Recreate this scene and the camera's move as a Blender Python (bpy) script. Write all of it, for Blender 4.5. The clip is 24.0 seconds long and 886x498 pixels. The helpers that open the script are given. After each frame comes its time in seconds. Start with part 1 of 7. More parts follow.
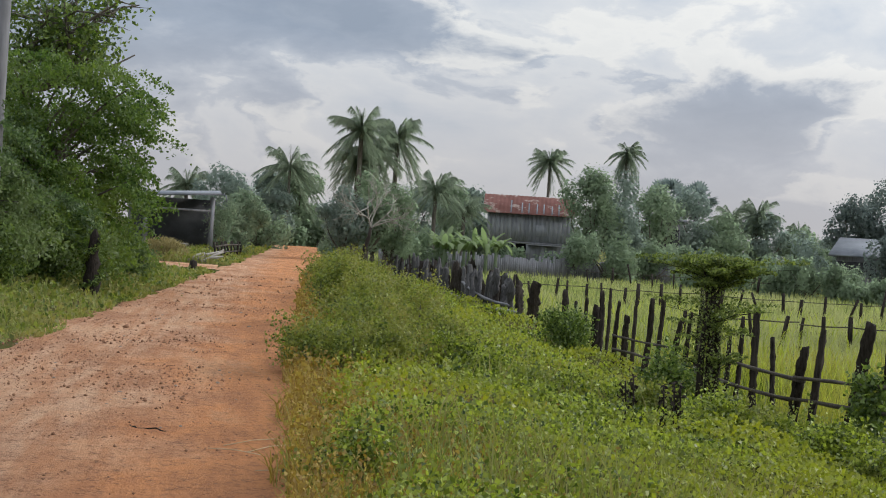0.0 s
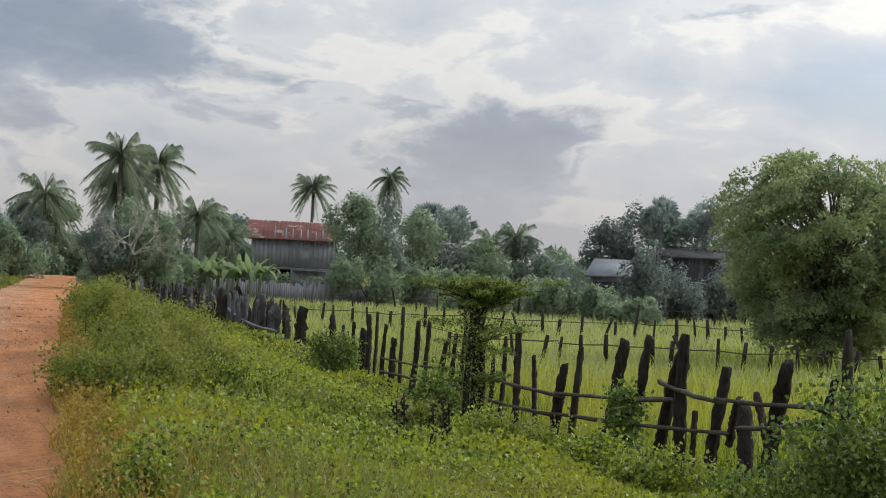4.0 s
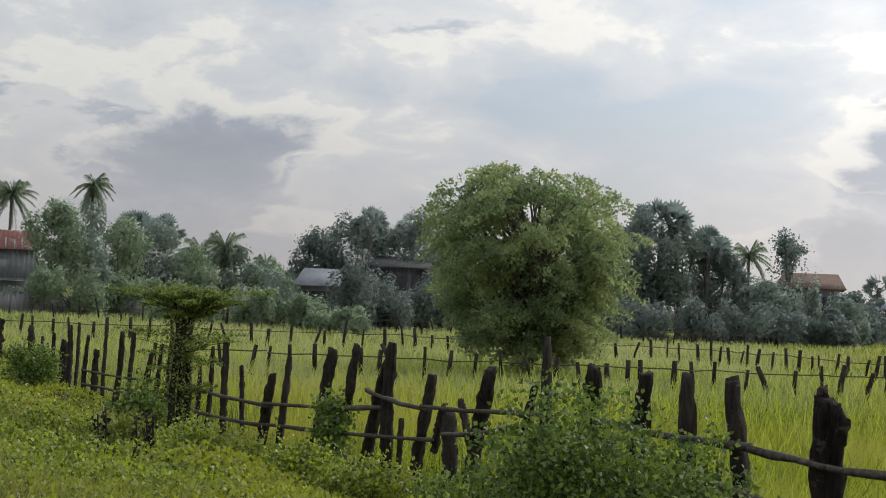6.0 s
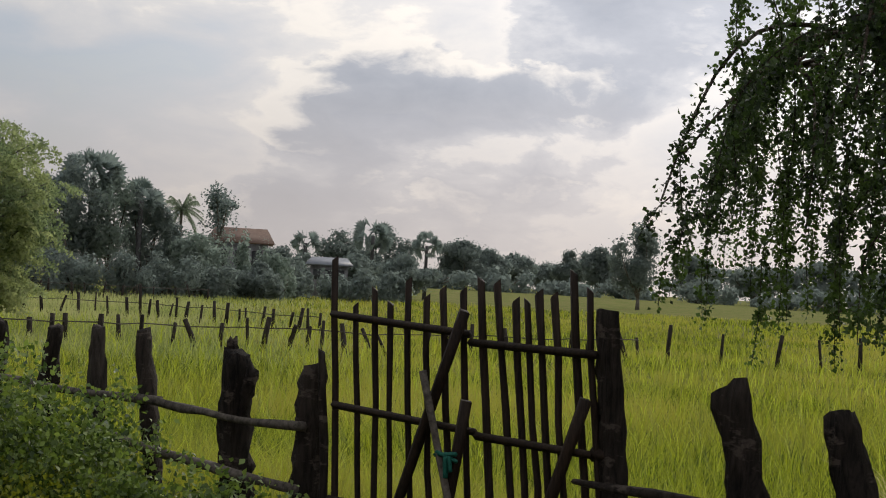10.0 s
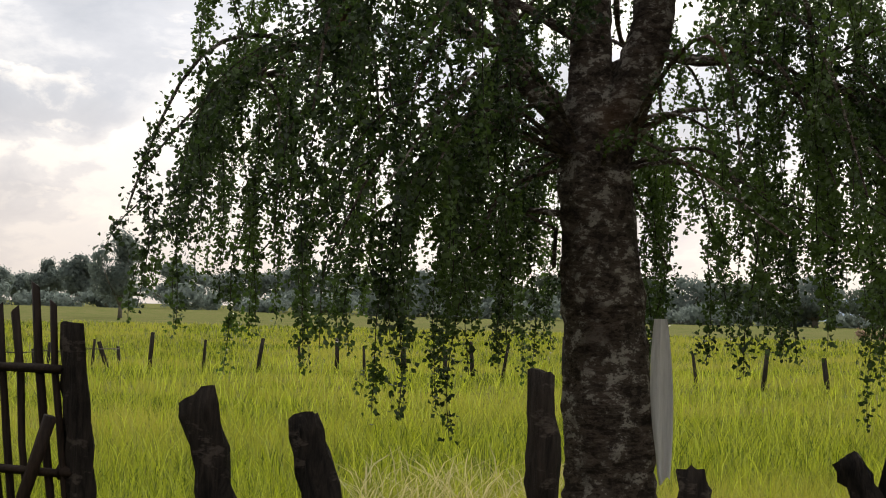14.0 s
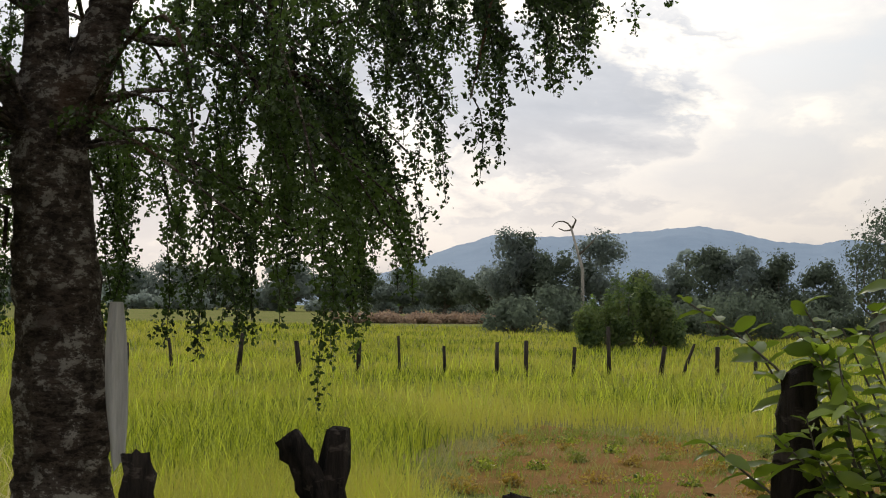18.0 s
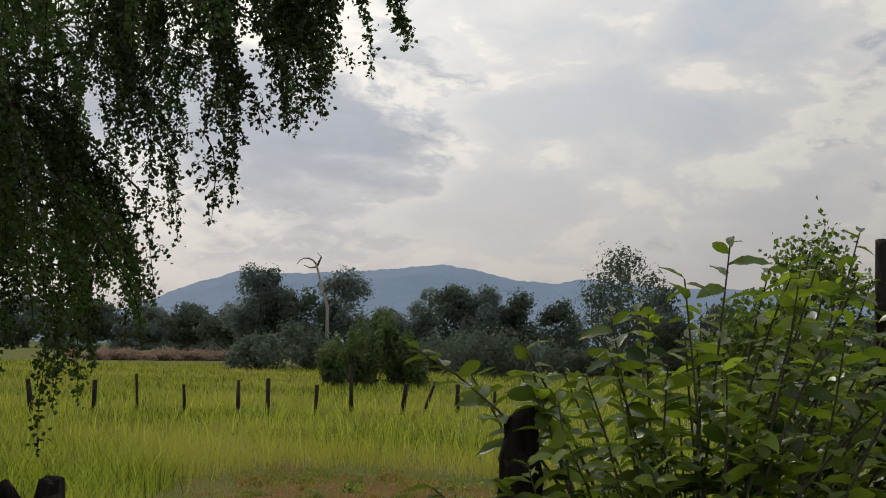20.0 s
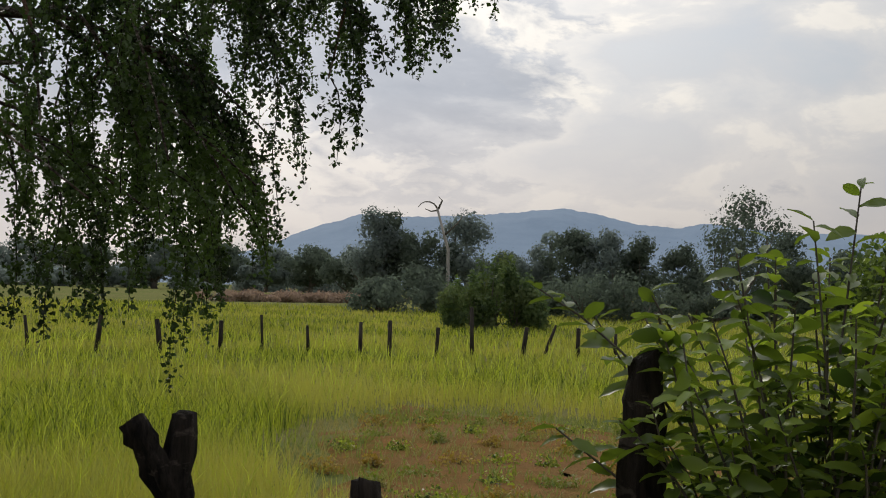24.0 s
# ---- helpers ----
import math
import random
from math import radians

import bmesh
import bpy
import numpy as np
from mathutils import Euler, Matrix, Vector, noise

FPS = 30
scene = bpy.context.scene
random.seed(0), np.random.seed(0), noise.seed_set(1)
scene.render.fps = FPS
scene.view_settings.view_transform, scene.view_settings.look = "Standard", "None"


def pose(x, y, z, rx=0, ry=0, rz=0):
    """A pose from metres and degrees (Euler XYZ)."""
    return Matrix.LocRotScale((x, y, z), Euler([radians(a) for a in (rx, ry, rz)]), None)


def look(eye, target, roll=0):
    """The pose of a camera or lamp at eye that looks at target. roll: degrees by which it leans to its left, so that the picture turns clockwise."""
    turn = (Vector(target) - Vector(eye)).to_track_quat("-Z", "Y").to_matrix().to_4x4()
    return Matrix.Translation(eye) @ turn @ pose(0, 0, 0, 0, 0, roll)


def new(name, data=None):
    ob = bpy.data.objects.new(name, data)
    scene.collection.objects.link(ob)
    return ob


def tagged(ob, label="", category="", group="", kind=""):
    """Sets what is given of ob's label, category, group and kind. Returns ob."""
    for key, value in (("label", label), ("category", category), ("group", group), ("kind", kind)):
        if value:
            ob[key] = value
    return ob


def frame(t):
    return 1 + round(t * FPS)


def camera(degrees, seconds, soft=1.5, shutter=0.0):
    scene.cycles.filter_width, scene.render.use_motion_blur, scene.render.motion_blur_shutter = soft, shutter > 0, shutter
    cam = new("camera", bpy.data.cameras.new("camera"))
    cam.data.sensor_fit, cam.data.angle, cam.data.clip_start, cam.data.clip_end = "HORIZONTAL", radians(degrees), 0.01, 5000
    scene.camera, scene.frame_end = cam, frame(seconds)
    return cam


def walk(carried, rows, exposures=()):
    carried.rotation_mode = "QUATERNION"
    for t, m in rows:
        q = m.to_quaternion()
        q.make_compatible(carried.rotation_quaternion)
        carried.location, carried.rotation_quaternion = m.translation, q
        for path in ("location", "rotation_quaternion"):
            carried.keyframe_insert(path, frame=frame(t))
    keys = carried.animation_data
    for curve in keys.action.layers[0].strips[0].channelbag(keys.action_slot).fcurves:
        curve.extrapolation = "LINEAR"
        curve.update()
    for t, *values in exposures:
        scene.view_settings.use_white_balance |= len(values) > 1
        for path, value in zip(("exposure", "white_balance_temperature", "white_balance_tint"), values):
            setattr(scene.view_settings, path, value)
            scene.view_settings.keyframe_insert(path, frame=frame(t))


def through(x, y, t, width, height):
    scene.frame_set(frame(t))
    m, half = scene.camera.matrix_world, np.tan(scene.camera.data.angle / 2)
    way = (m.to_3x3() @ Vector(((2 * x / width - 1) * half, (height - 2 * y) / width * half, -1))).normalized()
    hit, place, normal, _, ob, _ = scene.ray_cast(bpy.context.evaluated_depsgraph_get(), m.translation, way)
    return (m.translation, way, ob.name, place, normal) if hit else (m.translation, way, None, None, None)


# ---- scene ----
cam = camera(34.83, 24.0, 1.05)

# seconds, place, then the heading to the right of the road's line, the tilt up and the lean to the left
PATH = [
    (0, -0.071, 0.232, 1.493, 8.512, -0.416, 3.776), (0.5, -0.075, 0.219, 1.498, 8.166, -0.177, 4.526), (1, -0.066, 0.252, 1.499, 8.862, 0.092, 4.231),
    (1.5, -0.057, 0.255, 1.503, 9.823, 0.026, 3.764), (3.5, -0.226, -0.090, 1.487, 16.237, 0.394, 3.206), (4, -0.215, -0.081, 1.492, 18.011, 1.147, 2.880),
    (4.5, -0.208, -0.063, 1.493, 21.285, 1.818, 2.841), (5, -0.206, -0.062, 1.495, 24.963, 2.234, 2.768), (5.5, -0.198, -0.063, 1.499, 27.687, 2.368, 2.709),
    (6, -0.184, -0.049, 1.491, 29.714, 2.102, 2.751), (6.5, -0.137, -0.020, 1.491, 33.171, 1.650, 2.768), (7, -0.099, -0.002, 1.488, 36.380, 1.659, 2.952),
    (7.5, -0.084, 0.005, 1.487, 38.044, 1.514, 3.308), (8, -0.052, 0.022, 1.483, 40.690, 0.694, 3.567), (8.5, -0.019, 0.025, 1.483, 44.779, 0.359, 3.052),
    (9, -0.001, 0.022, 1.483, 47.554, 0.786, 2.980), (9.5, 0.016, 0.027, 1.485, 50.068, 1.238, 3.011), (10, 0.047, 0.047, 1.483, 52.461, 1.394, 3.203),
    (10.5, 0.038, 0.034, 1.488, 54.993, 1.676, 3.022), (12.5, 0.040, 0.011, 1.494, 65.255, 2.386, 2.121), (13, 0.070, 0.011, 1.491, 68.365, 2.265, 1.778),
    (13.5, 0.083, 0.007, 1.497, 70.661, 2.438, 1.646), (14, 0.093, -0.002, 1.498, 73.194, 2.475, 1.444), (14.5, 0.110, -0.009, 1.495, 75.873, 2.221, 1.434),
    (15, 0.120, -0.026, 1.490, 78.221, 1.846, 1.148), (15.5, 0.130, -0.041, 1.489, 80.521, 1.762, 1.077), (16, 0.134, -0.045, 1.488, 82.083, 1.404, 1.152),
    (16.5, 0.131, -0.053, 1.487, 83.667, 1.527, 1.297), (17, 0.143, -0.065, 1.488, 86.607, 2.015, 1.375), (17.5, 0.153, -0.087, 1.488, 90.354, 2.185, 1.030),
    (18, 0.142, -0.103, 1.492, 94.048, 2.331, 1.205), (18.5, 0.140, -0.117, 1.495, 96.923, 2.542, 1.482), (19, 0.167, -0.131, 1.494, 100.215, 2.533, 1.644),
    (19.5, 0.165, -0.149, 1.499, 102.508, 2.842, 1.459), (21.5, 0.243, -0.200, 1.588, 107.810, 7.028, 0.732), (22, 0.193, -0.174, 1.593, 104.637, 8.719, 0.845),
    (22.5, 0.163, -0.146, 1.590, 100.053, 8.364, 1.633), (23, 0.166, -0.143, 1.587, 98.837, 7.813, 1.845), (23.5, 0.165, -0.143, 1.560, 99.785, 5.129, 1.562),
    (24, 0.166, -0.153, 1.508, 99.482, 1.637, 1.775),
]


def heading(az, tilt=0.0):
    a, b = radians(az), radians(tilt)
    return Vector((math.sin(a) * math.cos(b), math.cos(a) * math.cos(b), math.sin(b)))


walk(cam, [(t, look((x, y, z), Vector((x, y, z)) + heading(az, up), roll)) for t, x, y, z, az, up, roll in PATH],
     exposures=[(0, 0.22, 6150, 9), (3.5, 0.2, 6250, 9), (5, 0.0, 6300, 9), (8, 0.02, 6450, 10), (9, -0.04, 6530, 11), (10, -0.25, 6600, 12), (12.5, -0.12, 6750, 12), (14, 0.12, 6900, 11), (17, 0.24, 6900, 11), (18, -0.05, 6800, 10), (19, -0.3, 6650, 10), (21.5, -0.85, 6450, 10), (23, -0.8, 6450, 10), (24, -0.38, 6550, 10)])

# ---- world and sun ----
SUN_AZ, SUN_EL = 80.0, 27.0
SUN = heading(SUN_AZ, SUN_EL)
world = bpy.data.worlds.new("sky")
scene.world = world
world.use_nodes = True
wt = world.node_tree
wt.nodes.clear()


def link(tree, a, b):
    tree.links.new(a, b)


def mathn(tree, op, a, b=None, clamp=False):
    n = tree.nodes.new("ShaderNodeMath")
    n.operation, n.use_clamp = op, clamp
    for i, v in enumerate((a, b)):
        if v is None:
            continue
        if isinstance(v, (int, float)):
            n.inputs[i].default_value = v
        else:
            link(tree, v, n.inputs[i])
    return n.outputs[0]


def mixc(tree, fac, a, b, blend="MIX"):
    n = tree.nodes.new("ShaderNodeMix")
    n.data_type, n.blend_type = "RGBA", blend
    for sock, v in ((n.inputs["Factor"], fac), (n.inputs[6], a), (n.inputs[7], b)):
        if isinstance(v, (int, float)):
            sock.default_value = v
        elif isinstance(v, tuple):
            sock.default_value = (*v, 1.0)
        else:
            link(tree, v, sock)
    return n.outputs[2]


def ramp(tree, fac, *stops):
    n = tree.nodes.new("ShaderNodeValToRGB")
    while len(n.color_ramp.elements) < len(stops):
        n.color_ramp.elements.new(0.5)
    for e, (p, c) in zip(n.color_ramp.elements, stops):
        e.position = p
        e.color = (c, c, c, 1) if isinstance(c, (int, float)) else (*c, 1)
    link(tree, fac, n.inputs[0])
    return n.outputs[0]


def noisen(tree, vec, scale, detail=4.0, rough=0.55, distort=0.0):
    n = tree.nodes.new("ShaderNodeTexNoise")
    n.inputs["Scale"].default_value, n.inputs["Detail"].default_value = scale, detail
    n.inputs["Roughness"].default_value, n.inputs["Distortion"].default_value = rough, distort
    if vec is not None:
        link(tree, vec, n.inputs["Vector"])
    return n.outputs[0]


def build_sky():
    tc = wt.nodes.new("ShaderNodeTexCoord")
    sep = wt.nodes.new("ShaderNodeSeparateXYZ")
    link(wt, tc.outputs["Generated"], sep.inputs[0])
    up = mathn(wt, "MAXIMUM", sep.outputs[2], 0.0)
    sky = wt.nodes.new("ShaderNodeTexSky")
    sky.sky_type, sky.sun_disc = "NISHITA", False
    sky.sun_elevation, sky.sun_rotation = radians(SUN_EL), radians(SUN_AZ)
    sky.dust_density = 3.0
    blue = mixc(wt, 1.0, sky.outputs[0], (0.1, 0.1, 0.1), "MULTIPLY")
    # heaped cloud in layers: grey flat undersides, bright swollen rims on the side of the sun, thin veils between
    def heaps(shift):
        flatten = wt.nodes.new("ShaderNodeVectorMath")
        flatten.operation = "MULTIPLY_ADD"
        link(wt, tc.outputs["Generated"], flatten.inputs[0])
        flatten.inputs[1].default_value = (1.0, 1.0, 2.3)
        flatten.inputs[2].default_value = (4.7 + shift[0], 1.3 + shift[1], 0.4 + shift[2])
        warp = wt.nodes.new("ShaderNodeVectorMath")
        warp.operation = "MULTIPLY_ADD"
        soft = wt.nodes.new("ShaderNodeTexNoise")
        soft.inputs["Scale"].default_value, soft.inputs["Detail"].default_value = 5.0, 3.0
        link(wt, flatten.outputs[0], soft.inputs["Vector"])
        link(wt, soft.outputs["Color"], warp.inputs[0])
        warp.inputs[1].default_value = (0.1, 0.1, 0.1)
        link(wt, flatten.outputs[0], warp.inputs[2])
        mass = noisen(wt, warp.outputs[0], 3.1, 3.0, 0.5)
        puff = noisen(wt, warp.outputs[0], 11.0, 9.0, 0.58)
        return mathn(wt, "ADD", mathn(wt, "MULTIPLY", mass, 0.68), mathn(wt, "MULTIPLY", puff, 0.32))

    body = heaps((0, 0, 0))
    beyond = heaps((SUN.x * 0.03, SUN.y * 0.03, 0.075))
    relief = mathn(wt, "SUBTRACT", body, beyond)
    veil = ramp(wt, body, (0.34, (0.52, 0.62, 0.75)), (0.42, (0.7, 0.73, 0.77)), (0.5, (0.88, 0.87, 0.85)))
    under = ramp(wt, body, (0.49, (0.66, 0.69, 0.735)), (0.54, (0.45, 0.5, 0.58)), (0.62, (0.345, 0.4, 0.485)))
    shade = mixc(wt, ramp(wt, body, (0.48, 0.0), (0.5, 1.0)), veil, under)
    crest = mathn(wt, "MULTIPLY", ramp(wt, relief, (0.0, 0.0), (0.022, 1.0)), ramp(wt, body, (0.46, 0.0), (0.485, 1.0), (0.515, 1.0), (0.56, 0.05)))
    shade = mixc(wt, mathn(wt, "MULTIPLY", crest, 0.85), shade, (1.0, 0.97, 0.91))
    cover = ramp(wt, body, (0.33, 0.6), (0.42, 1.0))
    # an overcast vault: brighter overhead, and round the veiled sun
    dot = wt.nodes.new("ShaderNodeVectorMath")
    dot.operation = "DOT_PRODUCT"
    link(wt, tc.outputs["Generated"], dot.inputs[0])
    dot.inputs[1].default_value = SUN
    near = mathn(wt, "MAXIMUM", dot.outputs["Value"], 0.0)
    glow = mathn(wt, "ADD", mathn(wt, "MULTIPLY", mathn(wt, "POWER", near, 5.0), 1.25), mathn(wt, "MULTIPLY", mathn(wt, "POWER", near, 90.0), 1.4))
    vault = mathn(wt, "ADD", mathn(wt, "MULTIPLY", up, 0.85), 0.61)
    vault = mathn(wt, "MULTIPLY", vault, mathn(wt, "ADD", mathn(wt, "MULTIPLY", glow, 1.0), 1.0))
    grey = wt.nodes.new("ShaderNodeVectorMath")
    grey.operation = "SCALE"
    link(wt, shade, grey.inputs[0])
    link(wt, vault, grey.inputs["Scale"])
    both = mixc(wt, cover, blue, grey.outputs[0])
    haze = ramp(wt, up, (0.0, 0.95), (0.05, 0.6), (0.14, 0.0))
    low = wt.nodes.new("ShaderNodeVectorMath")
    low.operation = "SCALE"
    low.inputs[0].default_value = (0.74, 0.69, 0.67)
    link(wt, vault, low.inputs["Scale"])
    both = mixc(wt, haze, both, low.outputs[0])
    shine = wt.nodes.new("ShaderNodeVectorMath")
    shine.operation = "SCALE"
    shine.inputs[0].default_value = (0.16, 0.12, 0.08)
    link(wt, glow, shine.inputs["Scale"])
    both = mixc(wt, 1.0, both, shine.outputs[0], "ADD")
    bg = wt.nodes.new("ShaderNodeBackground")
    out = wt.nodes.new("ShaderNodeOutputWorld")
    link(wt, both, bg.inputs[0])
    bg.inputs[1].default_value = 1.0
    link(wt, bg.outputs[0], out.inputs[0])


build_sky()
sun = new("sun", bpy.data.lights.new("sun", "SUN"))
sun.data.energy, sun.data.angle, sun.data.color = 1.3, radians(14), (1.0, 0.93, 0.82)
sun.matrix_world = look(SUN * 50, (0, 0, 0))

# ---- materials ----


def material(name, rough=0.8):
    m = bpy.data.materials.new(name)
    m.use_nodes = True
    t = m.node_tree
    b = t.nodes["Principled BSDF"]
    b.inputs["Roughness"].default_value = rough
    return m, t, b


def coords(t, scale=(1, 1, 1)):
    tc = t.nodes.new("ShaderNodeTexCoord")
    mp = t.nodes.new("ShaderNodeMapping")
    mp.inputs["Scale"].default_value = scale
    link(t, tc.outputs["Object"], mp.inputs[0])
    return mp.outputs[0]


def bump(t, b, height, strength=0.5, dist=0.02):
    n = t.nodes.new("ShaderNodeBump")
    n.inputs["Strength"].default_value, n.inputs["Distance"].default_value = strength, dist
    link(t, height, n.inputs["Height"])
    link(t, n.outputs[0], b.inputs["Normal"])


def leafy(name, dark, light, third=None, through=0.45, rough=0.5, patch=0.6):
    """Leaves: colour from leaf to leaf and in patches; light comes through them."""
    m, t, b = material(name, rough)
    geo = t.nodes.new("ShaderNodeNewGeometry")
    c = mixc(t, geo.outputs["Random Per Island"], dark, light)
    if third:
        pick = ramp(t, noisen(t, coords(t), patch, 3.0), (0.45, 0.0), (0.62, 1.0))
        c = mixc(t, pick, c, third)
    tr = t.nodes.new("ShaderNodeBsdfTranslucent")
    hue = t.nodes.new("ShaderNodeHueSaturation")
    hue.inputs["Saturation"].default_value, hue.inputs["Value"].default_value = 1.15, 1.3
    link(t, c, hue.inputs["Color"])
    link(t, hue.outputs[0], tr.inputs[0])
    link(t, c, b.inputs["Base Color"])
    b.inputs["Specular IOR Level"].default_value = 0.45
    mix = t.nodes.new("ShaderNodeMixShader")
    mix.inputs[0].default_value = through
    link(t, b.outputs[0], mix.inputs[1])
    link(t, tr.outputs[0], mix.inputs[2])
    link(t, mix.outputs[0], t.nodes["Material Output"].inputs[0])
    return m


def grained(name, dark, light, scale=(1, 1, 1), grain=8.0, rough=0.85, lift=0.5, dist=0.02, spots=None, vary=0.25):
    """Wood, bark and the like: grain stretched by scale, blotches, and a little change from piece to piece."""
    m, t, b = material(name, rough)
    v = coords(t, scale)
    fine = noisen(t, v, grain, 6.0, 0.65)
    coarse = noisen(t, coords(t), grain * 0.25, 3.0)
    f = mathn(t, "ADD", mathn(t, "MULTIPLY", fine, 0.65), mathn(t, "MULTIPLY", coarse, 0.35))
    c = mixc(t, ramp(t, f, (0.36, 0.0), (0.64, 1.0)), dark, light)
    if spots:
        c = mixc(t, ramp(t, noisen(t, coords(t, (1, 1, 2.2)), grain * 0.9, 4.0, 0.7), (0.56, 0.0), (0.63, 1.0)), c, spots)
    info = t.nodes.new("ShaderNodeObjectInfo")
    k = mathn(t, "ADD", mathn(t, "MULTIPLY", info.outputs["Random"], vary), 1 - vary / 2)
    sc = t.nodes.new("ShaderNodeVectorMath")
    sc.operation = "SCALE"
    link(t, c, sc.inputs[0])
    link(t, k, sc.inputs["Scale"])
    link(t, sc.outputs[0], b.inputs["Base Color"])
    bump(t, b, fine, lift, dist)
    b.inputs["Specular IOR Level"].default_value = 0.15
    return m


M_RICE = leafy("rice_blades", (0.03, 0.06, 0.008), (0.38, 0.42, 0.07), (0.36, 0.35, 0.085), 0.45, 0.5, 0.12)
# rice for the far paddies: smoke haze put into a paler green
M_RICE_FAR = leafy("hazed_rice_blades", (0.13, 0.17, 0.06), (0.42, 0.46, 0.16), (0.4, 0.41, 0.19), 0.45, 0.6, 0.1)
M_LONG = leafy("long_blades", (0.22, 0.28, 0.04), (0.5, 0.54, 0.11), None, 0.45, 0.5)
M_RICE_DRY = leafy("dry_rice_ears", (0.4, 0.36, 0.17), (0.6, 0.54, 0.3), None, 0.4, 0.6)
M_WEED = leafy("weed_leaves", (0.02, 0.045, 0.01), (0.37, 0.44, 0.085), (0.29, 0.31, 0.05), 0.45, 0.42, 0.5)
M_MOUND = leafy("mound_leaves", (0.06, 0.095, 0.022), (0.27, 0.31, 0.065), (0.27, 0.25, 0.075), 0.45, 0.5, 0.9)
M_SPRAY = leafy("spray_leaves", (0.04, 0.08, 0.02), (0.16, 0.235, 0.06), (0.15, 0.205, 0.05), 0.5, 0.5, 0.5)
M_GRASS = leafy("verge_grass", (0.12, 0.17, 0.03), (0.25, 0.27, 0.07), (0.27, 0.24, 0.09), 0.4, 0.6, 0.6)
M_BUSH = leafy("bush_leaves", (0.035, 0.065, 0.018), (0.21, 0.285, 0.068), None, 0.4, 0.5)
# the nearer far trees: greyed less, a little haze in the colour
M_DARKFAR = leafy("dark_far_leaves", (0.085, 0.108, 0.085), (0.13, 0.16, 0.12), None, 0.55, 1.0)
# the paddy tree's green is lightened and greyed to carry haze
M_TREE = leafy("broad_leaves", (0.15, 0.2, 0.115), (0.29, 0.35, 0.18), (0.33, 0.37, 0.18), 0.6, 0.6, 0.5)
M_ROADSIDE = leafy("roadside_leaves", (0.05, 0.085, 0.035), (0.14, 0.2, 0.075), (0.16, 0.21, 0.08), 0.5, 0.5, 0.5)
# green taken down near black, so the crown's backlit dark is in the colour
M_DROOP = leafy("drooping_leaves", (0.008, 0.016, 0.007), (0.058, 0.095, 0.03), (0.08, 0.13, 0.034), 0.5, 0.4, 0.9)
M_GUAVA = leafy("large_leaves", (0.035, 0.065, 0.016), (0.33, 0.43, 0.08), None, 0.5, 0.3)
M_THORN = leafy("thorn_tree_leaves", (0.05, 0.08, 0.02), (0.25, 0.3, 0.08), None, 0.45, 0.5)
# far foliage: base colours paled to grey-green, with haze put in
M_FAR = leafy("hazed_far_leaves", (0.215, 0.26, 0.225), (0.265, 0.315, 0.27), None, 0.65, 1.0)
M_FAR2 = leafy("hazed_green_leaves", (0.21, 0.265, 0.18), (0.27, 0.33, 0.225), None, 0.65, 1.0)
M_EAST = leafy("hazed_eastern_leaves", (0.155, 0.187, 0.175), (0.2, 0.235, 0.212), None, 0.65, 1.0)
M_FIELDBUSH = leafy("field_bush_leaves", (0.05, 0.085, 0.035), (0.13, 0.185, 0.06), (0.16, 0.19, 0.07), 0.45, 0.7, 0.5)
# fans and fronds lightened the same way, as haze in the colour
M_FAN = leafy("hazed_fans", (0.15, 0.185, 0.175), (0.21, 0.25, 0.23), None, 0.55, 0.9)
M_PALM = leafy("hazed_palm_leaves", (0.21, 0.25, 0.19), (0.31, 0.36, 0.26), None, 0.65, 0.7)
M_BANANA = leafy("banana_leaves", (0.15, 0.21, 0.1), (0.28, 0.35, 0.17), None, 0.5, 0.45)
M_DUSTY = leafy("dusty_leaves", (0.2, 0.125, 0.035), (0.38, 0.3, 0.08), None, 0.4, 0.7)
M_DRYLEAF = leafy("dry_leaf", (0.5, 0.2, 0.04), (0.6, 0.3, 0.06), None, 0.4, 0.6)
M_POST = grained("weathered_post", (0.010, 0.008, 0.007), (0.06, 0.05, 0.042), (6, 6, 0.7), 6.0, 0.9, 0.9, 0.02)
# near posts: wood darkened in colour to read as backlit silhouettes
M_BACKLIT = grained("backlit_post", (0.004, 0.0035, 0.003), (0.04, 0.031, 0.025), (6, 6, 0.8), 7.0, 0.85, 1.0, 0.03, (0.075, 0.06, 0.05))
M_RAIL = grained("weathered_rail", (0.03, 0.026, 0.022), (0.13, 0.112, 0.095), (3, 3, 3), 10.0, 0.85, 0.6, 0.01)
# gate bamboo, its colour lowered towards a silhouette against the sky
M_SLAT = grained("backlit_bamboo", (0.006, 0.0045, 0.0035), (0.03, 0.019, 0.013), (8, 8, 0.8), 8.0, 0.7, 0.5, 0.01)
M_GREYWOOD = grained("grey_planks", (0.15, 0.15, 0.16), (0.28, 0.28, 0.3), (3, 3, 0.4), 2.0, 0.9, 0.3, 0.02)
M_PLANK = grained("pale_grey_boards", (0.25, 0.26, 0.285), (0.39, 0.4, 0.425), (3, 3, 0.4), 2.0, 0.9, 0.3, 0.02)
M_OLD = grained("old_grey_post", (0.035, 0.034, 0.036), (0.12, 0.118, 0.12), (5, 5, 0.6), 3.0, 0.9, 0.6, 0.02)


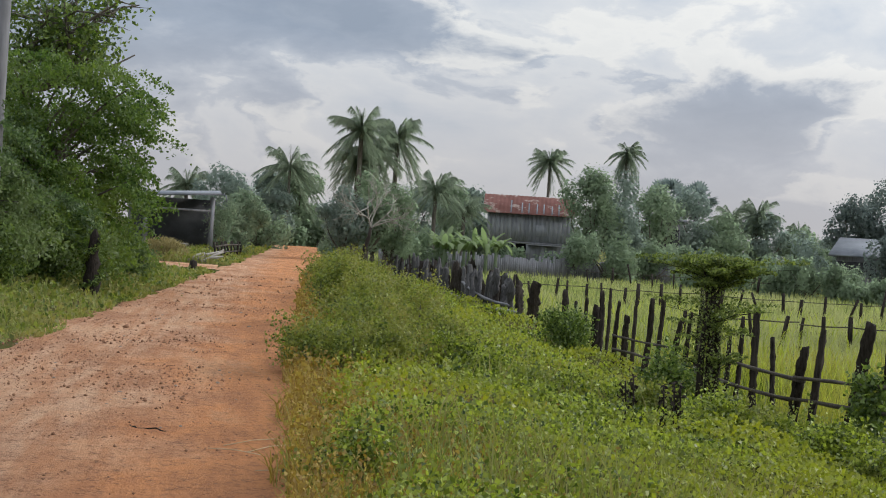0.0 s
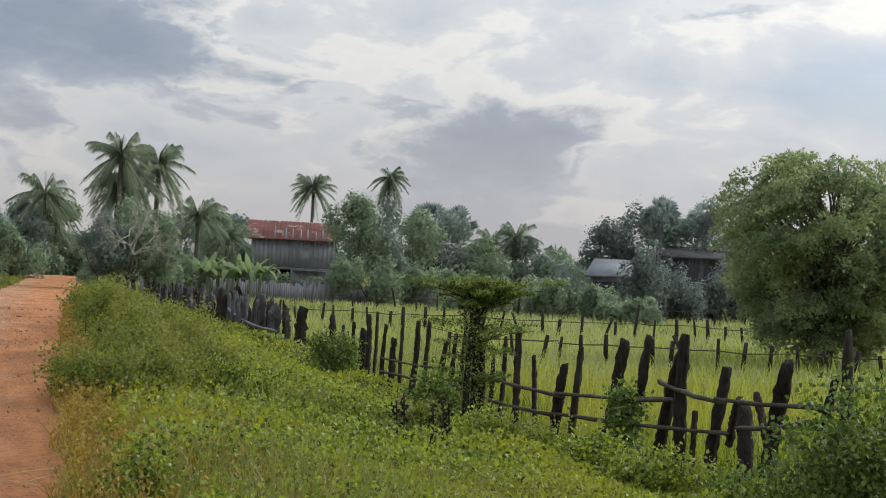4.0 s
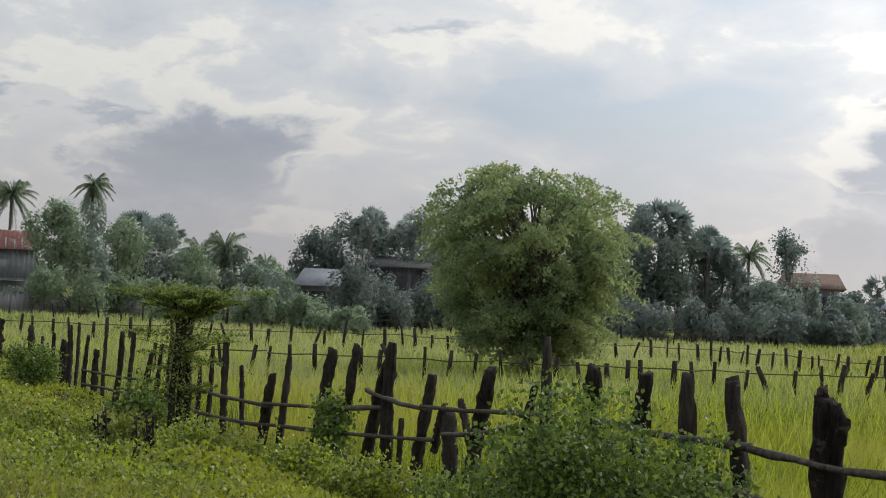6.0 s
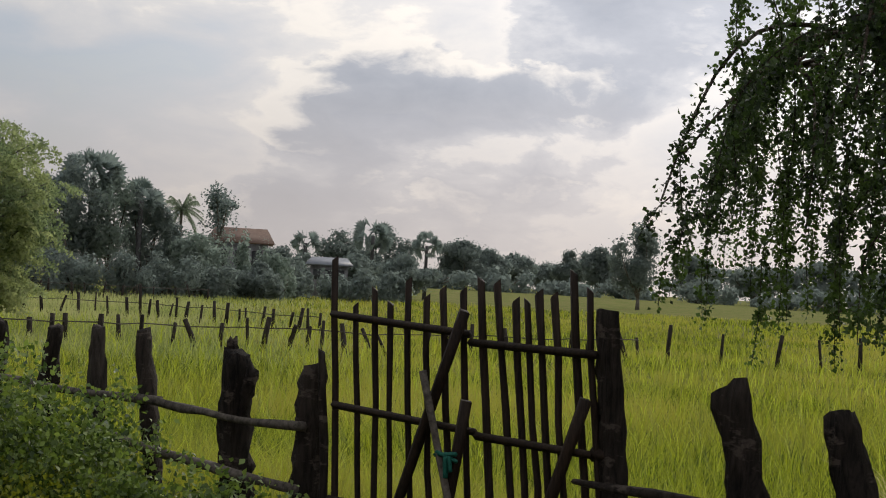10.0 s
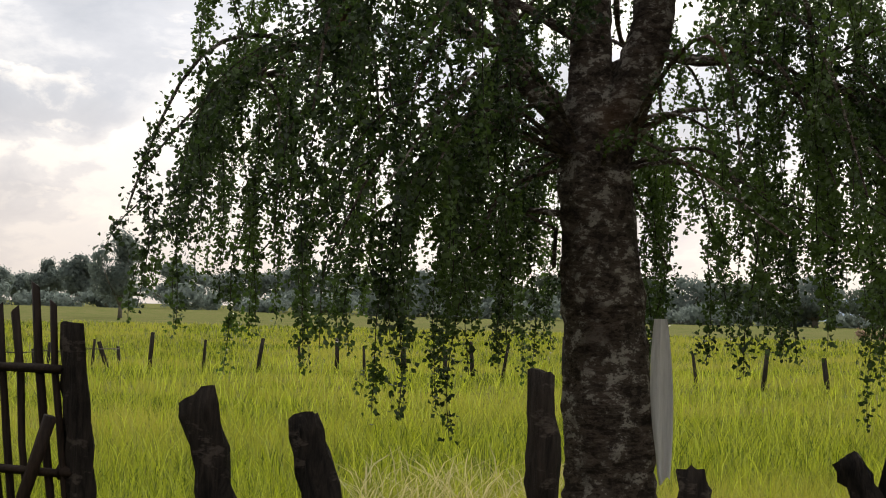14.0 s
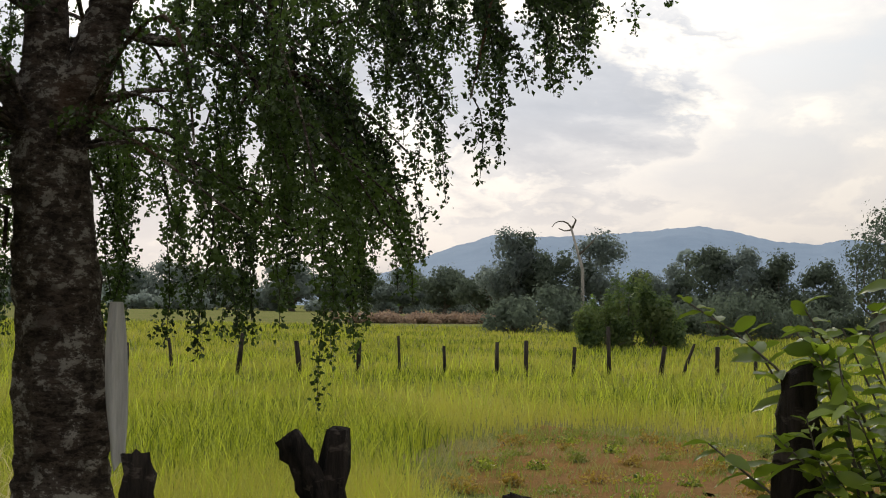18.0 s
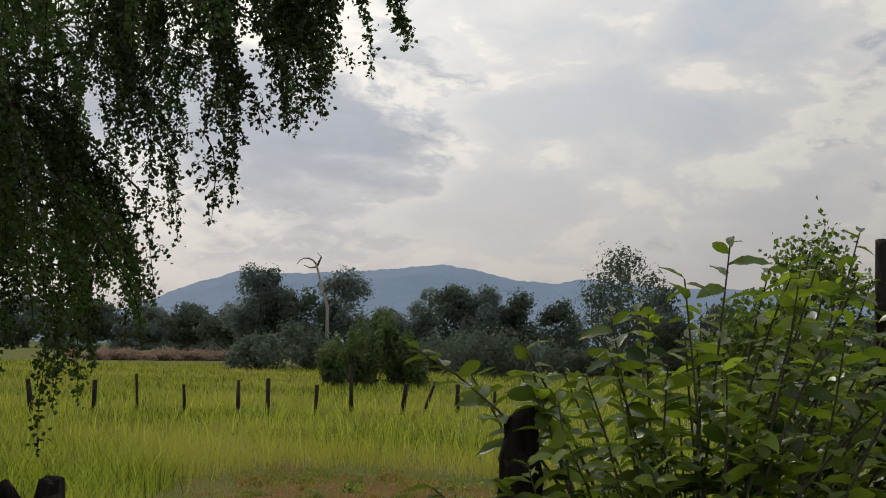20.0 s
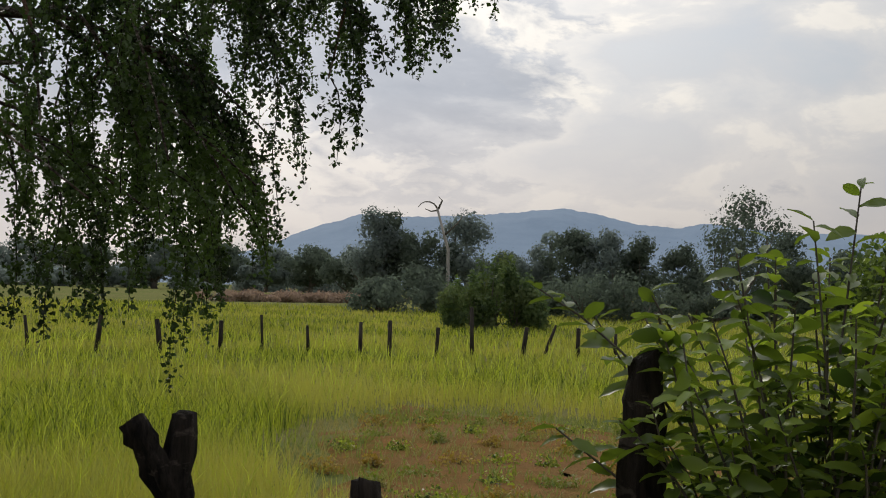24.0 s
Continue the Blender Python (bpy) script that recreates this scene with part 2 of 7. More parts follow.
def bark():
    """Dark bark, cracked across, with broken pale flecks of lichen."""
    m, t, b = material("ringed_bark", 0.92)
    ring = noisen(t, coords(t, (1.8, 1.8, 7.0)), 4.5, 9.0, 0.75, 0.4)
    coarse = noisen(t, coords(t, (1, 1, 0.8)), 3.0, 5.0, 0.65)
    fleck = mathn(t, "ADD", mathn(t, "MULTIPLY", noisen(t, coords(t, (1.0, 1.0, 1.6)), 8.0, 9.0, 0.7, 0.3), 0.6), mathn(t, "MULTIPLY", noisen(t, coords(t, (1.0, 1.0, 1.8)), 27.0, 6.0, 0.75), 0.4))
    c = mixc(t, ramp(t, ring, (0.36, 0.0), (0.62, 1.0)), (0.022, 0.016, 0.013), (0.13, 0.098, 0.08))
    c = mixc(t, ramp(t, coarse, (0.46, 0.0), (0.62, 0.55)), c, (0.15, 0.122, 0.102))
    c = mixc(t, mathn(t, "MULTIPLY", ramp(t, fleck, (0.525, 0.0), (0.56, 1.0)), ramp(t, coarse, (0.4, 0.15), (0.52, 0.95))), c, (0.4, 0.365, 0.32))
    c = mixc(t, mathn(t, "MULTIPLY", ramp(t, fleck, (0.44, 1.0), (0.475, 0.0)), 0.8), c, (0.018, 0.014, 0.011))
    c = mixc(t, ramp(t, noisen(t, coords(t), 1.3, 2.0), (0.6, 0.0), (0.7, 0.5)), c, (0.19, 0.1, 0.05))
    link(t, c, b.inputs["Base Color"])
    bump(t, b, mathn(t, "ADD", ring, mathn(t, "MULTIPLY", fleck, 0.6)), 1.0, 0.05)
    b.inputs["Specular IOR Level"].default_value = 0.12
    return m


M_BARK = bark()
M_TRUNK = grained("grey_trunk", (0.07, 0.06, 0.05), (0.2, 0.18, 0.15), (3, 3, 0.8), 3.0, 0.9, 0.6, 0.02)
M_PALE = grained("pale_dead_wood", (0.25, 0.23, 0.2), (0.45, 0.42, 0.38), (3, 3, 0.6), 3.0, 0.8, 0.4, 0.02)
M_RUST = grained("rusted_sheet", (0.14, 0.062, 0.052), (0.21, 0.1, 0.085), (1, 1, 0.5), 1.2, 0.7, 0.3, 0.02, (0.32, 0.25, 0.22))
M_ZINC = grained("zinc_sheet", (0.12, 0.13, 0.15), (0.22, 0.235, 0.26), (1, 1, 0.5), 1.0, 0.5, 0.2, 0.02)
M_TILE = grained("brown_roof", (0.11, 0.07, 0.055), (0.17, 0.115, 0.09), (2, 2, 2), 2.0, 0.8, 0.3, 0.02)
M_PLASTER = grained("pale_plaster", (0.19, 0.19, 0.19), (0.28, 0.28, 0.28), (1, 1, 1), 1.0, 0.9, 0.2, 0.02)
# dark colour stands in for shade indoors and in openings, lifted for haze
M_SHADE = grained("painted_shade", (0.04, 0.042, 0.046), (0.085, 0.088, 0.095), (1, 1, 1), 1.0, 0.9, 0.1, 0.02)
M_CLOTH = grained("white_sack_cloth", (0.45, 0.44, 0.42), (0.62, 0.6, 0.57), (20, 20, 2), 3.0, 0.9, 0.4, 0.01)
M_GREENTIE = grained("green_strap", (0.005, 0.05, 0.038), (0.012, 0.11, 0.08), (20, 20, 20), 3.0, 0.6, 0.2, 0.01)
M_STONE = grained("stone", (0.2, 0.15, 0.11), (0.4, 0.33, 0.27), (1, 1, 1), 20.0, 0.9, 0.6, 0.01)
M_STRAW = grained("dry_straw", (0.42, 0.3, 0.17), (0.6, 0.46, 0.3), (3, 3, 3), 3.0, 0.9, 0.2, 0.01)
M_CRUMB = grained("laterite_crumb", (0.16, 0.075, 0.045), (0.46, 0.26, 0.16), (1, 1, 1), 3.0, 0.95, 0.3, 0.01)
M_SCRUB = leafy("dry_scrub", (0.26, 0.19, 0.145), (0.36, 0.27, 0.2), None, 0.4, 0.9)
M_HAY = leafy("dry_hay", (0.24, 0.2, 0.09), (0.36, 0.31, 0.15), None, 0.3, 0.8)
# distance haze is put in as a blue base and a faint emission
M_CREST = grained("hazed_hill", (0.07, 0.1, 0.13), (0.1, 0.135, 0.17), (0.02, 0.02, 0.05), 1.0, 1.0, 0.0, 0.02)
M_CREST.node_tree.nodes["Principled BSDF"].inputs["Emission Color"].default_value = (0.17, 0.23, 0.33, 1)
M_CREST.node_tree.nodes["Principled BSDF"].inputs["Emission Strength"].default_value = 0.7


def earth(name, a, b_, c_, rough=0.95, streak=0.25, lift=0.6, dirt=(0.11, 0.07, 0.05)):
    """Soil: long streaks, broad stains, crumbs."""
    m, t, b = material(name, rough)
    v = coords(t)
    big = noisen(t, coords(t, (1.0, 0.45, 1.0)), 0.5, 6.0, 0.62)
    mid = noisen(t, coords(t, (1.0, streak, 1.0)), 2.6, 7.0, 0.68)
    fine = noisen(t, v, 22.0, 8.0, 0.75)
    crumb = noisen(t, v, 7.0, 5.0, 0.6)
    c = mixc(t, ramp(t, mid, (0.38, 0.0), (0.62, 1.0)), a, b_)
    c = mixc(t, ramp(t, big, (0.44, 0.0), (0.58, 1.0)), c, c_)
    c = mixc(t, mathn(t, "MULTIPLY", ramp(t, fine, (0.5, 0.0), (0.66, 1.0)), mathn(t, "MULTIPLY", ramp(t, crumb, (0.42, 0.0), (0.62, 1.0)), 0.75)), c, dirt)
    link(t, c, b.inputs["Base Color"])
    bump(t, b, mathn(t, "ADD", mathn(t, "ADD", fine, mathn(t, "MULTIPLY", mid, 1.5)), crumb), lift, 0.05)
    b.inputs["Specular IOR Level"].default_value = 0.0
    return m


def laterite():
    """The road: orange clay on the worn side, pale dust towards the verge, a crumbling dark crown, wheel streaks."""
    m, t, b = material("laterite_road", 0.95)
    v = coords(t)
    sep = t.nodes.new("ShaderNodeSeparateXYZ")
    link(t, v, sep.inputs[0])
    drift = mathn(t, "MULTIPLY", noisen(t, v, 0.45, 5.0, 0.6), 3.4)
    side = mathn(t, "ADD", mathn(t, "SUBTRACT", sep.outputs[0], mathn(t, "MULTIPLY", sep.outputs[1], 0.045)), drift)
    streak = noisen(t, coords(t, (1.0, 0.09, 1.0)), 5.5, 7.0, 0.65)
    broad = noisen(t, coords(t, (1.0, 0.42, 1.0)), 0.9, 6.0, 0.66, 0.3)
    fine = noisen(t, v, 26.0, 8.0, 0.75)
    crumb = noisen(t, v, 8.0, 6.0, 0.65)
    cell = t.nodes.new("ShaderNodeTexVoronoi")
    cell.inputs["Scale"].default_value = 17.0
    link(t, v, cell.inputs["Vector"])
    c = mixc(t, ramp(t, side, (0.1, 0.0), (0.95, 1.0)), (0.64, 0.4, 0.255), (0.66, 0.3, 0.13))
    c = mixc(t, mathn(t, "MULTIPLY", ramp(t, streak, (0.42, 0.0), (0.6, 1.0)), 0.65), c, (0.5, 0.225, 0.105))
    c = mixc(t, mathn(t, "MULTIPLY", ramp(t, broad, (0.47, 0.0), (0.6, 1.0)), 0.6), c, (0.38, 0.175, 0.09))
    c = mixc(t, mathn(t, "MULTIPLY", ramp(t, broad, (0.33, 1.0), (0.45, 0.0)), 0.5), c, (0.66, 0.42, 0.26))
    pits = mathn(t, "MULTIPLY", ramp(t, fine, (0.47, 0.0), (0.6, 1.0)), ramp(t, crumb, (0.44, 0.0), (0.6, 1.0)))
    c = mixc(t, mathn(t, "MULTIPLY", pits, 0.8), c, (0.19, 0.1, 0.065))
    rough = mathn(t, "MULTIPLY", ramp(t, cell.outputs["Distance"], (0.16, 1.0), (0.3, 0.0)), ramp(t, mathn(t, "ADD", mathn(t, "MULTIPLY", broad, 0.6), mathn(t, "MULTIPLY", crumb, 0.4)), (0.47, 0.0), (0.58, 1.0)))
    c = mixc(t, mathn(t, "MULTIPLY", rough, 0.75), c, (0.24, 0.12, 0.075))
    link(t, c, b.inputs["Base Color"])
    lumps = mathn(t, "ADD", mathn(t, "ADD", fine, mathn(t, "MULTIPLY", streak, 1.2)), mathn(t, "SUBTRACT", mathn(t, "MULTIPLY", crumb, 1.4), mathn(t, "MULTIPLY", rough, 0.6)))
    bump(t, b, lumps, 1.0, 0.06)
    b.inputs["Specular IOR Level"].default_value = 0.1
    return m


M_ROAD = laterite()
M_CLEAR = earth("bare_clearing", (0.27, 0.135, 0.06), (0.15, 0.125, 0.035), (0.24, 0.14, 0.065), 0.95, 0.7, 0.8, (0.1, 0.065, 0.025))
M_GROUND = earth("field_ground", (0.12, 0.145, 0.045), (0.17, 0.19, 0.065), (0.2, 0.19, 0.08), 0.95, 0.8)
M_SOIL = earth("bank_soil", (0.06, 0.075, 0.02), (0.09, 0.1, 0.025), (0.1, 0.085, 0.04))

# ---- helpers of this scene ----


def at(az, d, z=0.0):
    a = radians(az)
    return Vector((d * math.sin(a), d * math.cos(a), z))


def rise(d, el):
    """The height of what is seen at that elevation, that far off."""
    return 1.5 + d * math.tan(radians(el))


def mesh_of(name, verts, faces, mat, smooth=False):
    """A mesh from arrays of corners and of equal-sided faces."""
    verts, faces = np.asarray(verts, np.float32), np.asarray(faces, np.int32)
    me = bpy.data.meshes.new(name)
    n, k = faces.shape
    me.vertices.add(len(verts))
    me.vertices.foreach_set("co", verts.ravel())
    me.loops.add(n * k)
    me.loops.foreach_set("vertex_index", faces.ravel())
    me.polygons.add(n)
    me.polygons.foreach_set("loop_start", np.arange(0, n * k, k, dtype=np.int32))
    if smooth:
        me.polygons.foreach_set("use_smooth", np.ones(n, bool))
    me.update()
    me.validate()
    for m in mat if isinstance(mat, (list, tuple)) else [mat]:
        me.materials.append(m)
    return me


def joined(pieces):
    """One pair of arrays from many."""
    vs, fs, n = [], [], 0
    for v, f in pieces:
        vs.append(np.asarray(v, float))
        fs.append(np.asarray(f, int) + n)
        n += len(v)
    return np.concatenate(vs), np.concatenate(fs)


def thing(name, place, label, category, group="", kind=""):
    ob = new(name)
    ob.location = place
    ob.empty_display_size = 0.1
    return tagged(ob, label, category, group, kind)


def part(name, geo, mat, parent, label="", smooth=False, kind=""):
    """Links a mesh, arrays in world places, or a bmesh as one part under its thing."""
    if isinstance(geo, bmesh.types.BMesh):
        me = bpy.data.meshes.new(name)
        geo.to_mesh(me)
        geo.free()
        me.materials.append(mat)
        if smooth:
            me.polygons.foreach_set("use_smooth", np.ones(len(me.polygons), bool))
        ob = new(name, me)
    else:
        v, f = geo
        origin = np.array(base_of(parent))
        ob = new(name, mesh_of(name, np.asarray(v) - origin, f, mat, smooth))
    ob.parent = parent
    if label or kind:
        tagged(ob, label, kind=kind)
    return ob


def base_of(ob):
    p = Vector()
    while ob is not None:
        p += ob.location
        ob = ob.parent
    return p


def solo(name, geo, mat, label, category="", group="", kind="", smooth=False):
    v, f = geo
    v = np.asarray(v)
    origin = np.array([(v[:, 0].min() + v[:, 0].max()) / 2, (v[:, 1].min() + v[:, 1].max()) / 2, v[:, 2].min()])
    ob = new(name, mesh_of(name, v - origin, f, mat, smooth))
    ob.location = origin
    return tagged(ob, label, category, group, kind)


def tube(points, radii, sides=8, rough=0.0, seed=0, cap=True):
    """A limb along points; its skin uneven by rough. Quads only."""
    pts, rad = np.asarray(points, float), np.broadcast_to(np.asarray(radii, float), (len(points),))
    rng = np.random.default_rng(seed + 11)
    way = np.gradient(pts, axis=0)
    way /= np.linalg.norm(way, axis=1, keepdims=True) + 1e-9
    ref = np.where(abs(way[:, 2:3]) > 0.9, [[1.0, 0, 0]], [[0, 0, 1.0]])
    a = np.cross(way, ref)
    a /= np.linalg.norm(a, axis=1, keepdims=True)
    b = np.cross(way, a)
    for i in range(1, len(a)):
        if a[i] @ a[i - 1] < 0:
            a[i], b[i] = -a[i], -b[i]
    ang = np.linspace(0, 2 * np.pi, sides, endpoint=False)
    flute = 1 + rough * (rng.random(sides) - 0.5) * 1.4
    r = rad[:, None] * flute[None] * (1 + rough * (rng.random((len(pts), sides)) - 0.5))
    v = pts[:, None] + r[..., None] * (np.cos(ang)[None, :, None] * a[:, None] + np.sin(ang)[None, :, None] * b[:, None])
    v = v.reshape(-1, 3)
    f = []
    for i in range(len(pts) - 1):
        for j in range(sides):
            k = (j + 1) % sides
            f.append((i * sides + j, i * sides + k, (i + 1) * sides + k, (i + 1) * sides + j))
    if cap:
        top = len(v)
        v = np.vstack([v, pts[-1] + way[-1] * rad[-1] * 0.15, pts[0]])
        for j in range(0, sides, 2):
            o = (len(pts) - 1) * sides
            f.append((o + j, o + (j + 1) % sides, o + (j + 2) % sides, top))
            f.append((top + 1, (j + 2) % sides, (j + 1) % sides, j))
    return v, np.array(f)


def box(lo, hi):
    (x0, y0, z0), (x1, y1, z1) = lo, hi
    v = [(x0, y0, z0), (x1, y0, z0), (x1, y1, z0), (x0, y1, z0), (x0, y0, z1), (x1, y0, z1), (x1, y1, z1), (x0, y1, z1)]
    return np.array(v, float), np.array([(0, 3, 2, 1), (4, 5, 6, 7), (0, 1, 5, 4), (1, 2, 6, 5), (2, 3, 7, 6), (3, 0, 4, 7)])


def turned(geo, az, place):
    """Geometry made with x across and y away, set so that y points along the heading."""
    v, f = geo
    a = radians(az)
    m = np.array([[math.cos(a), math.sin(a), 0], [-math.sin(a), math.cos(a), 0], [0, 0, 1]])
    return np.asarray(v) @ m.T + np.array(place), f


def leaves(points, size, rng, wide=0.36, hang=0.0, fold=0.12, lift=None, face=None):
    """A bent four-cornered leaf at each point."""
    p = np.asarray(points, float)
    n = len(p)
    u = rng.normal(size=(n, 3))
    u[:, 2] -= hang
    u /= np.linalg.norm(u, axis=1, keepdims=True)
    w = rng.normal(size=(n, 3))
    if lift is not None:
        w = w * (1 - lift) + np.cross(u, [0, 0, 1.0]) * lift * 2
    w -= (w * u).sum(1, keepdims=True) * u
    w /= np.linalg.norm(w, axis=1, keepdims=True) + 1e-9
    if face is not None:
        out = face + rng.normal(size=(n, 3)) * 0.3
        out /= np.linalg.norm(out, axis=1, keepdims=True)
        u -= (u * out).sum(1, keepdims=True) * out
        u /= np.linalg.norm(u, axis=1, keepdims=True) + 1e-9
        w = np.cross(out, u)
    s = (np.broadcast_to(size, n) * rng.uniform(0.65, 1.3, n))[:, None]
    up = np.cross(u, w) * s * fold
    v = np.stack([p, p + u * s * 0.5 + w * s * wide + up, p + u * s - up, p + u * s * 0.5 - w * s * wide + up], 1).reshape(-1, 3)
    return v, np.arange(4 * n).reshape(-1, 4)


def blades(feet, height, rng, width=0.012, bend=0.45, steps=2):
    """Grass blades that taper and bow; two quads each."""
    p = np.asarray(feet, float)
    n = len(p)
    h = np.broadcast_to(height, n) * rng.uniform(0.6, 1.2, n)
    a, c = rng.uniform(0, 2 * np.pi, n), rng.uniform(0, 2 * np.pi, n)
    out = np.stack([np.cos(a), np.sin(a), 0 * a], 1) * (h * bend * rng.uniform(0.2, 1.3, n))[:, None]
    side = np.stack([np.cos(c), np.sin(c), 0 * c], 1) * (np.broadcast_to(width, n) / 2)[:, None]
    up = np.stack([0 * h, 0 * h, h], 1)
    mid, tip = p + up * 0.6 + out * 0.35, p + up * 0.95 + out
    if steps == 1:
        v = np.stack([p - side, p + side, tip + side * 0.3, tip - side * 0.3], 1).reshape(-1, 3)
        return v, np.arange(4 * n).reshape(-1, 4)
    v = np.stack([p - side, p + side, mid - side * 0.8, mid + side * 0.8, tip - side * 0.12, tip + side * 0.12], 1).reshape(-1, 3)
    b = np.arange(n)[:, None] * 6
    f = np.concatenate([b + [0, 1, 3, 2], b + [2, 3, 5, 4]], 0)
    return v, f


def smooth(a, b, x):
    t = np.clip((np.asarray(x, float) - a) / (b - a), 0, 1)
    return t * t * (3 - 2 * t)


def wobble(x, y, s, seed=0.0):
    """Slow unevenness between -1 and 1, from a few waves."""
    x, y = np.asarray(x, float) / s + seed, np.asarray(y, float) / s - seed
    return (np.sin(x * 1.7 + np.sin(y * 1.3 + seed)) + np.sin(y * 2.1 + 1.9 * np.sin(x * 0.9)) + np.sin((x + y) * 3.7 + seed) * 0.6) / 2.6


# ---- the lie of the land ----
FENCE_Y = [-9, -6, -3, 0, 2.5, 4.5, 6.7, 10, 15, 22, 32, 50, 80]
FENCE_X = [4.1, 4.3, 4.5, 4.75, 4.95, 5.05, 5.35, 6.1, 6.9, 7.2, 7.6, 7.9, 8.8]
EDGE_Y = [-30, 0, 8, 15.5, 26, 52, 90, 140, 180]
EDGE_R = [-0.1, 0.1, 0.25, 0.6, 1.2, 2.7, 5.4, 9.0, 14.0]
EDGE_L = [-3.4, -3.1, -2.9, -2.55, -1.9, -0.2, 1.9, 4.6, 9.0]


def fence_x(y):
    return np.interp(y, FENCE_Y, FENCE_X)


def fence_z(y):
    return np.interp(y, [-9, 5, 9, 13, 16, 24, 35, 80], [-0.15, -0.15, -0.2, -0.48, -0.72, -0.74, -0.6, -0.6])


def ground_z(x, y):
    """Road at nought, a bank down to the fence, and the paddy below it."""
    x, y = np.asarray(x, float), np.asarray(y, float)
    fx, er = fence_x(y), np.interp(y, EDGE_Y, EDGE_R)
    bank = fence_z(y) * smooth(er + 0.2, fx, x)
    field = (-0.62 - fence_z(y)) * smooth(fx, fx + 5, x)
    rough = 0.03 * wobble(x, y, 1.9, 2.0) * smooth(er, er + 1, x)
    return np.where(x > er, bank + field + rough, 0.0)


def build_ground():
    def steps(fine, far, n):
        a = np.arange(0, fine, 0.8)
        return np.concatenate([a, fine + (np.geomspace(1, far, n) - 1) * 2])

    xs = np.concatenate([-steps(10, 1200, 30)[::-1][:-1], steps(14, 1200, 34)])
    ys = np.concatenate([-steps(14, 1200, 28)[::-1][:-1], steps(40, 1200, 36)])
    gx, gy = np.meshgrid(xs, ys)
    v = np.stack([gx, gy, ground_z(gx, gy)], -1).reshape(-1, 3)
    i = np.arange(len(v)).reshape(gx.shape)
    f = np.stack([i[:-1, :-1], i[:-1, 1:], i[1:, 1:], i[1:, :-1]], -1).reshape(-1, 4)
    me = mesh_of("ground", v, f, [M_GROUND, M_SOIL], True)
    mid = v[f].mean(1)
    me.polygons.foreach_set("material_index", (mid[:, 0] < fence_x(mid[:, 1]) + 0.4).astype(np.int32))
    ob = new("ground", me)
    tagged(ob, "grass-green paddy land that lies lower than the road", "ground", kind="structure")


def build_road():
    ys = np.concatenate([np.arange(-25, 5, 1.0), np.arange(5, 40, 0.16), np.arange(40, 124, 1.5)])
    us = np.linspace(0, 1, 41)
    l = np.interp(ys, EDGE_Y, EDGE_L) + 0.22 * wobble(ys, 0 * ys, 2.0, 5) + 0.1 * wobble(ys, 0 * ys, 0.45, 2)
    r = np.interp(ys, EDGE_Y, EDGE_R) + 0.15 * wobble(ys, 0 * ys, 1.6, 1) + 0.3
    x = l[:, None] + (r - l)[:, None] * us[None]
    y = np.broadcast_to(ys[:, None], x.shape)
    z = 0.03 + 0.012 * wobble(x, y * 0.4, 0.7, 3) + 0.006 * wobble(x, y * 0.35, 0.22, 4) + 0.003 * wobble(x * 2, y * 0.5, 0.09, 1)
    for c in (0.3, 0.72):
        z = z - 0.02 * np.exp(-(((us - c) / 0.07) ** 2))[None] * (0.7 + 0.3 * wobble(0 * y, y, 3.0, 1))
    z = np.maximum(z, 0.004) * smooth(0, 0.04, us)[None] * smooth(0, 0.04, 1 - us)[None] + 0.004
    v = np.stack([x, y, z], -1).reshape(-1, 3)
    i = np.arange(len(v)).reshape(x.shape)
    f = np.stack([i[:-1, :-1], i[:-1, 1:], i[1:, 1:], i[1:, :-1]], -1).reshape(-1, 4)
    tagged(new("road", mesh_of("road", v, f, M_ROAD, True)), "red laterite dirt road with worn wheel ruts", "road", kind="structure")
    # the track that leaves it to the shed
    us = np.linspace(0, 1, 30)
    cx, cy = -0.5 - 10 * us, 49.5 + 1.2 * us
    rows = np.stack([np.stack([cx, cy - 2.6 + 0.3 * np.sin(us * 9), 0 * cx + 0.012], 1), np.stack([cx, cy + 2.4 + 0.3 * np.sin(us * 7), 0 * cx + 0.012], 1)], 1)
    v = rows.reshape(-1, 3)
    f = np.array([(2 * k, 2 * k + 1, 2 * k + 3, 2 * k + 2) for k in range(29)])
    tagged(new("side_track", mesh_of("side_track", v, f, M_ROAD)), "narrow dirt track that leaves the road", "track", kind="structure")


def build_clearing():
    """The bare, trampled patch in the paddy."""
    n, m = 40, 12
    a = np.linspace(0, 2 * np.pi, n, endpoint=False)
    r = 1 + 0.12 * np.sin(3 * a + 1) + 0.08 * np.sin(7 * a) + 0.04 * np.sin(15 * a)
    ks = np.linspace(0.02, 1, m)
    x = 16.0 + np.outer(ks, r * np.cos(a)) * 8.0
    y = -4.3 + np.outer(ks, r * np.sin(a)) * 3.1
    v = np.stack([x, y, ground_z(x, y) + 0.05 + 0.03 * wobble(x, y, 0.5, 3) - 0.05 * (ks[:, None] ** 6)], -1).reshape(-1, 3)
    f = [(i * n + j, i * n + (j + 1) % n, (i + 1) * n + (j + 1) % n, (i + 1) * n + j) for i in range(m - 1) for j in range(n)]
    tagged(new("bare_earth", mesh_of("bare_earth", v, np.array(f), M_CLEAR, True)), "trampled patch of bare brown earth in the paddy", "ground", kind="structure")


def in_clearing(x, y, grow=1.0):
    return ((x - 16.0) / (8.0 * grow)) ** 2 + ((y + 4.3) / (3.1 * grow)) ** 2 < 1


build_ground()
build_road()
build_clearing()

# ---- the roadside fence and its gate ----


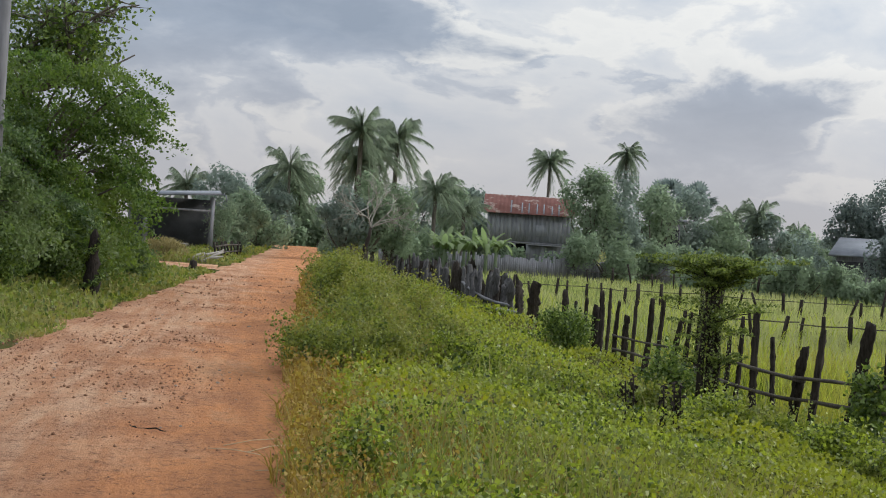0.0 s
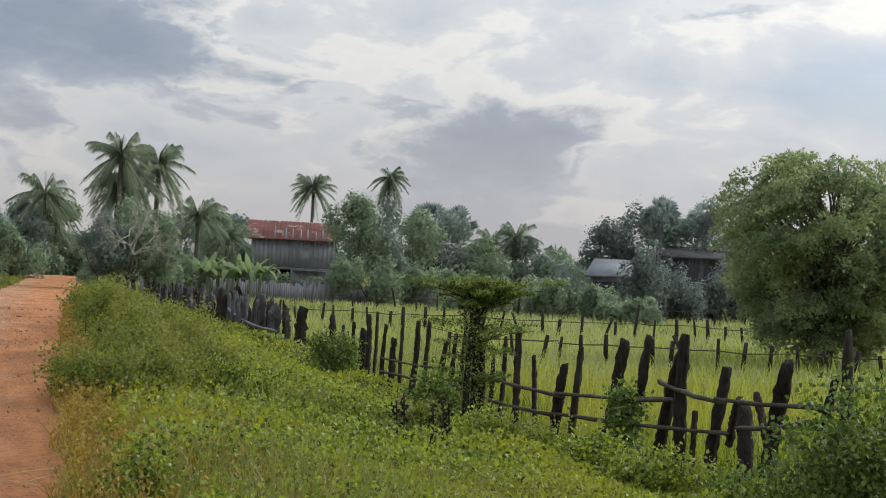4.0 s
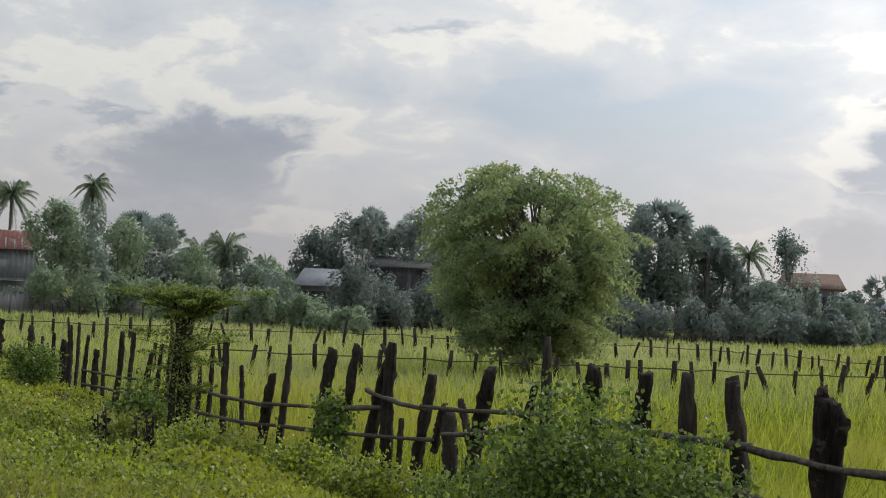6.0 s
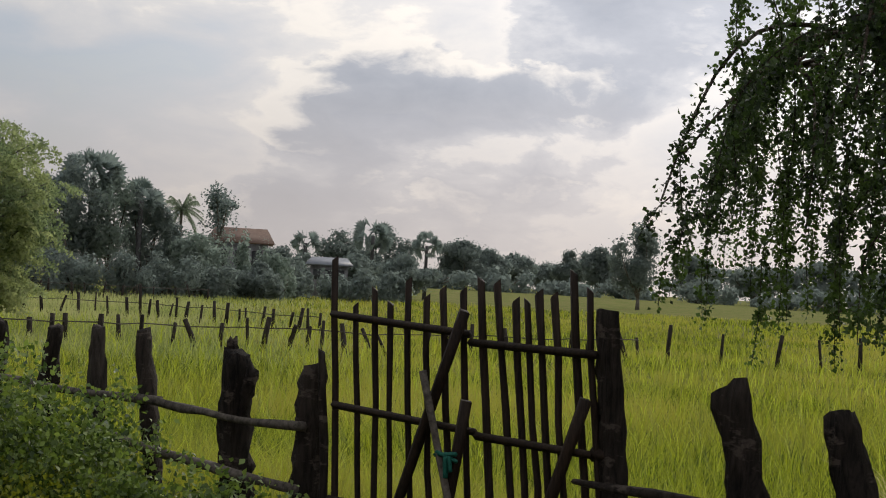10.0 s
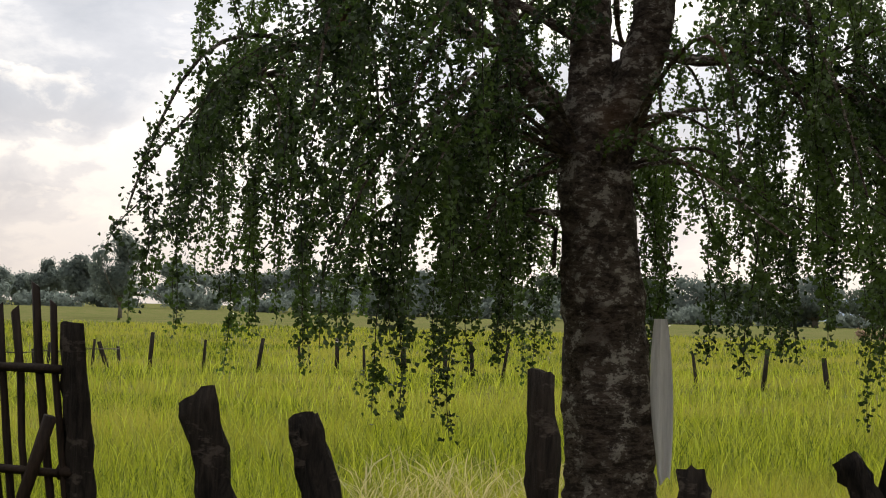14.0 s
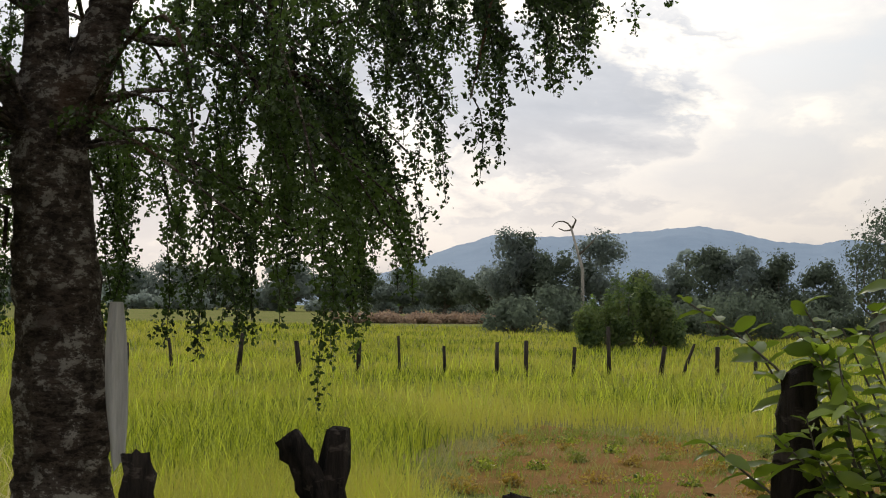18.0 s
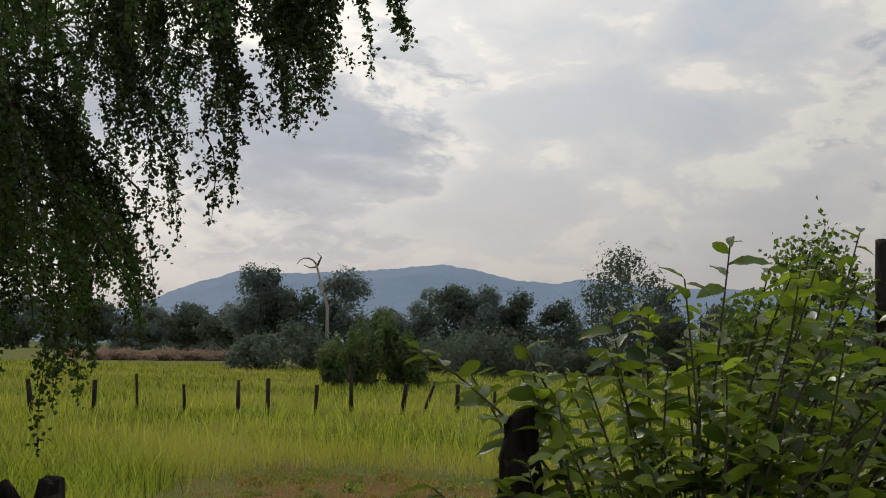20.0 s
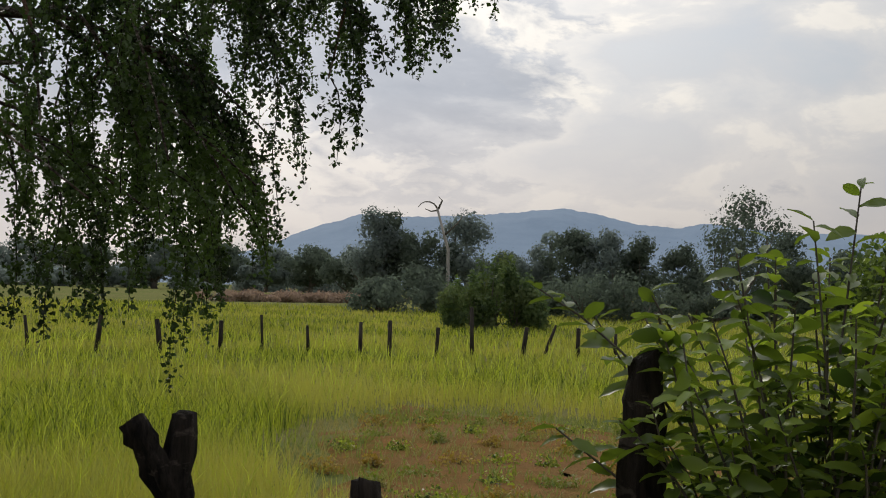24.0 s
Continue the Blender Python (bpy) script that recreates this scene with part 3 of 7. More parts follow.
def post_geo(y, top, lean, r, seed, x_off=0.0, jag=0.35, foot=None, sides=8):
    """A rough post on the fence's line: its top, its lean along the fence, its radius."""
    rng = np.random.default_rng(seed)
    z0 = float(fence_z(y)) - 0.12 if foot is None else foot
    sides, n = sides + 4, 22
    hs = np.linspace(0, 1, n)
    h = top - z0
    ys = y - lean * h * (1 - hs) + r * 0.2 * np.sin(hs * 5 + rng.uniform(0, 6)) * hs
    xs = fence_x(ys) + x_off + r * 0.3 * np.sin(hs * 4 + rng.uniform(0, 6))
    p = np.stack([xs, ys, z0 + h * hs], 1)
    knots = np.interp(hs, np.linspace(0, 1, 10), rng.normal(size=10)) * 0.07 + 0.1 * np.exp(-(((hs - rng.uniform(0.3, 0.9)) / 0.05) ** 2))
    rad = r * (1.08 - 0.16 * hs) * (1 + knots + 0.04 * rng.normal(size=n))
    rad[-4:] = np.minimum(rad[-4:], r * np.array([0.95, 0.92, 0.87, 0.74]))
    v, f = tube(p, rad, sides, 0.42, seed)
    # the top is broken off aslant and splintered
    ang = np.linspace(0, 2 * np.pi, sides, endpoint=False)
    slant = np.cos(ang - rng.uniform(0, 6.28)) * rng.uniform(0.1, 0.5) * r * jag * 2
    for k, w in ((n - 1, 1.0), (n - 2, 0.7), (n - 3, 0.25)):
        v[k * sides:(k + 1) * sides, 2] += slant * w + rng.uniform(-0.55, 0.55, sides) * r * jag * w
    v[-2] = v[(n - 1) * sides:n * sides].mean(0) + [0, 0, 0.12 * r]
    return v, f


def rail_geo(a, b, r, seed, off=-0.09, sag=0.02):
    """A split rail from one place on the fence (y, z) to another."""
    rng = np.random.default_rng(seed)
    s = np.linspace(0, 1, 8)
    y, z = a[0] + (b[0] - a[0]) * s, a[1] + (b[1] - a[1]) * s - sag * np.sin(np.pi * s) + rng.normal(size=8) * r * 0.12
    x = fence_x(y) + off + rng.normal(size=8) * r * 0.3
    return tube(np.stack([x, y, z], 1), r * (0.72 if a[0] < 8.6 else 0.74) * (1 + 0.12 * rng.normal(size=8)), 6, 0.5, seed)


# along the fence, height of the top, lean, radius
POSTS_FAR = [
    (38.02, 0.36, 0.10, 0.09), (35.35, 0.55, -0.4, 0.15), (31.89, 0.49, 0.2, 0.085), (30.81, 0.31, 0.2, 0.05),
    (29.69, 0.43, -0.13, 0.055), (28.59, 0.32, 0.06, 0.095), (28.19, 0.65, 0.07, 0.076), (27.44, 0.73, -0.09, 0.042),
    (26.65, 0.51, -0.22, 0.05), (25.90, 0.28, -0.26, 0.065), (25.35, 0.59, 0.02, 0.045), (24.20, 0.68, -0.24, 0.066),
    (23.45, 0.76, -0.22, 0.045), (22.30, 0.43, -0.4, 0.06), (21.79, 0.58, -0.24, 0.046), (21.22, 0.81, -0.15, 0.042),
]
POSTS_MID = [
    (20.35, 0.52, -0.29, 0.06), (19.75, 0.37, -0.01, 0.047), (19.18, 0.68, -0.11, 0.045), (18.64, 0.82, 0.06, 0.056),
    (17.96, 0.48, 0.24, 0.043), (16.65, 0.46, -0.40, 0.073), (16.19, 0.71, -0.16, 0.05), (14.73, 0.88, -0.38, 0.072),
    (13.79, 0.97, -0.42, 0.055), (12.70, 0.85, -0.62, 0.07), (12.61, 1.04, -0.05, 0.075), (12.28, 0.31, -0.07, 0.037),
    (11.46, 0.79, -0.30, 0.058), (10.98, 0.48, 0.25, 0.087), (10.04, 0.94, -0.43, 0.076), (9.05, 0.90, -0.49, 0.043),
    (8.87, 1.25, 0.10, 0.048),
]
POSTS_NEAR = [
    (7.96, 1.08, -0.23, 0.07), (7.14, 1.09, -0.14, 0.06), (6.60, 1.12, 0.10, 0.052), (6.15, 1.13, 0.28, 0.05),
    (5.24, 1.08, 0.04, 0.076), (4.65, 1.05, 0.03, 0.071), (2.99, 1.41, 0.12, 0.055), (2.43, 1.15, 0.27, 0.092),
    (1.97, 1.10, 0.31, 0.065), (1.06, 1.30, 0.03, 0.06), (0.55, 0.99, 0.05, 0.054), (-0.70, 0.88, 0.02, 0.072),
    (-1.56, 1.32, 0.07, 0.08),
]
RAILS = [
    ((20.8, 0.04), (16.5, 0.06), 0.03), ((16.8, 0.07), (12.7, 0.37), 0.032), ((13.15, 0.52), (11.3, 0.48), 0.026),
    ((11.5, 0.5), (8.85, 0.68), 0.026), ((21.0, -0.29), (16.9, -0.22), 0.03), ((17.1, -0.22), (11.2, 0.22), 0.03),
    ((10.9, 0.3), (8.9, 0.6), 0.028), ((20.95, -0.58), (16.8, -0.49), 0.028), ((15.5, -0.4), (12.8, -0.2), 0.028), ((19.9, -0.76), (17.55, -0.66), 0.028), ((17.3, -0.5), (14.9, -0.36), 0.026),
    ((26.7, -0.14), (22.4, -0.03), 0.028), ((26.6, -0.4), (21.1, -0.22), 0.028), ((9.3, 0.66), (8.75, 0.68), 0.035),
    ((7.7, 0.74), (5.8, 0.77), 0.034), ((6.0, 0.77), (4.6, 0.77), 0.034), ((6.3, 0.55), (4.62, 0.48), 0.034),
    ((3.05, 0.72), (1.75, 0.77), 0.022),
]


def build_fence():
    fence = thing("roadside_fence", (7, 14, -0.6), "rustic fence of leaning rough wooden posts and split rails", "fence")
    seed = 0
    for rows, mat in ((POSTS_FAR, M_POST), (POSTS_MID, M_POST), (POSTS_NEAR, M_BACKLIT)):
        for y, top, lean, r in rows:
            seed += 1
            grey = mat is M_BACKLIT and y in (6.60,)
            part("post", post_geo(y, top, lean, r * (0.8 if mat is M_POST else 0.95), seed), M_POST if grey else mat, fence)
    # the torn fork of one post, and the post shaped like a Y
    part("post", post_geo(-0.1, 1.09, -0.03, 0.052, 302, jag=0.12), M_BACKLIT, fence, "forked post like a letter Y")
    part("post_arm", post_geo(0.05, 1.07, 0.5, 0.046, 301, jag=0.12, foot=0.55), M_BACKLIT, fence)
    part("post_arm", post_geo(5.12, 1.0, -0.25, 0.03, 303, jag=1.6, foot=0.55), M_BACKLIT, fence, "torn top of a rotten post")
    part("post_arm", post_geo(5.3, 1.13, 0.05, 0.035, 304, jag=1.2, foot=0.6), M_BACKLIT, fence)
    part("post_arm", post_geo(10.75, 0.62, 0.9, 0.03, 305, foot=0.2), M_POST, fence, "bent limb of a broken post")
    part("post_arm", post_geo(11.1, 0.55, -0.5, 0.035, 306, foot=0.1), M_POST, fence)
    for k, (a, b, r) in enumerate(RAILS):
        part("rail", rail_geo(a, b, r, 400 + k), M_BACKLIT if a[0] < 4 else M_RAIL, fence)
    # close-set old planks further off
    rng = np.random.default_rng(21)
    y = 39.0
    while y < 78:
        top = np.interp(y, [38, 48, 60, 75], [0.45, 0.55, 0.4, 0.25]) + rng.normal() * 0.17
        part("post", post_geo(y, float(top), rng.normal() * 0.3, rng.uniform(0.04, 0.12), int(y * 50), rng.normal() * 0.12, 1.3), M_OLD if rng.random() < 0.6 else M_POST, fence)
        y += rng.uniform(0.12, 0.6) * (1 + (y - 39) / 50)
    for k, (a, b) in enumerate((((51.5, -0.35), (37, -0.3)), ((47, 0.1), (38, -0.2)))):
        part("rail", rail_geo(a, b, 0.06, 470 + k, -0.2, 0.15), M_GREYWOOD, fence)


def slat_geo(y, top, lean, w, seed, foot=-0.12, off=0.0):
    rng = np.random.default_rng(seed)
    hs = np.linspace(0, 1, 7)
    h = top - foot
    ys = y - lean * h * (1 - hs) + 0.004 * rng.normal(size=7)
    p = np.stack([fence_x(ys) + off + 0.003 * rng.normal(size=7), ys, foot + h * hs], 1)
    v, f = tube(p, w * 1.15 * (1 + 0.05 * rng.normal(size=7)), 4, 0.1, seed)
    v[24:28, 2] += np.array([-0.015, -0.005, 0.015, 0.005]) * rng.choice([-1, 1])
    return v, f


def bar(a, b, w, seed, off=-0.03):
    s = np.linspace(0, 1, 6)[:, None]
    p = np.array([fence_x(a[0]) + off, a[0], a[1]]) * (1 - s) + np.array([fence_x(b[0]) + off, b[0], b[1]]) * s
    return tube(p, w * 1.15, 4, 0.15, seed)


def build_gate():
    gate = thing("slat_gate", (5.03, 3.75, -0.15), "two-leaf gate of dark bamboo slats tied shut with a strap", "gate")
    left = [(4.54, 1.57, 0.09), (4.38, 1.36, 0.09), (4.27, 1.44, 0.08), (4.17, 1.38, 0.08), (4.07, 1.49, 0.09), (3.96, 1.42, 0.11),
            (3.86, 1.46, 0.12), (3.74, 1.46, 0.10)]
    right = [(3.64, 1.51, 0.12), (3.55, 1.50, 0.15), (3.45, 1.43, 0.13), (3.39, 1.43, 0.13), (3.33, 1.47, 0.13), (3.25, 1.46, 0.13),
             (3.16, 1.56, 0.13), (3.07, 1.49, 0.11)]
    for name, rows, rails in (("left_leaf", left, ((4.5, 1.31, 3.66, 1.27), (4.46, 0.89, 3.6, 0.855), (4.46, 0.45, 3.7, 0.45))),
                              ("right_leaf", right, ((3.66, 1.235, 3.0, 1.23), (3.6, 0.84, 3.0, 0.83), (3.6, 0.4, 3.0, 0.4)))):
        leaf = new("gate_leaf")
        leaf.parent = gate
        for k, (y, top, lean) in enumerate(rows):
            part("slat", slat_geo(y, top, lean, 0.0165 if k else 0.019, 500 + int(y * 100)), M_SLAT, leaf)
        for k, (a, za, b, zb) in enumerate(rails):
            part("gate_rail", bar((a, za), (b, zb), 0.0155, 530 + k, -0.034), M_SLAT, leaf)
        brace = ((3.67, 1.37), (4.2, -0.05)) if name == "left_leaf" else ((3.02, 1.05), (3.42, -0.1))
        part("brace", bar(brace[0], brace[1], 0.024, 540, -0.07), M_SLAT, leaf)
    part("prop", bar((3.6, 0.99), (3.78, -0.1), 0.026, 551, -0.11), M_SLAT, gate)
    part("prop", bar((3.83, 1.1), (3.56, 0.3), 0.018, 552, -0.14), M_RAIL, gate, "pale split stick leant on the gate")
    part("strap", joined([bar((3.73, 0.75), (3.61, 0.765), 0.009, 553, -0.15), bar((3.72, 0.765), (3.6, 0.735), 0.008, 557, -0.155), bar((3.66, 0.75), (3.655, 0.66), 0.012, 554, -0.16), bar((3.64, 0.755), (3.625, 0.69), 0.009, 558, -0.165)]), M_GREENTIE, gate, "green plastic strap")
    part("gate_post", slat_geo(4.585, 1.13, 0.09, 0.022, 555), M_BACKLIT, gate)
    part("peg", bar((3.02, 0.83), (2.9, 0.83), 0.025, 556, 0.0), M_SLAT, gate)


build_fence()
build_gate()


def row_fence(name, knots, gap, tall, r, label, rails, seed):
    """A field fence of short stakes along a line of knots."""
    rng = np.random.default_rng(seed)
    knots = np.array(knots, float)
    seg = np.r_[0, np.cumsum(np.linalg.norm(np.diff(knots, axis=0), axis=1))]
    mid = knots[len(knots) // 2]
    fence = thing(name, (*mid, float(ground_z(*mid))), label, "fence")
    s, spots = 0.0, []
    while s < seg[-1]:
        spots.append((np.interp(s, seg, knots[:, 0]), np.interp(s, seg, knots[:, 1])))
        s += gap * rng.uniform(0.6, 1.4)
    for k, (x, y) in enumerate(spots):
        h, z = tall * rng.uniform(0.82, 1.16), float(ground_z(x, y))
        if rng.random() < 0.04:
            h *= 1.4
        lx, ly = rng.normal(size=2) * (0.07 if rng.random() < 0.8 else 0.2)
        p = np.array([(x, y, z - 0.1), (x + lx * 0.5, y + ly * 0.5, z + h * 0.5), (x + lx, y + ly, z + h)])
        part("stake", tube(p, r * rng.uniform(0.7, 1.35) * np.array([1.1, 1, 0.9]), 6, 0.3, seed * 100 + k), M_POST, fence)
    for h in rails:
        for a in range(0, len(spots) - 1, 5):
            b = min(a + 5, len(spots) - 1)
            p = np.array([(*spots[i], float(ground_z(*spots[i])) + h + rng.normal() * 0.02) for i in range(a, b + 1)])
            if len(p) > 1:
                part("rail", tube(p, r * 0.3, 5 + 1, 0.25, seed * 77 + a), M_RAIL, fence)


row_fence("field_fence", [(11, 33.6), (13.3, 32.8), (18.2, 31), (23.5, 28.8), (27.3, 26.6), (30, 25.3), (34, 23.6), (40.5, 22.6)], 0.62, 0.84, 0.055,
          "low stake fence with one rail across the paddy", (0.62,), 3)
row_fence("field_fence", [(9.5, 52), (17.5, 50.5), (24, 49.5), (30, 47), (35, 46), (37.5, 44.5), (37.2, 38), (36.6, 33)], 0.66, 0.88, 0.055,
          "further stake fence with a rail that turns a corner", (0.66,), 4)
row_fence("field_fence", [(39.3, 21.2), (40.3, 17), (41, 11), (41.4, 4), (42, -3), (42, -9), (45, -14)], 1.35, 1.05, 0.06,
          "line of lone leaning stakes across the paddy", (), 5)
row_fence("field_fence", [(20, 78), (34, 76), (50, 72), (66, 70)], 1.3, 1.0, 0.06, "stakes at the far side of the paddy", (0.8,), 6)

# ---- grass, rice and weeds ----


def polar(n, az0, az1, d0, d1, rng):
    """Places spread evenly in angle, and thinning out with distance."""
    az, d = np.radians(rng.uniform(az0, az1, n)), d0 * (d1 / d0) ** rng.random(n)
    return d * np.sin(az), d * np.cos(az), d


def build_rice():
    rng = np.random.default_rng(31)
    x, y, d = polar(80000, 3, 130, 8.5, 140.0, rng)
    keep = (x > fence_x(y) + 0.5) & ~in_clearing(x, y, 1.04 + 0.1 * rng.random(len(x)))
    x, y, d = x[keep], y[keep], d[keep]
    k = 4
    x, y, d = (np.repeat(a, k) for a in (x, y, d))
    sp = 0.05 + d * 0.004
    x, y = x + rng.normal(size=len(x)) * sp, y + rng.normal(size=len(x)) * sp
    z = ground_z(x, y)
    h = (0.5 + 0.07 * wobble(x, y, 2.6, 8) + 0.05 * wobble(x, y, 0.7, 1)) * np.where(in_clearing(x, y, 1.12), 0.9, 1.0) * (1 - 0.28 * smooth(20, 34, d))
    # blades beyond this, on the smoky side, take the haze-paled colour
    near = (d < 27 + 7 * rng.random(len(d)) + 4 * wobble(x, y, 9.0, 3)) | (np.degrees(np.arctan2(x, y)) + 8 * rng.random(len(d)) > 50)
    v, f = blades(np.stack([x, y, z], 1)[near], h[near], rng, (0.003 + d * 0.00058)[near], 0.42)
    tagged(new("rice", mesh_of("rice", v, f, M_RICE)), "dense yellow-green rice standing in the paddy", "rice", kind="stuff")
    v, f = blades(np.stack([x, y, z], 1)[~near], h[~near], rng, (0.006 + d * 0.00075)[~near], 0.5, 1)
    tagged(new("rice", mesh_of("rice", v, f, M_RICE_FAR)), "rice on the further paddies, coloured paler as haze", "rice", kind="stuff")
    # long blades that arch over the rest
    x, y, d = polar(20000, 3, 130, 9.0, 50.0, rng)
    m = (x > fence_x(y) + 0.8) & ~in_clearing(x, y, 1.1)
    x, y, d = x[m], y[m], d[m]
    v, f = blades(np.stack([x, y, ground_z(x, y) + 0.15], 1), 0.46, rng, 0.003 + d * 0.0005, 0.6)
    tagged(new("rice_blades", mesh_of("rice_blades", v, f, M_LONG)), "long pale rice blades arching over the crop", "rice", kind="stuff")
    # pale ears that stand out of it
    x, y, d = polar(700, 70, 82, 9.5, 15.5, rng)
    m = wobble(x, y, 1.6, 4) > -0.1
    x, y = x[m], y[m]
    v, f = blades(np.stack([x, y, ground_z(x, y) + 0.25], 1), 0.42, rng, 0.016, 1.3)
    tagged(new("seed_grass", mesh_of("seed_grass", v, f, M_RICE_DRY)), "pale dry seed heads in the rice", "grass", kind="stuff")
    # stubble on the bare patch
    a, r = rng.uniform(0, 6.28, 12000), np.sqrt(rng.random(12000)) * 1.05
    x, y = 16.0 + 8 * r * np.cos(a), -4.3 + 3.1 * r * np.sin(a)
    m = (rng.random(12000) < 0.1 + 0.6 * r ** 3) | (wobble(x, y, 0.55, 2) > 0.35)
    x, y = x[m], y[m]
    v, f = blades(np.stack([x, y, ground_z(x, y) + 0.02], 1), 0.15, rng, 0.016, 0.9)
    tagged(new("stubble", mesh_of("stubble", v, f, M_GRASS)), "short sparse grass on the bare patch", "grass", kind="stuff")


def weed_height(x, y):
    """How tall the growth stands on the bank: a high mound by the road, low stuff before it."""
    e = np.interp(y, EDGE_Y, EDGE_R)
    u = x - e
    mound = 0.45 * smooth(13.0, 17.0, y) * (1 - smooth(36, 60, y) * 0.5) * smooth(0.1, 0.6, u) * (1 - smooth(1.6, 2.6 + 0.02 * y, u))
    low = 0.3 * smooth(0.0, 0.7, u) * (1 + 0.4 * wobble(x, y, 0.9, 3))
    hedge = 0.3 * np.exp(-(((x - fence_x(y) + 0.7) / 0.7) ** 2)) * (0.6 + 0.6 * wobble(x, y, 1.4, 7)) * (1 - 0.95 * smooth(7.5, 9, y) * (1 - smooth(22, 26, y)))
    low = low * (1 - 0.8 * smooth(2.4, 1.0, fence_x(y) - x) * smooth(7.5, 9, y))
    return np.maximum(low + np.maximum(hedge, 0), mound * (0.85 + 0.25 * wobble(x, y, 1.1, 5))) + 0.04


def build_bank():
    rng = np.random.default_rng(41)

    def spots(n, d0, d1, az0=0.5, az1=62):
        x, y, d = polar(n, az0, az1, d0, d1, rng)
        keep = (x > np.interp(y, EDGE_Y, EDGE_R) + 0.12 * rng.random(n) + 0.06 + 0.16 * wobble(0 * y, y, 0.8, 3) + 0.12 * wobble(0 * y, y, 0.23, 1)) & (x < fence_x(y) + 0.25)
        return x[keep], y[keep], d[keep]

    x, y, d = spots(240000, 6.0, 60)
    h = weed_height(x, y)
    up = np.where(rng.random(len(x)) < 0.7, 1 - rng.random(len(x)) ** 2 * 0.5, rng.random(len(x)))
    z = ground_z(x, y) + h * up
    grassy = wobble(x, y, 2.2, 11) > 0.45
    m = ~grassy | (rng.random(len(x)) < 0.3)
    m &= rng.random(len(x)) < 0.95
    v, f = leaves(np.stack([x, y, z], 1)[m], (0.02 + 0.0019 * d)[m], rng, 0.36, -0.25)
    tagged(new("bank_weeds", mesh_of("bank_weeds", v, f, M_WEED)), "tangled low leafy weeds on the roadside bank", "weeds", kind="stuff")
    # taller leafy clumps that stand along the road's edge
    for k in range(26):
        y = 15.2 + 1.15 * k + 0.4 * math.sin(k * 3.1)
        x = float(np.interp(y, EDGE_Y, EDGE_R)) + 0.75 + 0.75 * (k % 3) * 0.7 + 0.2 * math.sin(k * 5)
        shrub("bank_bush", (x, y, float(ground_z(x, y))), 1.35, (1.12 if k % 3 < 2 else 0.85) * (1 + 0.12 * math.sin(k * 2.3)), M_MOUND, 5200 if k < 14 else 2600, 0.02 + 0.001 * y, "leafy waist-high bush on the roadside bank", 1300 + k, group="bushes on the bank")
    for k, (az, d) in enumerate(((3.3, 14.6), (4.4, 14.2), (5.6, 14.8))):
        p = at(az, d)
        shrub("bank_bush", (p.x, p.y, float(ground_z(p.x, p.y))), 1.0, 0.75, M_MOUND, 4500, 0.034, "leafy knee-high bush on the roadside bank", 1330 + k, group="bushes on the bank")
    for k in range(34):
        az, d = 2.6 + 31 * ((k * 0.618) % 1.0), 8.2 + 9.5 * ((k * 0.382 + 0.1) % 1.0)
        p = at(az, d)
        e, fx = float(np.interp(p.y, EDGE_Y, EDGE_R)), float(fence_x(p.y))
        if p.x < e + 0.5 or p.x > fx - 1.0:
            continue
        shrub("weed_clump", (p.x, p.y, float(ground_z(p.x, p.y))), 0.8 + 0.5 * ((k * 0.27) % 1), 0.42 + 0.22 * ((k * 0.43) % 1), (M_WEED, M_MOUND, M_WEED)[k % 3], 2300, 0.022 + 0.0014 * d, "knee-high clump of leafy roadside weeds", 1400 + k, "weeds", "weed clumps")
    x, y, d = spots(20000, 5.5, 75)
    g = wobble(x, y, 2.2, 11)
    m = (g > 0.2) | (rng.random(len(x)) < 0.35)
    x, y, d = x[m], y[m], d[m]
    hh = np.clip(weed_height(x, y) * 1.0, 0.2, 0.6) * (1 + 0.5 * (wobble(x, y, 2.2, 11) > 0.45))
    v, f = blades(np.stack([x, y, ground_z(x, y)], 1), hh, rng, 0.004 + 0.0009 * d, 0.5)
    tagged(new("bank_grass", mesh_of("bank_grass", v, f, M_GRASS)), "pale uncut grass between the weeds", "grass", kind="stuff")
    # dry, dusty growth along the road's very edge
    y = 6.5 * (40 / 6.5) ** rng.random(15000)
    x = np.interp(y, EDGE_Y, EDGE_R) + 0.08 + 0.16 * wobble(0 * y, y, 0.8, 3) + abs(rng.normal(size=15000)) * (0.4 + 0.3 * smooth(16, 9, y))
    v, f = joined([blades(np.stack([x, y, ground_z(x, y)], 1)[:5000], 0.26, rng, (0.003 + 0.0009 * y)[:5000], 0.7),
                   leaves(np.stack([x, y, ground_z(x, y) + rng.random(15000) * 0.36], 1)[5000:], (0.02 + 0.002 * y)[5000:], rng, 0.3, 0.1)])
    tagged(new("dusty_weeds", mesh_of("dusty_weeds", v, f, M_DUSTY)), "dry dusty weeds along the road's edge", "weeds", kind="stuff")
    # thin low growth round the place where one stands
    a, r = rng.uniform(0, 6.28, 16000), 0.5 + 11 * np.sqrt(rng.random(16000))
    x, y = r * np.sin(a), r * np.cos(a)
    m = ((x > np.interp(y, EDGE_Y, EDGE_R) + 0.2) & (x < fence_x(y) + 3.5) | (x < np.interp(y, EDGE_Y, EDGE_L) - 0.05)) & ((r < 6.2) | (y < 3.5))
    x, y = x[m], y[m]
    v, f = joined([blades(np.stack([x, y, ground_z(x, y)], 1), 0.16, rng, 0.012, 0.7, 1), leaves(np.stack([x, y, ground_z(x, y) + 0.08 * rng.random(len(x))], 1), 0.05, rng, 0.34, -0.2)])
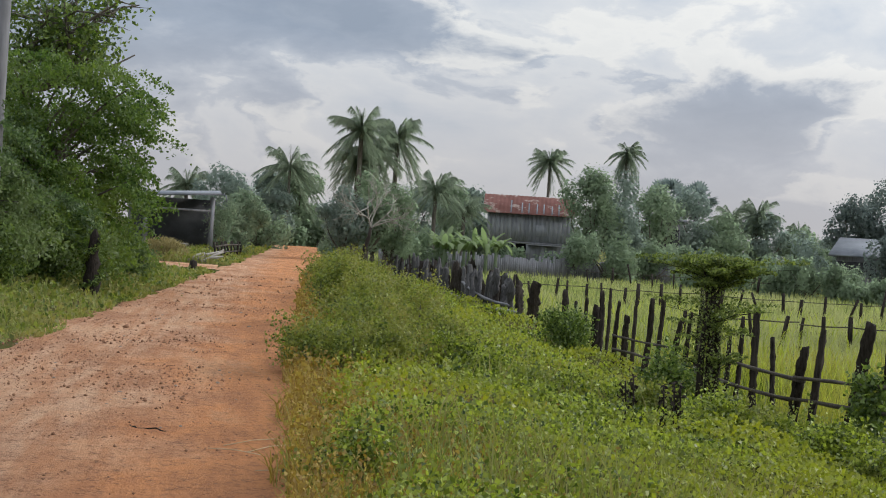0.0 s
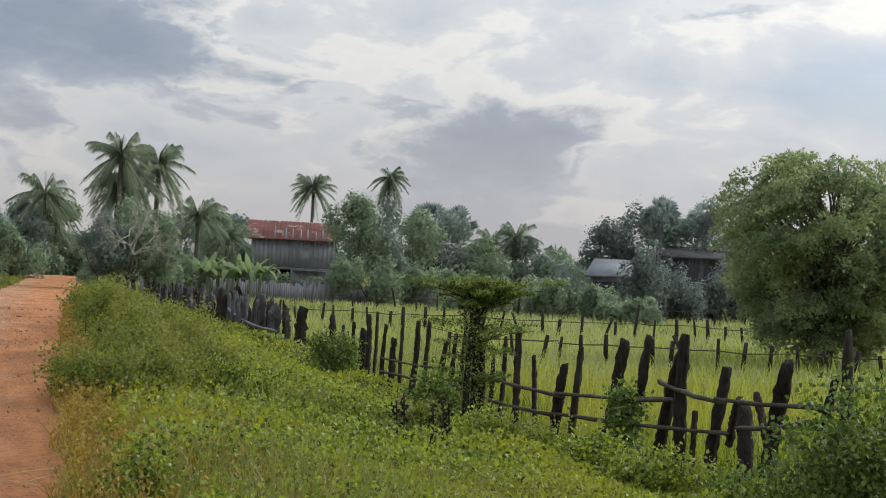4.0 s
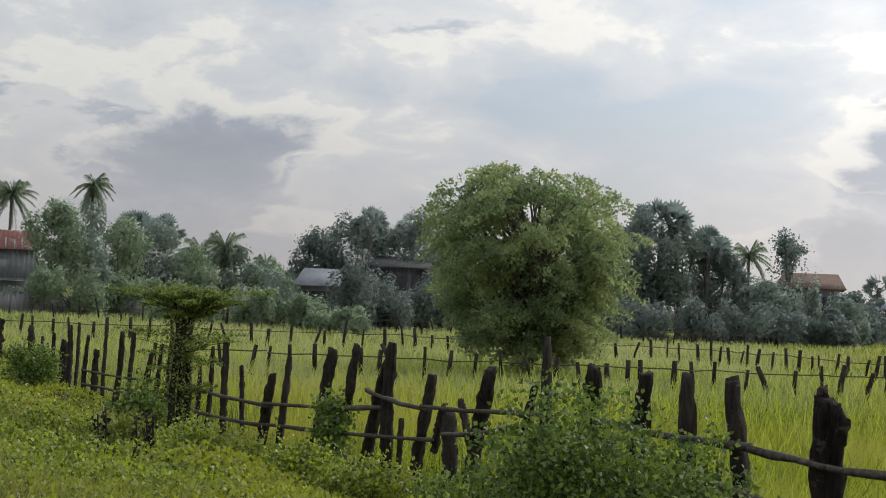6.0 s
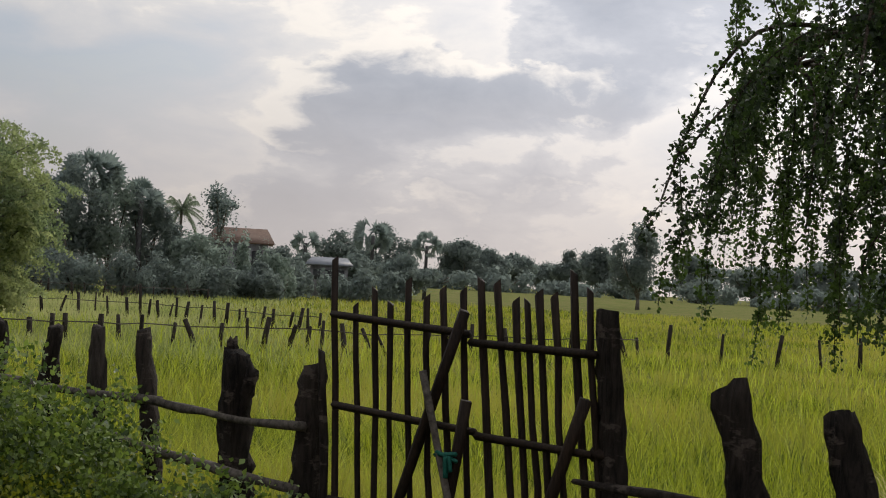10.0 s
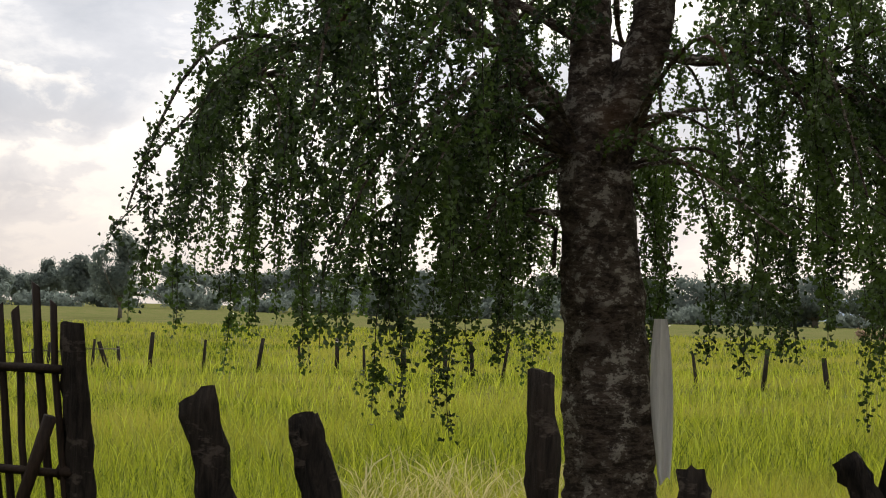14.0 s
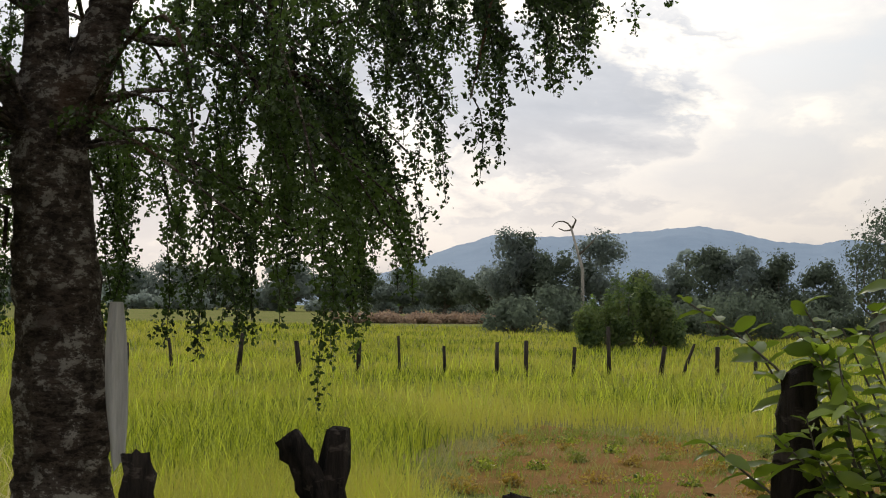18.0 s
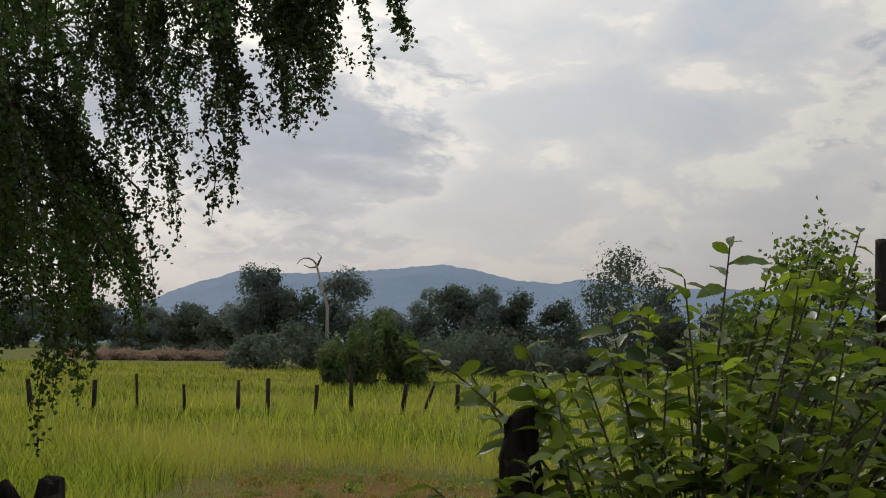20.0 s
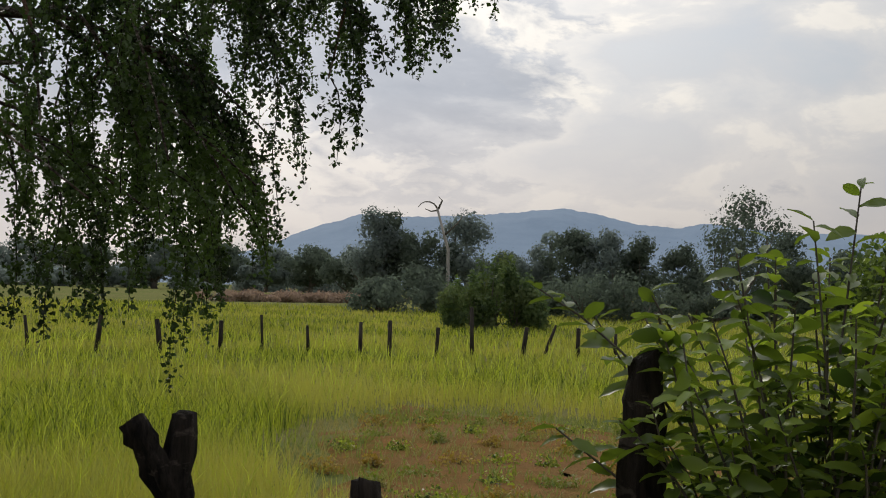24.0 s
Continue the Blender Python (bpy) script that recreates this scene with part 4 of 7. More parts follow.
    tagged(new("low_grass", mesh_of("low_grass", v, f, M_GRASS)), "thin low grass and weeds on the bank", "grass", kind="stuff")
    # the other side of the road
    n = 42000
    y = 12 * (95 / 12) ** rng.random(n)
    x = np.interp(y, EDGE_Y, EDGE_L) - rng.random(n) ** 1.6 * 9 + 0.25
    keep = ~((y > 45.2) & (y < 53.0) & (x < 0)) & (x < np.interp(y, EDGE_Y, EDGE_L) + 0.1 + 0.3 * wobble(0 * y, y, 1.6, 4) + 0.15 * wobble(0 * y, y, 0.4, 2))
    x, y = x[keep], y[keep]
    far = np.interp(y, EDGE_Y, EDGE_L) - x
    h = (0.1 + 0.28 * smooth(0.1, 1.6, far)) * (1 + 0.4 * wobble(x, y, 1.3, 9)) * np.where((y > 36) & (y < 47), 0.4, 1.0)
    half = rng.random(len(x)) < 0.5
    v, f = blades(np.stack([x, y, 0 * x], 1)[half], h[half], rng, (0.004 + 0.0009 * y)[half], 0.6)
    tagged(new("verge_grass", mesh_of("verge_grass", v, f, M_GRASS)), "short green grass along the road's edge", "grass", kind="stuff")
    o = ~half
    v, f = leaves(np.stack([x, y, h * rng.random(len(x))], 1)[o], (0.03 + 0.0022 * y)[o], rng, 0.34, -0.2)
    tagged(new("verge_weeds", mesh_of("verge_weeds", v, f, M_MOUND)), "green weeds along the road's edge", "weeds", kind="stuff")


build_rice()

# ---- bushes and trees ----


def lobes_points(lobes, n, rng, shell=0.45, facing=False):
    """Points in the outer part of several blobs, shared out by their size."""
    lobes = np.array(lobes, float)
    share = (lobes[:, 3] * lobes[:, 4] * lobes[:, 5]) ** 0.67
    pick = rng.choice(len(lobes), n, p=share / share.sum())
    u = rng.normal(size=(n, 3))
    u /= np.linalg.norm(u, axis=1, keepdims=True)
    r = rng.random(n)[:, None] ** shell
    r *= 1 + 0.16 * np.sin(u[:, :1] * 7 + pick[:, None]) * np.cos(u[:, 1:2] * 6 + pick[:, None]) + 0.1 * np.sin(u[:, 2:] * 11)
    p = lobes[pick, :3] + u * r * lobes[pick, 3:]
    return (p, u) if facing else p


def limbs(foot, tips, r, seed, sag=0.0, bend=0.15):
    """A trunk's worth of limbs from one foot to many tips."""
    rng = np.random.default_rng(seed)
    out = []
    foot = np.array(foot, float)
    for k, tip in enumerate(tips):
        tip = np.array(tip, float)
        s = np.linspace(0, 1, 7)[:, None]
        side = rng.normal(size=3) * np.linalg.norm(tip - foot) * bend
        p = foot * (1 - s) + tip * s + np.sin(np.pi * s) * side * s
        p[:, 2] += sag * np.sin(np.pi * s[:, 0])
        out.append(tube(p, r * (1 - 0.8 * s[:, 0]), 6, 0.15, seed + k, cap=False))
    return joined(out)


def broad_tree(name, foot, top, width, mat, n, leaf, label, seed, crown_from=0.25, lobes=9, trunk_r=None, group="", shell=0.5, clump=0.5, bark=None, flat=0.5, hang=0.1, core=False):
    """A broad-leaved tree: trunk, limbs, and a crown of clumped leaves with gaps."""
    rng = np.random.default_rng(seed)
    foot = np.array(foot, float)
    h = top - foot[2]
    zc, zr = foot[2] + h * (crown_from + 1) / 2, h * (1 - crown_from) / 2
    blobs = []
    for k in range(lobes):
        a, q = rng.uniform(0, 6.28), rng.uniform(-1, 1)
        out = max(0.35, math.sqrt(1 - q * q)) * rng.uniform(0.45, 0.78)
        s = rng.uniform(0.3, 0.46)
        blobs.append((foot[0] + math.cos(a) * out * width / 2, foot[1] + math.sin(a) * out * width / 2, zc + q * zr * 0.6,
                      s * width / 2, s * width / 2, s * zr * (0.7 + flat * 0.4)))
    blobs.append((foot[0], foot[1], zc + zr * 0.55, width * 0.2, width * 0.2, zr * 0.42))
    blobs.append((foot[0], foot[1], zc - zr * 0.25, width * 0.3, width * 0.3, zr * 0.6))
    t = thing(name, tuple(foot), label, "tree", group)
    tips = [b[:3] for b in blobs[:7]]
    tr = trunk_r or max(0.09, width * 0.03)
    fork = foot + [0, 0, h * max(0.12, crown_from * 0.9)]
    part("trunk", tube([foot - [0, 0, 0.2], (foot + fork) / 2 + [0.05 * tr, 0, 0], fork], [tr * 1.25, tr, tr * 0.85], 8, 0.15, seed), bark or M_TRUNK, t)
    part("branchwork", limbs(fork, tips, tr * 0.6, seed), bark or M_TRUNK, t, kind="stuff")
    pts, out = lobes_points(blobs, max(40, n // (6 if core else 16)), rng, shell, True)
    pick = rng.integers(0, len(pts), n)
    crown = leaves(pts[pick] + rng.normal(size=(n, 3)) * leaf * 1.2 * clump * 2, leaf, rng, 0.36, hang, face=out[pick] if core else None)
    if core:
        inner = [(*b[:3], b[3] * 0.86, b[4] * 0.86, b[5] * 0.86) for b in blobs]
        pts, out = lobes_points(inner, n // 2, rng, 0.3, True)
        crown = joined([crown, leaves(pts, leaf * 1.9, rng, 0.42, hang, face=out)])
    part("crown", crown, mat, t)
    return t


def shrub(name, place, width, tall, mat, n, leaf, label, seed, category="bush", group="", deep=None):
    rng = np.random.default_rng(seed)
    x, y, z = place
    blobs = []
    wide = width > 2.5
    for k in range(13 if wide else 7):
        a, q = rng.uniform(0, 6.28), rng.uniform(0, 0.9 if wide else 0.6)
        s = rng.uniform(0.16, 0.36) if wide else rng.uniform(0.35, 0.6)
        blobs.append((x + math.cos(a) * q * width / 2, y + math.sin(a) * q * (deep or width) / 2, z + tall * rng.uniform(0.15, 0.66), s * width / 2, s * (deep or width) / 2, tall * rng.uniform(0.3, 0.42)))
    t = thing(name, (x, y, z), label, category, group)
    part("stemwork", limbs((x, y, z - 0.1), [b[:3] for b in blobs], 0.02 + 0.01 * width, seed), M_TRUNK, t, kind="stuff")
    far = leaf > 0.1
    pts, out = lobes_points(blobs, max(30, n // (5 if far else 12)), rng, 0.5, True)
    pick = rng.integers(0, len(pts), n)
    pts = pts[pick] + rng.normal(size=(n, 3)) * leaf * 1.1
    pts[:, 2] = np.maximum(pts[:, 2], z + 0.02)
    geo = leaves(pts, leaf, rng, 0.36, -0.1, face=out[pick] if far else None)
    if far:
        inner = [(*b[:3], b[3] * 0.88, b[4] * 0.88, b[5] * 0.88) for b in blobs]
        core, out = lobes_points(inner, n // 2, rng, 0.3, True)
        core[:, 2] = np.maximum(core[:, 2], z + 0.05)
        geo = joined([geo, leaves(core, leaf * 1.9, rng, 0.45, 0, face=out)])
    part("foliage", geo, mat, t)
    return t


def coconut(name, foot, top, spread, seed, label="tall coconut palm with drooping feathered fronds", fronds=40, lean=0.0, low=-0.75):
    """A feather palm: a slim bowed stem, fronds with their leaflets."""
    rng = np.random.default_rng(seed)
    foot = np.array(foot, float)
    hub = np.array([foot[0] + lean, foot[1], top - spread * 0.62])
    t = thing(name, tuple(foot), label, "palm tree", "village palms")
    s = np.linspace(0, 1, 8)[:, None]
    stem = foot * (1 - s) + hub * s + np.array([lean * 0.4, 0, 0]) * np.sin(np.pi * s)
    part("trunk", tube(stem, 0.16 - 0.05 * s[:, 0], 7 + 1, 0.06, seed), M_TRUNK, t)
    out, stalks = [], []
    for k in range(fronds):
        a, el = k * 2.4 + rng.normal() * 0.2, rng.uniform(low, 1.5)
        ln = spread * rng.uniform(0.75, 1.05)
        q = np.linspace(0, 1, 12)[:, None]
        dirh = np.array([math.cos(a), math.sin(a), 0.0])
        p = hub + dirh * ln * (q * math.cos(el * 0.8)) + np.array([0, 0, 1.0]) * ln * (q * math.sin(el) - q ** 2.2 * (0.5 - 0.12 * el))
        stalks.append(tube(p, 0.035 * (1 - 0.8 * q[:, 0]), 4, 0.0, k, cap=False))
        side = np.cross(dirh, [0, 0, 1.0])
        n = 120
        u = rng.uniform(0.08, 1, n)
        mid = np.stack([np.interp(u, q[:, 0], p[:, i]) for i in range(3)], 1)
        sgn = np.where(np.arange(n) % 2, 1.0, -1.0)[:, None]
        tip = mid + side * sgn * 0.15 * spread * (1.15 - u[:, None] * 0.7) + dirh * 0.12 * spread - np.array([0, 0, 1]) * 0.16 * spread * rng.uniform(0.5, 1.2, (n, 1))
        w = dirh * 0.009 * spread
        out.append((np.stack([mid - w, mid + w, tip + w * 0.15, tip - w * 0.15], 1).reshape(-1, 3), np.arange(4 * n).reshape(-1, 4)))
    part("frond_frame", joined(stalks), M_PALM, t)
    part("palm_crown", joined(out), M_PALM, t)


def palmyra(name, foot, top, spread, seed, n=42):
    """A fan palm: a stout stem and a round head of stiff pleated fans."""
    rng = np.random.default_rng(seed)
    foot = np.array(foot, float)
    hub = np.array([foot[0], foot[1], top - spread])
    t = thing(name, tuple(foot), "sugar palm with a round head of stiff fans", "palm tree", "sugar palms")
    part("trunk", tube([foot, (foot + hub) / 2, hub], [0.26, 0.2, 0.2], 8, 0.08, seed), M_OLD, t)
    out = []
    for k in range(n):
        u = rng.normal(size=3)
        u[2] = abs(u[2]) * 0.9 - 0.45
        u /= np.linalg.norm(u)
        c = hub + u * spread * 0.55
        w = np.cross(u, rng.normal(size=3))
        w /= np.linalg.norm(w)
        ang = np.linspace(-1.35, 1.35, 10)
        tips = c + spread * 0.5 * (np.cos(ang)[:, None] * u + np.sin(ang)[:, None] * w)
        tips[:, 2] -= 0.1 * spread * abs(np.sin(ang))
        for a, b in zip(tips[:-1], tips[1:]):
            out.append((np.array([c, c * 0.35 + a * 0.65, (a + b) / 2, c * 0.35 + b * 0.65]), np.array([[0, 1, 2, 3]])))
    part("fan_head", joined(out), M_FAN, t)


def field(az, d):
    p = at(az, d)
    return (p.x, p.y, float(ground_z(p.x, p.y)))


build_bank()

# the lone tree in the paddy and the roadside trees past the road
def layered_tree(name, foot, boughs, mat, leaf, label, seed, trunk_r, per=520):
    """Boughs that end in flat drooping sprays of leaves, one over the other, with gaps between."""
    rng = np.random.default_rng(seed)
    foot = np.array(foot, float)
    t = thing(name, tuple(foot), label, "tree", "roadside trees")
    top = max(b[2] for b in boughs)
    mast = foot + [0.1, 0, (top - foot[2]) * 0.55]
    part("trunk", tube([foot - [0, 0, 0.2], foot + [0.1, 0, 0.8], (foot + mast) / 2 + [-0.08, 0, 0], mast], [trunk_r * 1.2, trunk_r, trunk_r * 0.8, trunk_r * 0.5], 8, 0.15, seed), M_TRUNK, t)
    arms, pts = [], []
    for bx, by, bz, size in boughs:
        tip = np.array((bx, by, bz))
        src = foot + (mast - foot) * np.clip((bz - foot[2]) / (top - foot[2]) - 0.12, 0.2, 1)
        s = np.linspace(0, 1, 6)[:, None]
        arc = src * (1 - s) + tip * s + np.array([0, 0, 0.35]) * np.sin(np.pi * s) + rng.normal(size=3) * 0.12 * np.sin(np.pi * s)
        arms.append(tube(arc, trunk_r * 0.3 * (1 - 0.8 * s[:, 0]), 5 + 1, 0.1, seed, cap=False))
        out = (tip - src) * [1, 1, 0]
        out /= np.linalg.norm(out) + 1e-6
        across = np.array((-out[1], out[0], 0))
        for q in range(int(5 + size * 4)):
            c = tip + rng.normal(size=3) * [0.42, 0.42, 0.3] * size
            n = int(per * size / 4)
            u, w = rng.random(n) ** 0.7, rng.normal(size=n)
            fan = c + np.outer((u - 0.35) * 0.9 * size, out) + np.outer(w * 0.2 * size, across)
            fan[:, 2] -= 0.36 * size * u ** 2 + 0.15 * size * w ** 2 * 0.4 - rng.normal(size=n) * 0.045
            pts.append(fan)
    part("branchwork", joined(arms), M_TRUNK, t)
    part("crown", leaves(np.concatenate(pts), leaf, rng, 0.3, 0.25), mat, t)
    return t


def bough_set(n, x0, x1, y, z0, z1, size, seed, edge):
    """Bough tips spread over a crown whose side towards the road follows edge(z)."""
    rng = np.random.default_rng(seed)
    out = []
    for k in range(n):
        z = z0 + (z1 - z0) * (k + rng.random()) / n
        x = x0 + (min(x1, edge(z)) - x0) * rng.random() ** 0.75
        out.append((x, y + rng.normal() * 1.1, z, size * rng.uniform(0.75, 1.25)))
    return out


def round_boughs(c, top, low, half, n, size, seed):
    """Bough tips in the outer part of a crown that is widest in its upper half."""
    rng = np.random.default_rng(seed)
    out = []
    for k in range(n):
        q = (k + rng.random()) / n
        a = rng.uniform(0, 6.28)
        r = half * np.interp(q, [0, 0.25, 0.6, 0.8, 0.92, 1], [0.62, 0.8, 0.93, 1.0, 0.84, 0.5]) * rng.uniform(0.1, 1) ** 0.45 * rng.uniform(0.82, 1.06) * (0.35 if k % 5 == 0 else 1.0)
        out.append((c[0] + r * math.cos(a), c[1] + r * math.sin(a), low + (top - low) * q, size * rng.uniform(0.7, 1.2)))
    return out


_c = field(33.05, 40)
layered_tree("paddy_tree", _c, round_boughs(_c, rise(40, 5.3), 0.25, 2.95, 180, 0.74, 6), M_TREE, 0.105, "round leafy tree standing alone in the paddy", 5, 0.2, 360)
broad_tree("roadside_tree", (-6.4, 36, 0), 6.2, 5.0, M_ROADSIDE, 12000, 0.13, "dark tree behind the roadside thicket", 15, 0.2, 12, 0.16, "roadside trees")
layered_tree("roadside_tree", (-4.4, 30.5, 0), bough_set(84, -7.0, -1.3, 30.5, 0.9, 4.5, 0.78, 8, lambda z: np.interp(z, [0.9, 1.9, 2.4, 3.3, 4.0, 4.6], [-2.5, -1.75, -1.7, -2.5, -2.0, -2.7])), M_SPRAY, 0.085, "green roadside tree with layered feathery boughs", 8, 0.17)
layered_tree("roadside_tree", (-5.6, 27.5, 0), bough_set(26, -7.0, -3.2, 27.5, 0.7, 3.6, 0.75, 9, lambda z: np.interp(z, [0.7, 2.0, 3.6], [-3.0, -3.3, -4.6])), M_ROADSIDE, 0.085, "dark leafy tree beside the road", 9, 0.12)


def twisted_tree():
    """A tall tree with bare twisted limbs and a thin scatter of dark leaves."""
    rng = np.random.default_rng(21)
    foot = np.array((-5.9, 38.0, 0))
    t = thing("twisted_tree", tuple(foot), "tall tree with bare twisted limbs and few leaves", "tree")
    fork = np.array((-5.6, 38, 4.6))
    part("trunk", tube([foot - [0, 0, 0.2], foot + [0.2, 0, 2.3], fork], [0.26, 0.2, 0.16], 8, 0.15, 1), M_TRUNK, t)
    arms, twigs, pts = [], [], []
    for k in range(13):
        az, el = rng.uniform(-9.3, -4.0), rng.uniform(5.2, 9.4)
        d = 38 + rng.normal() * 0.8
        tip = np.array(at(az, d, rise(d, el)))
        s = np.linspace(0, 1, 10)[:, None]
        turn = rng.normal(size=(1, 3)) * 0.3
        arc = fork * (1 - s) + tip * s + np.array([0, 0, 0.25]) * np.sin(np.pi * s) + turn * np.sin(2 * np.pi * s) + np.cumsum(rng.normal(size=(10, 3)), 0) * 0.05 * np.sin(np.pi * s)
        arms.append(tube(arc, 0.075 * (1 - 0.75 * s[:, 0]), 6, 0.2, k, cap=False))
        for j in range(9):
            w = rng.uniform(0.35, 1)
            e = np.array([np.interp(w, s[:, 0], arc[:, i]) for i in range(3)])
            g = e + rng.normal(size=3) * [0.5, 0.4, 0.4]
            twigs.append(tube([e, (e + g) / 2 + rng.normal(size=3) * 0.08, g], [0.02, 0.014, 0.006], 4, 0.1, j, cap=False))
            n = 55 if rng.random() < 0.6 else 8
            pts.append(g + rng.normal(size=(n, 3)) * 0.23)
    part("branchwork", joined(arms), M_TRUNK, t)
    part("twigwork", joined(twigs), M_TRUNK, t, kind="stuff")
    part("crown", leaves(np.concatenate(pts), 0.15, rng, 0.32, 0.3), M_BUSH, t)


twisted_tree()
for k, (x, y, w, h) in enumerate(((-4.9, 26.5, 2.4, 2.2), (-3.7, 28.6, 2.2, 2.3), (-5.6, 24.0, 1.8, 1.5), (-3.0, 31.5, 1.8, 1.7), (-5.4, 26, 2.4, 2.2), (-4.2, 25.4, 1.8, 1.3), (-2.5, 35, 1.6, 1.3))):
    shrub("roadside_bush", (x, y, 0), w, h, M_BUSH if k % 2 else M_ROADSIDE, 5500, 0.062, "leafy bush at the foot of the roadside trees", 60 + k, group="roadside bushes")
stump = thing("dead_stump", (-2.62, 27.3, 0), "dead weathered tree stump wound with creepers", "stump")
part("trunk", tube([(-2.6, 27.35, -0.05 + 0.13 * i) for i in range(11)], [0.13, 0.1, 0.09, 0.11, 0.08, 0.1, 0.09, 0.07, 0.085, 0.06, 0.02], 9, 0.9, 3), M_POST, stump)
_r = np.random.default_rng(33)
_w = _r.random(900)
part("creeper", leaves(np.stack([-2.6 + 0.14 * np.cos(_w * 14) + _r.normal(size=900) * 0.05, 27.35 + 0.14 * np.sin(_w * 14) + _r.normal(size=900) * 0.05, _w ** 1.5 * 1.25], 1), 0.06, _r, 0.36, 0.2), M_BUSH, stump, "green creeper", kind="stuff")
solo("utility_pole", tube([(-4.34, 26.3, -0.1), (-4.33, 26.3, 4), (-4.32, 26.3, 8.2)], [0.13, 0.12, 0.1], 10, 0.02, 3), M_GREYWOOD, "plain grey utility pole", "pole")


def bare_tree():
    foot = np.array(at(5.1, 56, -0.05))
    t = thing("bare_tree", tuple(foot), "small leafless tree with pale forking twigs", "tree")
    rng = np.random.default_rng(3)
    fork = np.array(at(5.45, 56, rise(56, 0.25)))
    part("trunk", tube([foot, foot * 0.6 + fork * 0.4 + [-0.06, 0, 0], fork * 0.75 + foot * 0.25, fork], [0.11, 0.085, 0.075, 0.06], 8, 0.15, 1), M_POST, t)
    out = []

    def grow(base, way, ln, r, depth):
        tip = base + way * ln
        mid = (base + tip) / 2 + rng.normal(size=3) * ln * 0.08
        out.append(tube([base, mid, tip], [r, r * 0.8, r * 0.55], 5 + (depth < 2), 0.1, depth, cap=False))
        if depth == 4:
            return
        for j in range(3 if depth < 2 else 2):
            w = way + rng.normal(size=3) * 0.52 + [0, 0, 0.1 - 0.03 * depth]
            grow(mid if j == 2 else tip, w / np.linalg.norm(w), ln * rng.uniform(0.62, 0.85), r * 0.62, depth + 1)

    for w in ((-0.75, 0.1, 0.9), (-0.25, -0.2, 1.0), (0.25, 0.2, 1.0), (0.8, -0.1, 0.75), (1.0, 0.1, 0.4)):
        w = np.array(w)
        grow(fork, w / np.linalg.norm(w), 0.8, 0.042, 0)
    part("branchwork", joined(out), M_PALE, t)


bare_tree()


def umbrella_tree():
    """The flat-topped thorn tree that grows in the fence."""
    rng = np.random.default_rng(12)
    c = at(19.0, 18.3)
    z0 = float(ground_z(c.x, c.y))
    t = thing("thorn_tree", (c.x, c.y, z0), "small flat-topped thorn tree grown through the fence", "tree")
    foot = np.array((c.x, c.y, z0))
    stems = [tube([foot + [0.1 * k, 0, -0.1], foot + [0.12 * k, 0.03 * k, 0.8], foot + [0.06 * k, 0, 1.6], foot + [0.14 * k, 0, 2.0]], [0.05, 0.045, 0.04, 0.02], 6, 0.2, k) for k in (-1, 0, 1)]
    part("trunk", joined(stems), M_POST, t)
    pts, twigs = [], []
    ahead = heading(19.0)
    across = Vector((ahead.y, -ahead.x, 0))
    # flat sprays, one over the other, that thin out towards their tips and rise a little
    for zc, w, sprays, each in ((2.05, 1.2, 13, 260), (1.97, 0.8, 16, 300), (1.86, 0.5, 12, 260), (1.5, 0.9, 8, 130), (1.22, 0.85, 7, 120), (0.85, 0.5, 7, 120)):
        for k in range(sprays):
            a = k * 2.4 + rng.normal() * 0.6
            ln = w * rng.uniform(0.35, 1.0) * (1.0 if abs(math.cos(a)) > 0.4 else 0.7) * (1.15 if math.cos(a) < 0 else 0.95)
            u = rng.random(each) ** 0.8
            wide = 0.1 * (1.15 - u) * w
            o = np.outer(u * ln, np.array(across) * math.cos(a) + np.array(ahead) * math.sin(a))
            o += np.outer(rng.normal(size=each) * wide, np.array(across) * -math.sin(a) + np.array(ahead) * math.cos(a))
            p = foot + o + [0.05, 0, zc]
            p[:, 2] += rng.normal(size=each) * 0.035 * (1.1 - u) + rng.uniform(-0.08, 0.12) * u + rng.normal() * 0.06
            pts.append(p)
            tip = foot + (np.array(across) * math.cos(a) + np.array(ahead) * math.sin(a)) * ln * 0.9 + [0.05, 0, zc]
            twigs.append(tube([foot + [0, 0, zc - 0.22], foot * 0.5 + tip * 0.5 + [0, 0, zc * 0.5 - 0.06], tip], [0.005, 0.0035, 0.002], 4, 0.1, k, cap=False))
    h = rng.random(2400)
    pts.append(foot + np.stack([rng.normal(size=2400) * (0.1 + 0.1 * h), rng.normal(size=2400) * (0.1 + 0.1 * h), h * 1.98], 1))
    part("twigwork", joined(twigs), M_POST, t)
    part("foliage", leaves(np.concatenate(pts), 0.036, rng, 0.4, -0.1), M_THORN, t)


umbrella_tree()

for k in range(56):
    a, r = k * 2.4, math.sqrt((k + 0.5) / 56)
    x, y = 16.0 + 7.2 * r * math.cos(a), -4.3 + 2.8 * r * math.sin(a)
    shrub("weed_tuft", (x, y, float(ground_z(x, y)) + 0.03), 0.35 + 0.25 * (k % 4), 0.06 + 0.03 * (k % 3), (M_WEED, M_GRASS, M_DUSTY)[k % 3], 240, 0.045, "low weed tuft on the bare patch", 1500 + k, "weeds", "tufts on the bare patch")

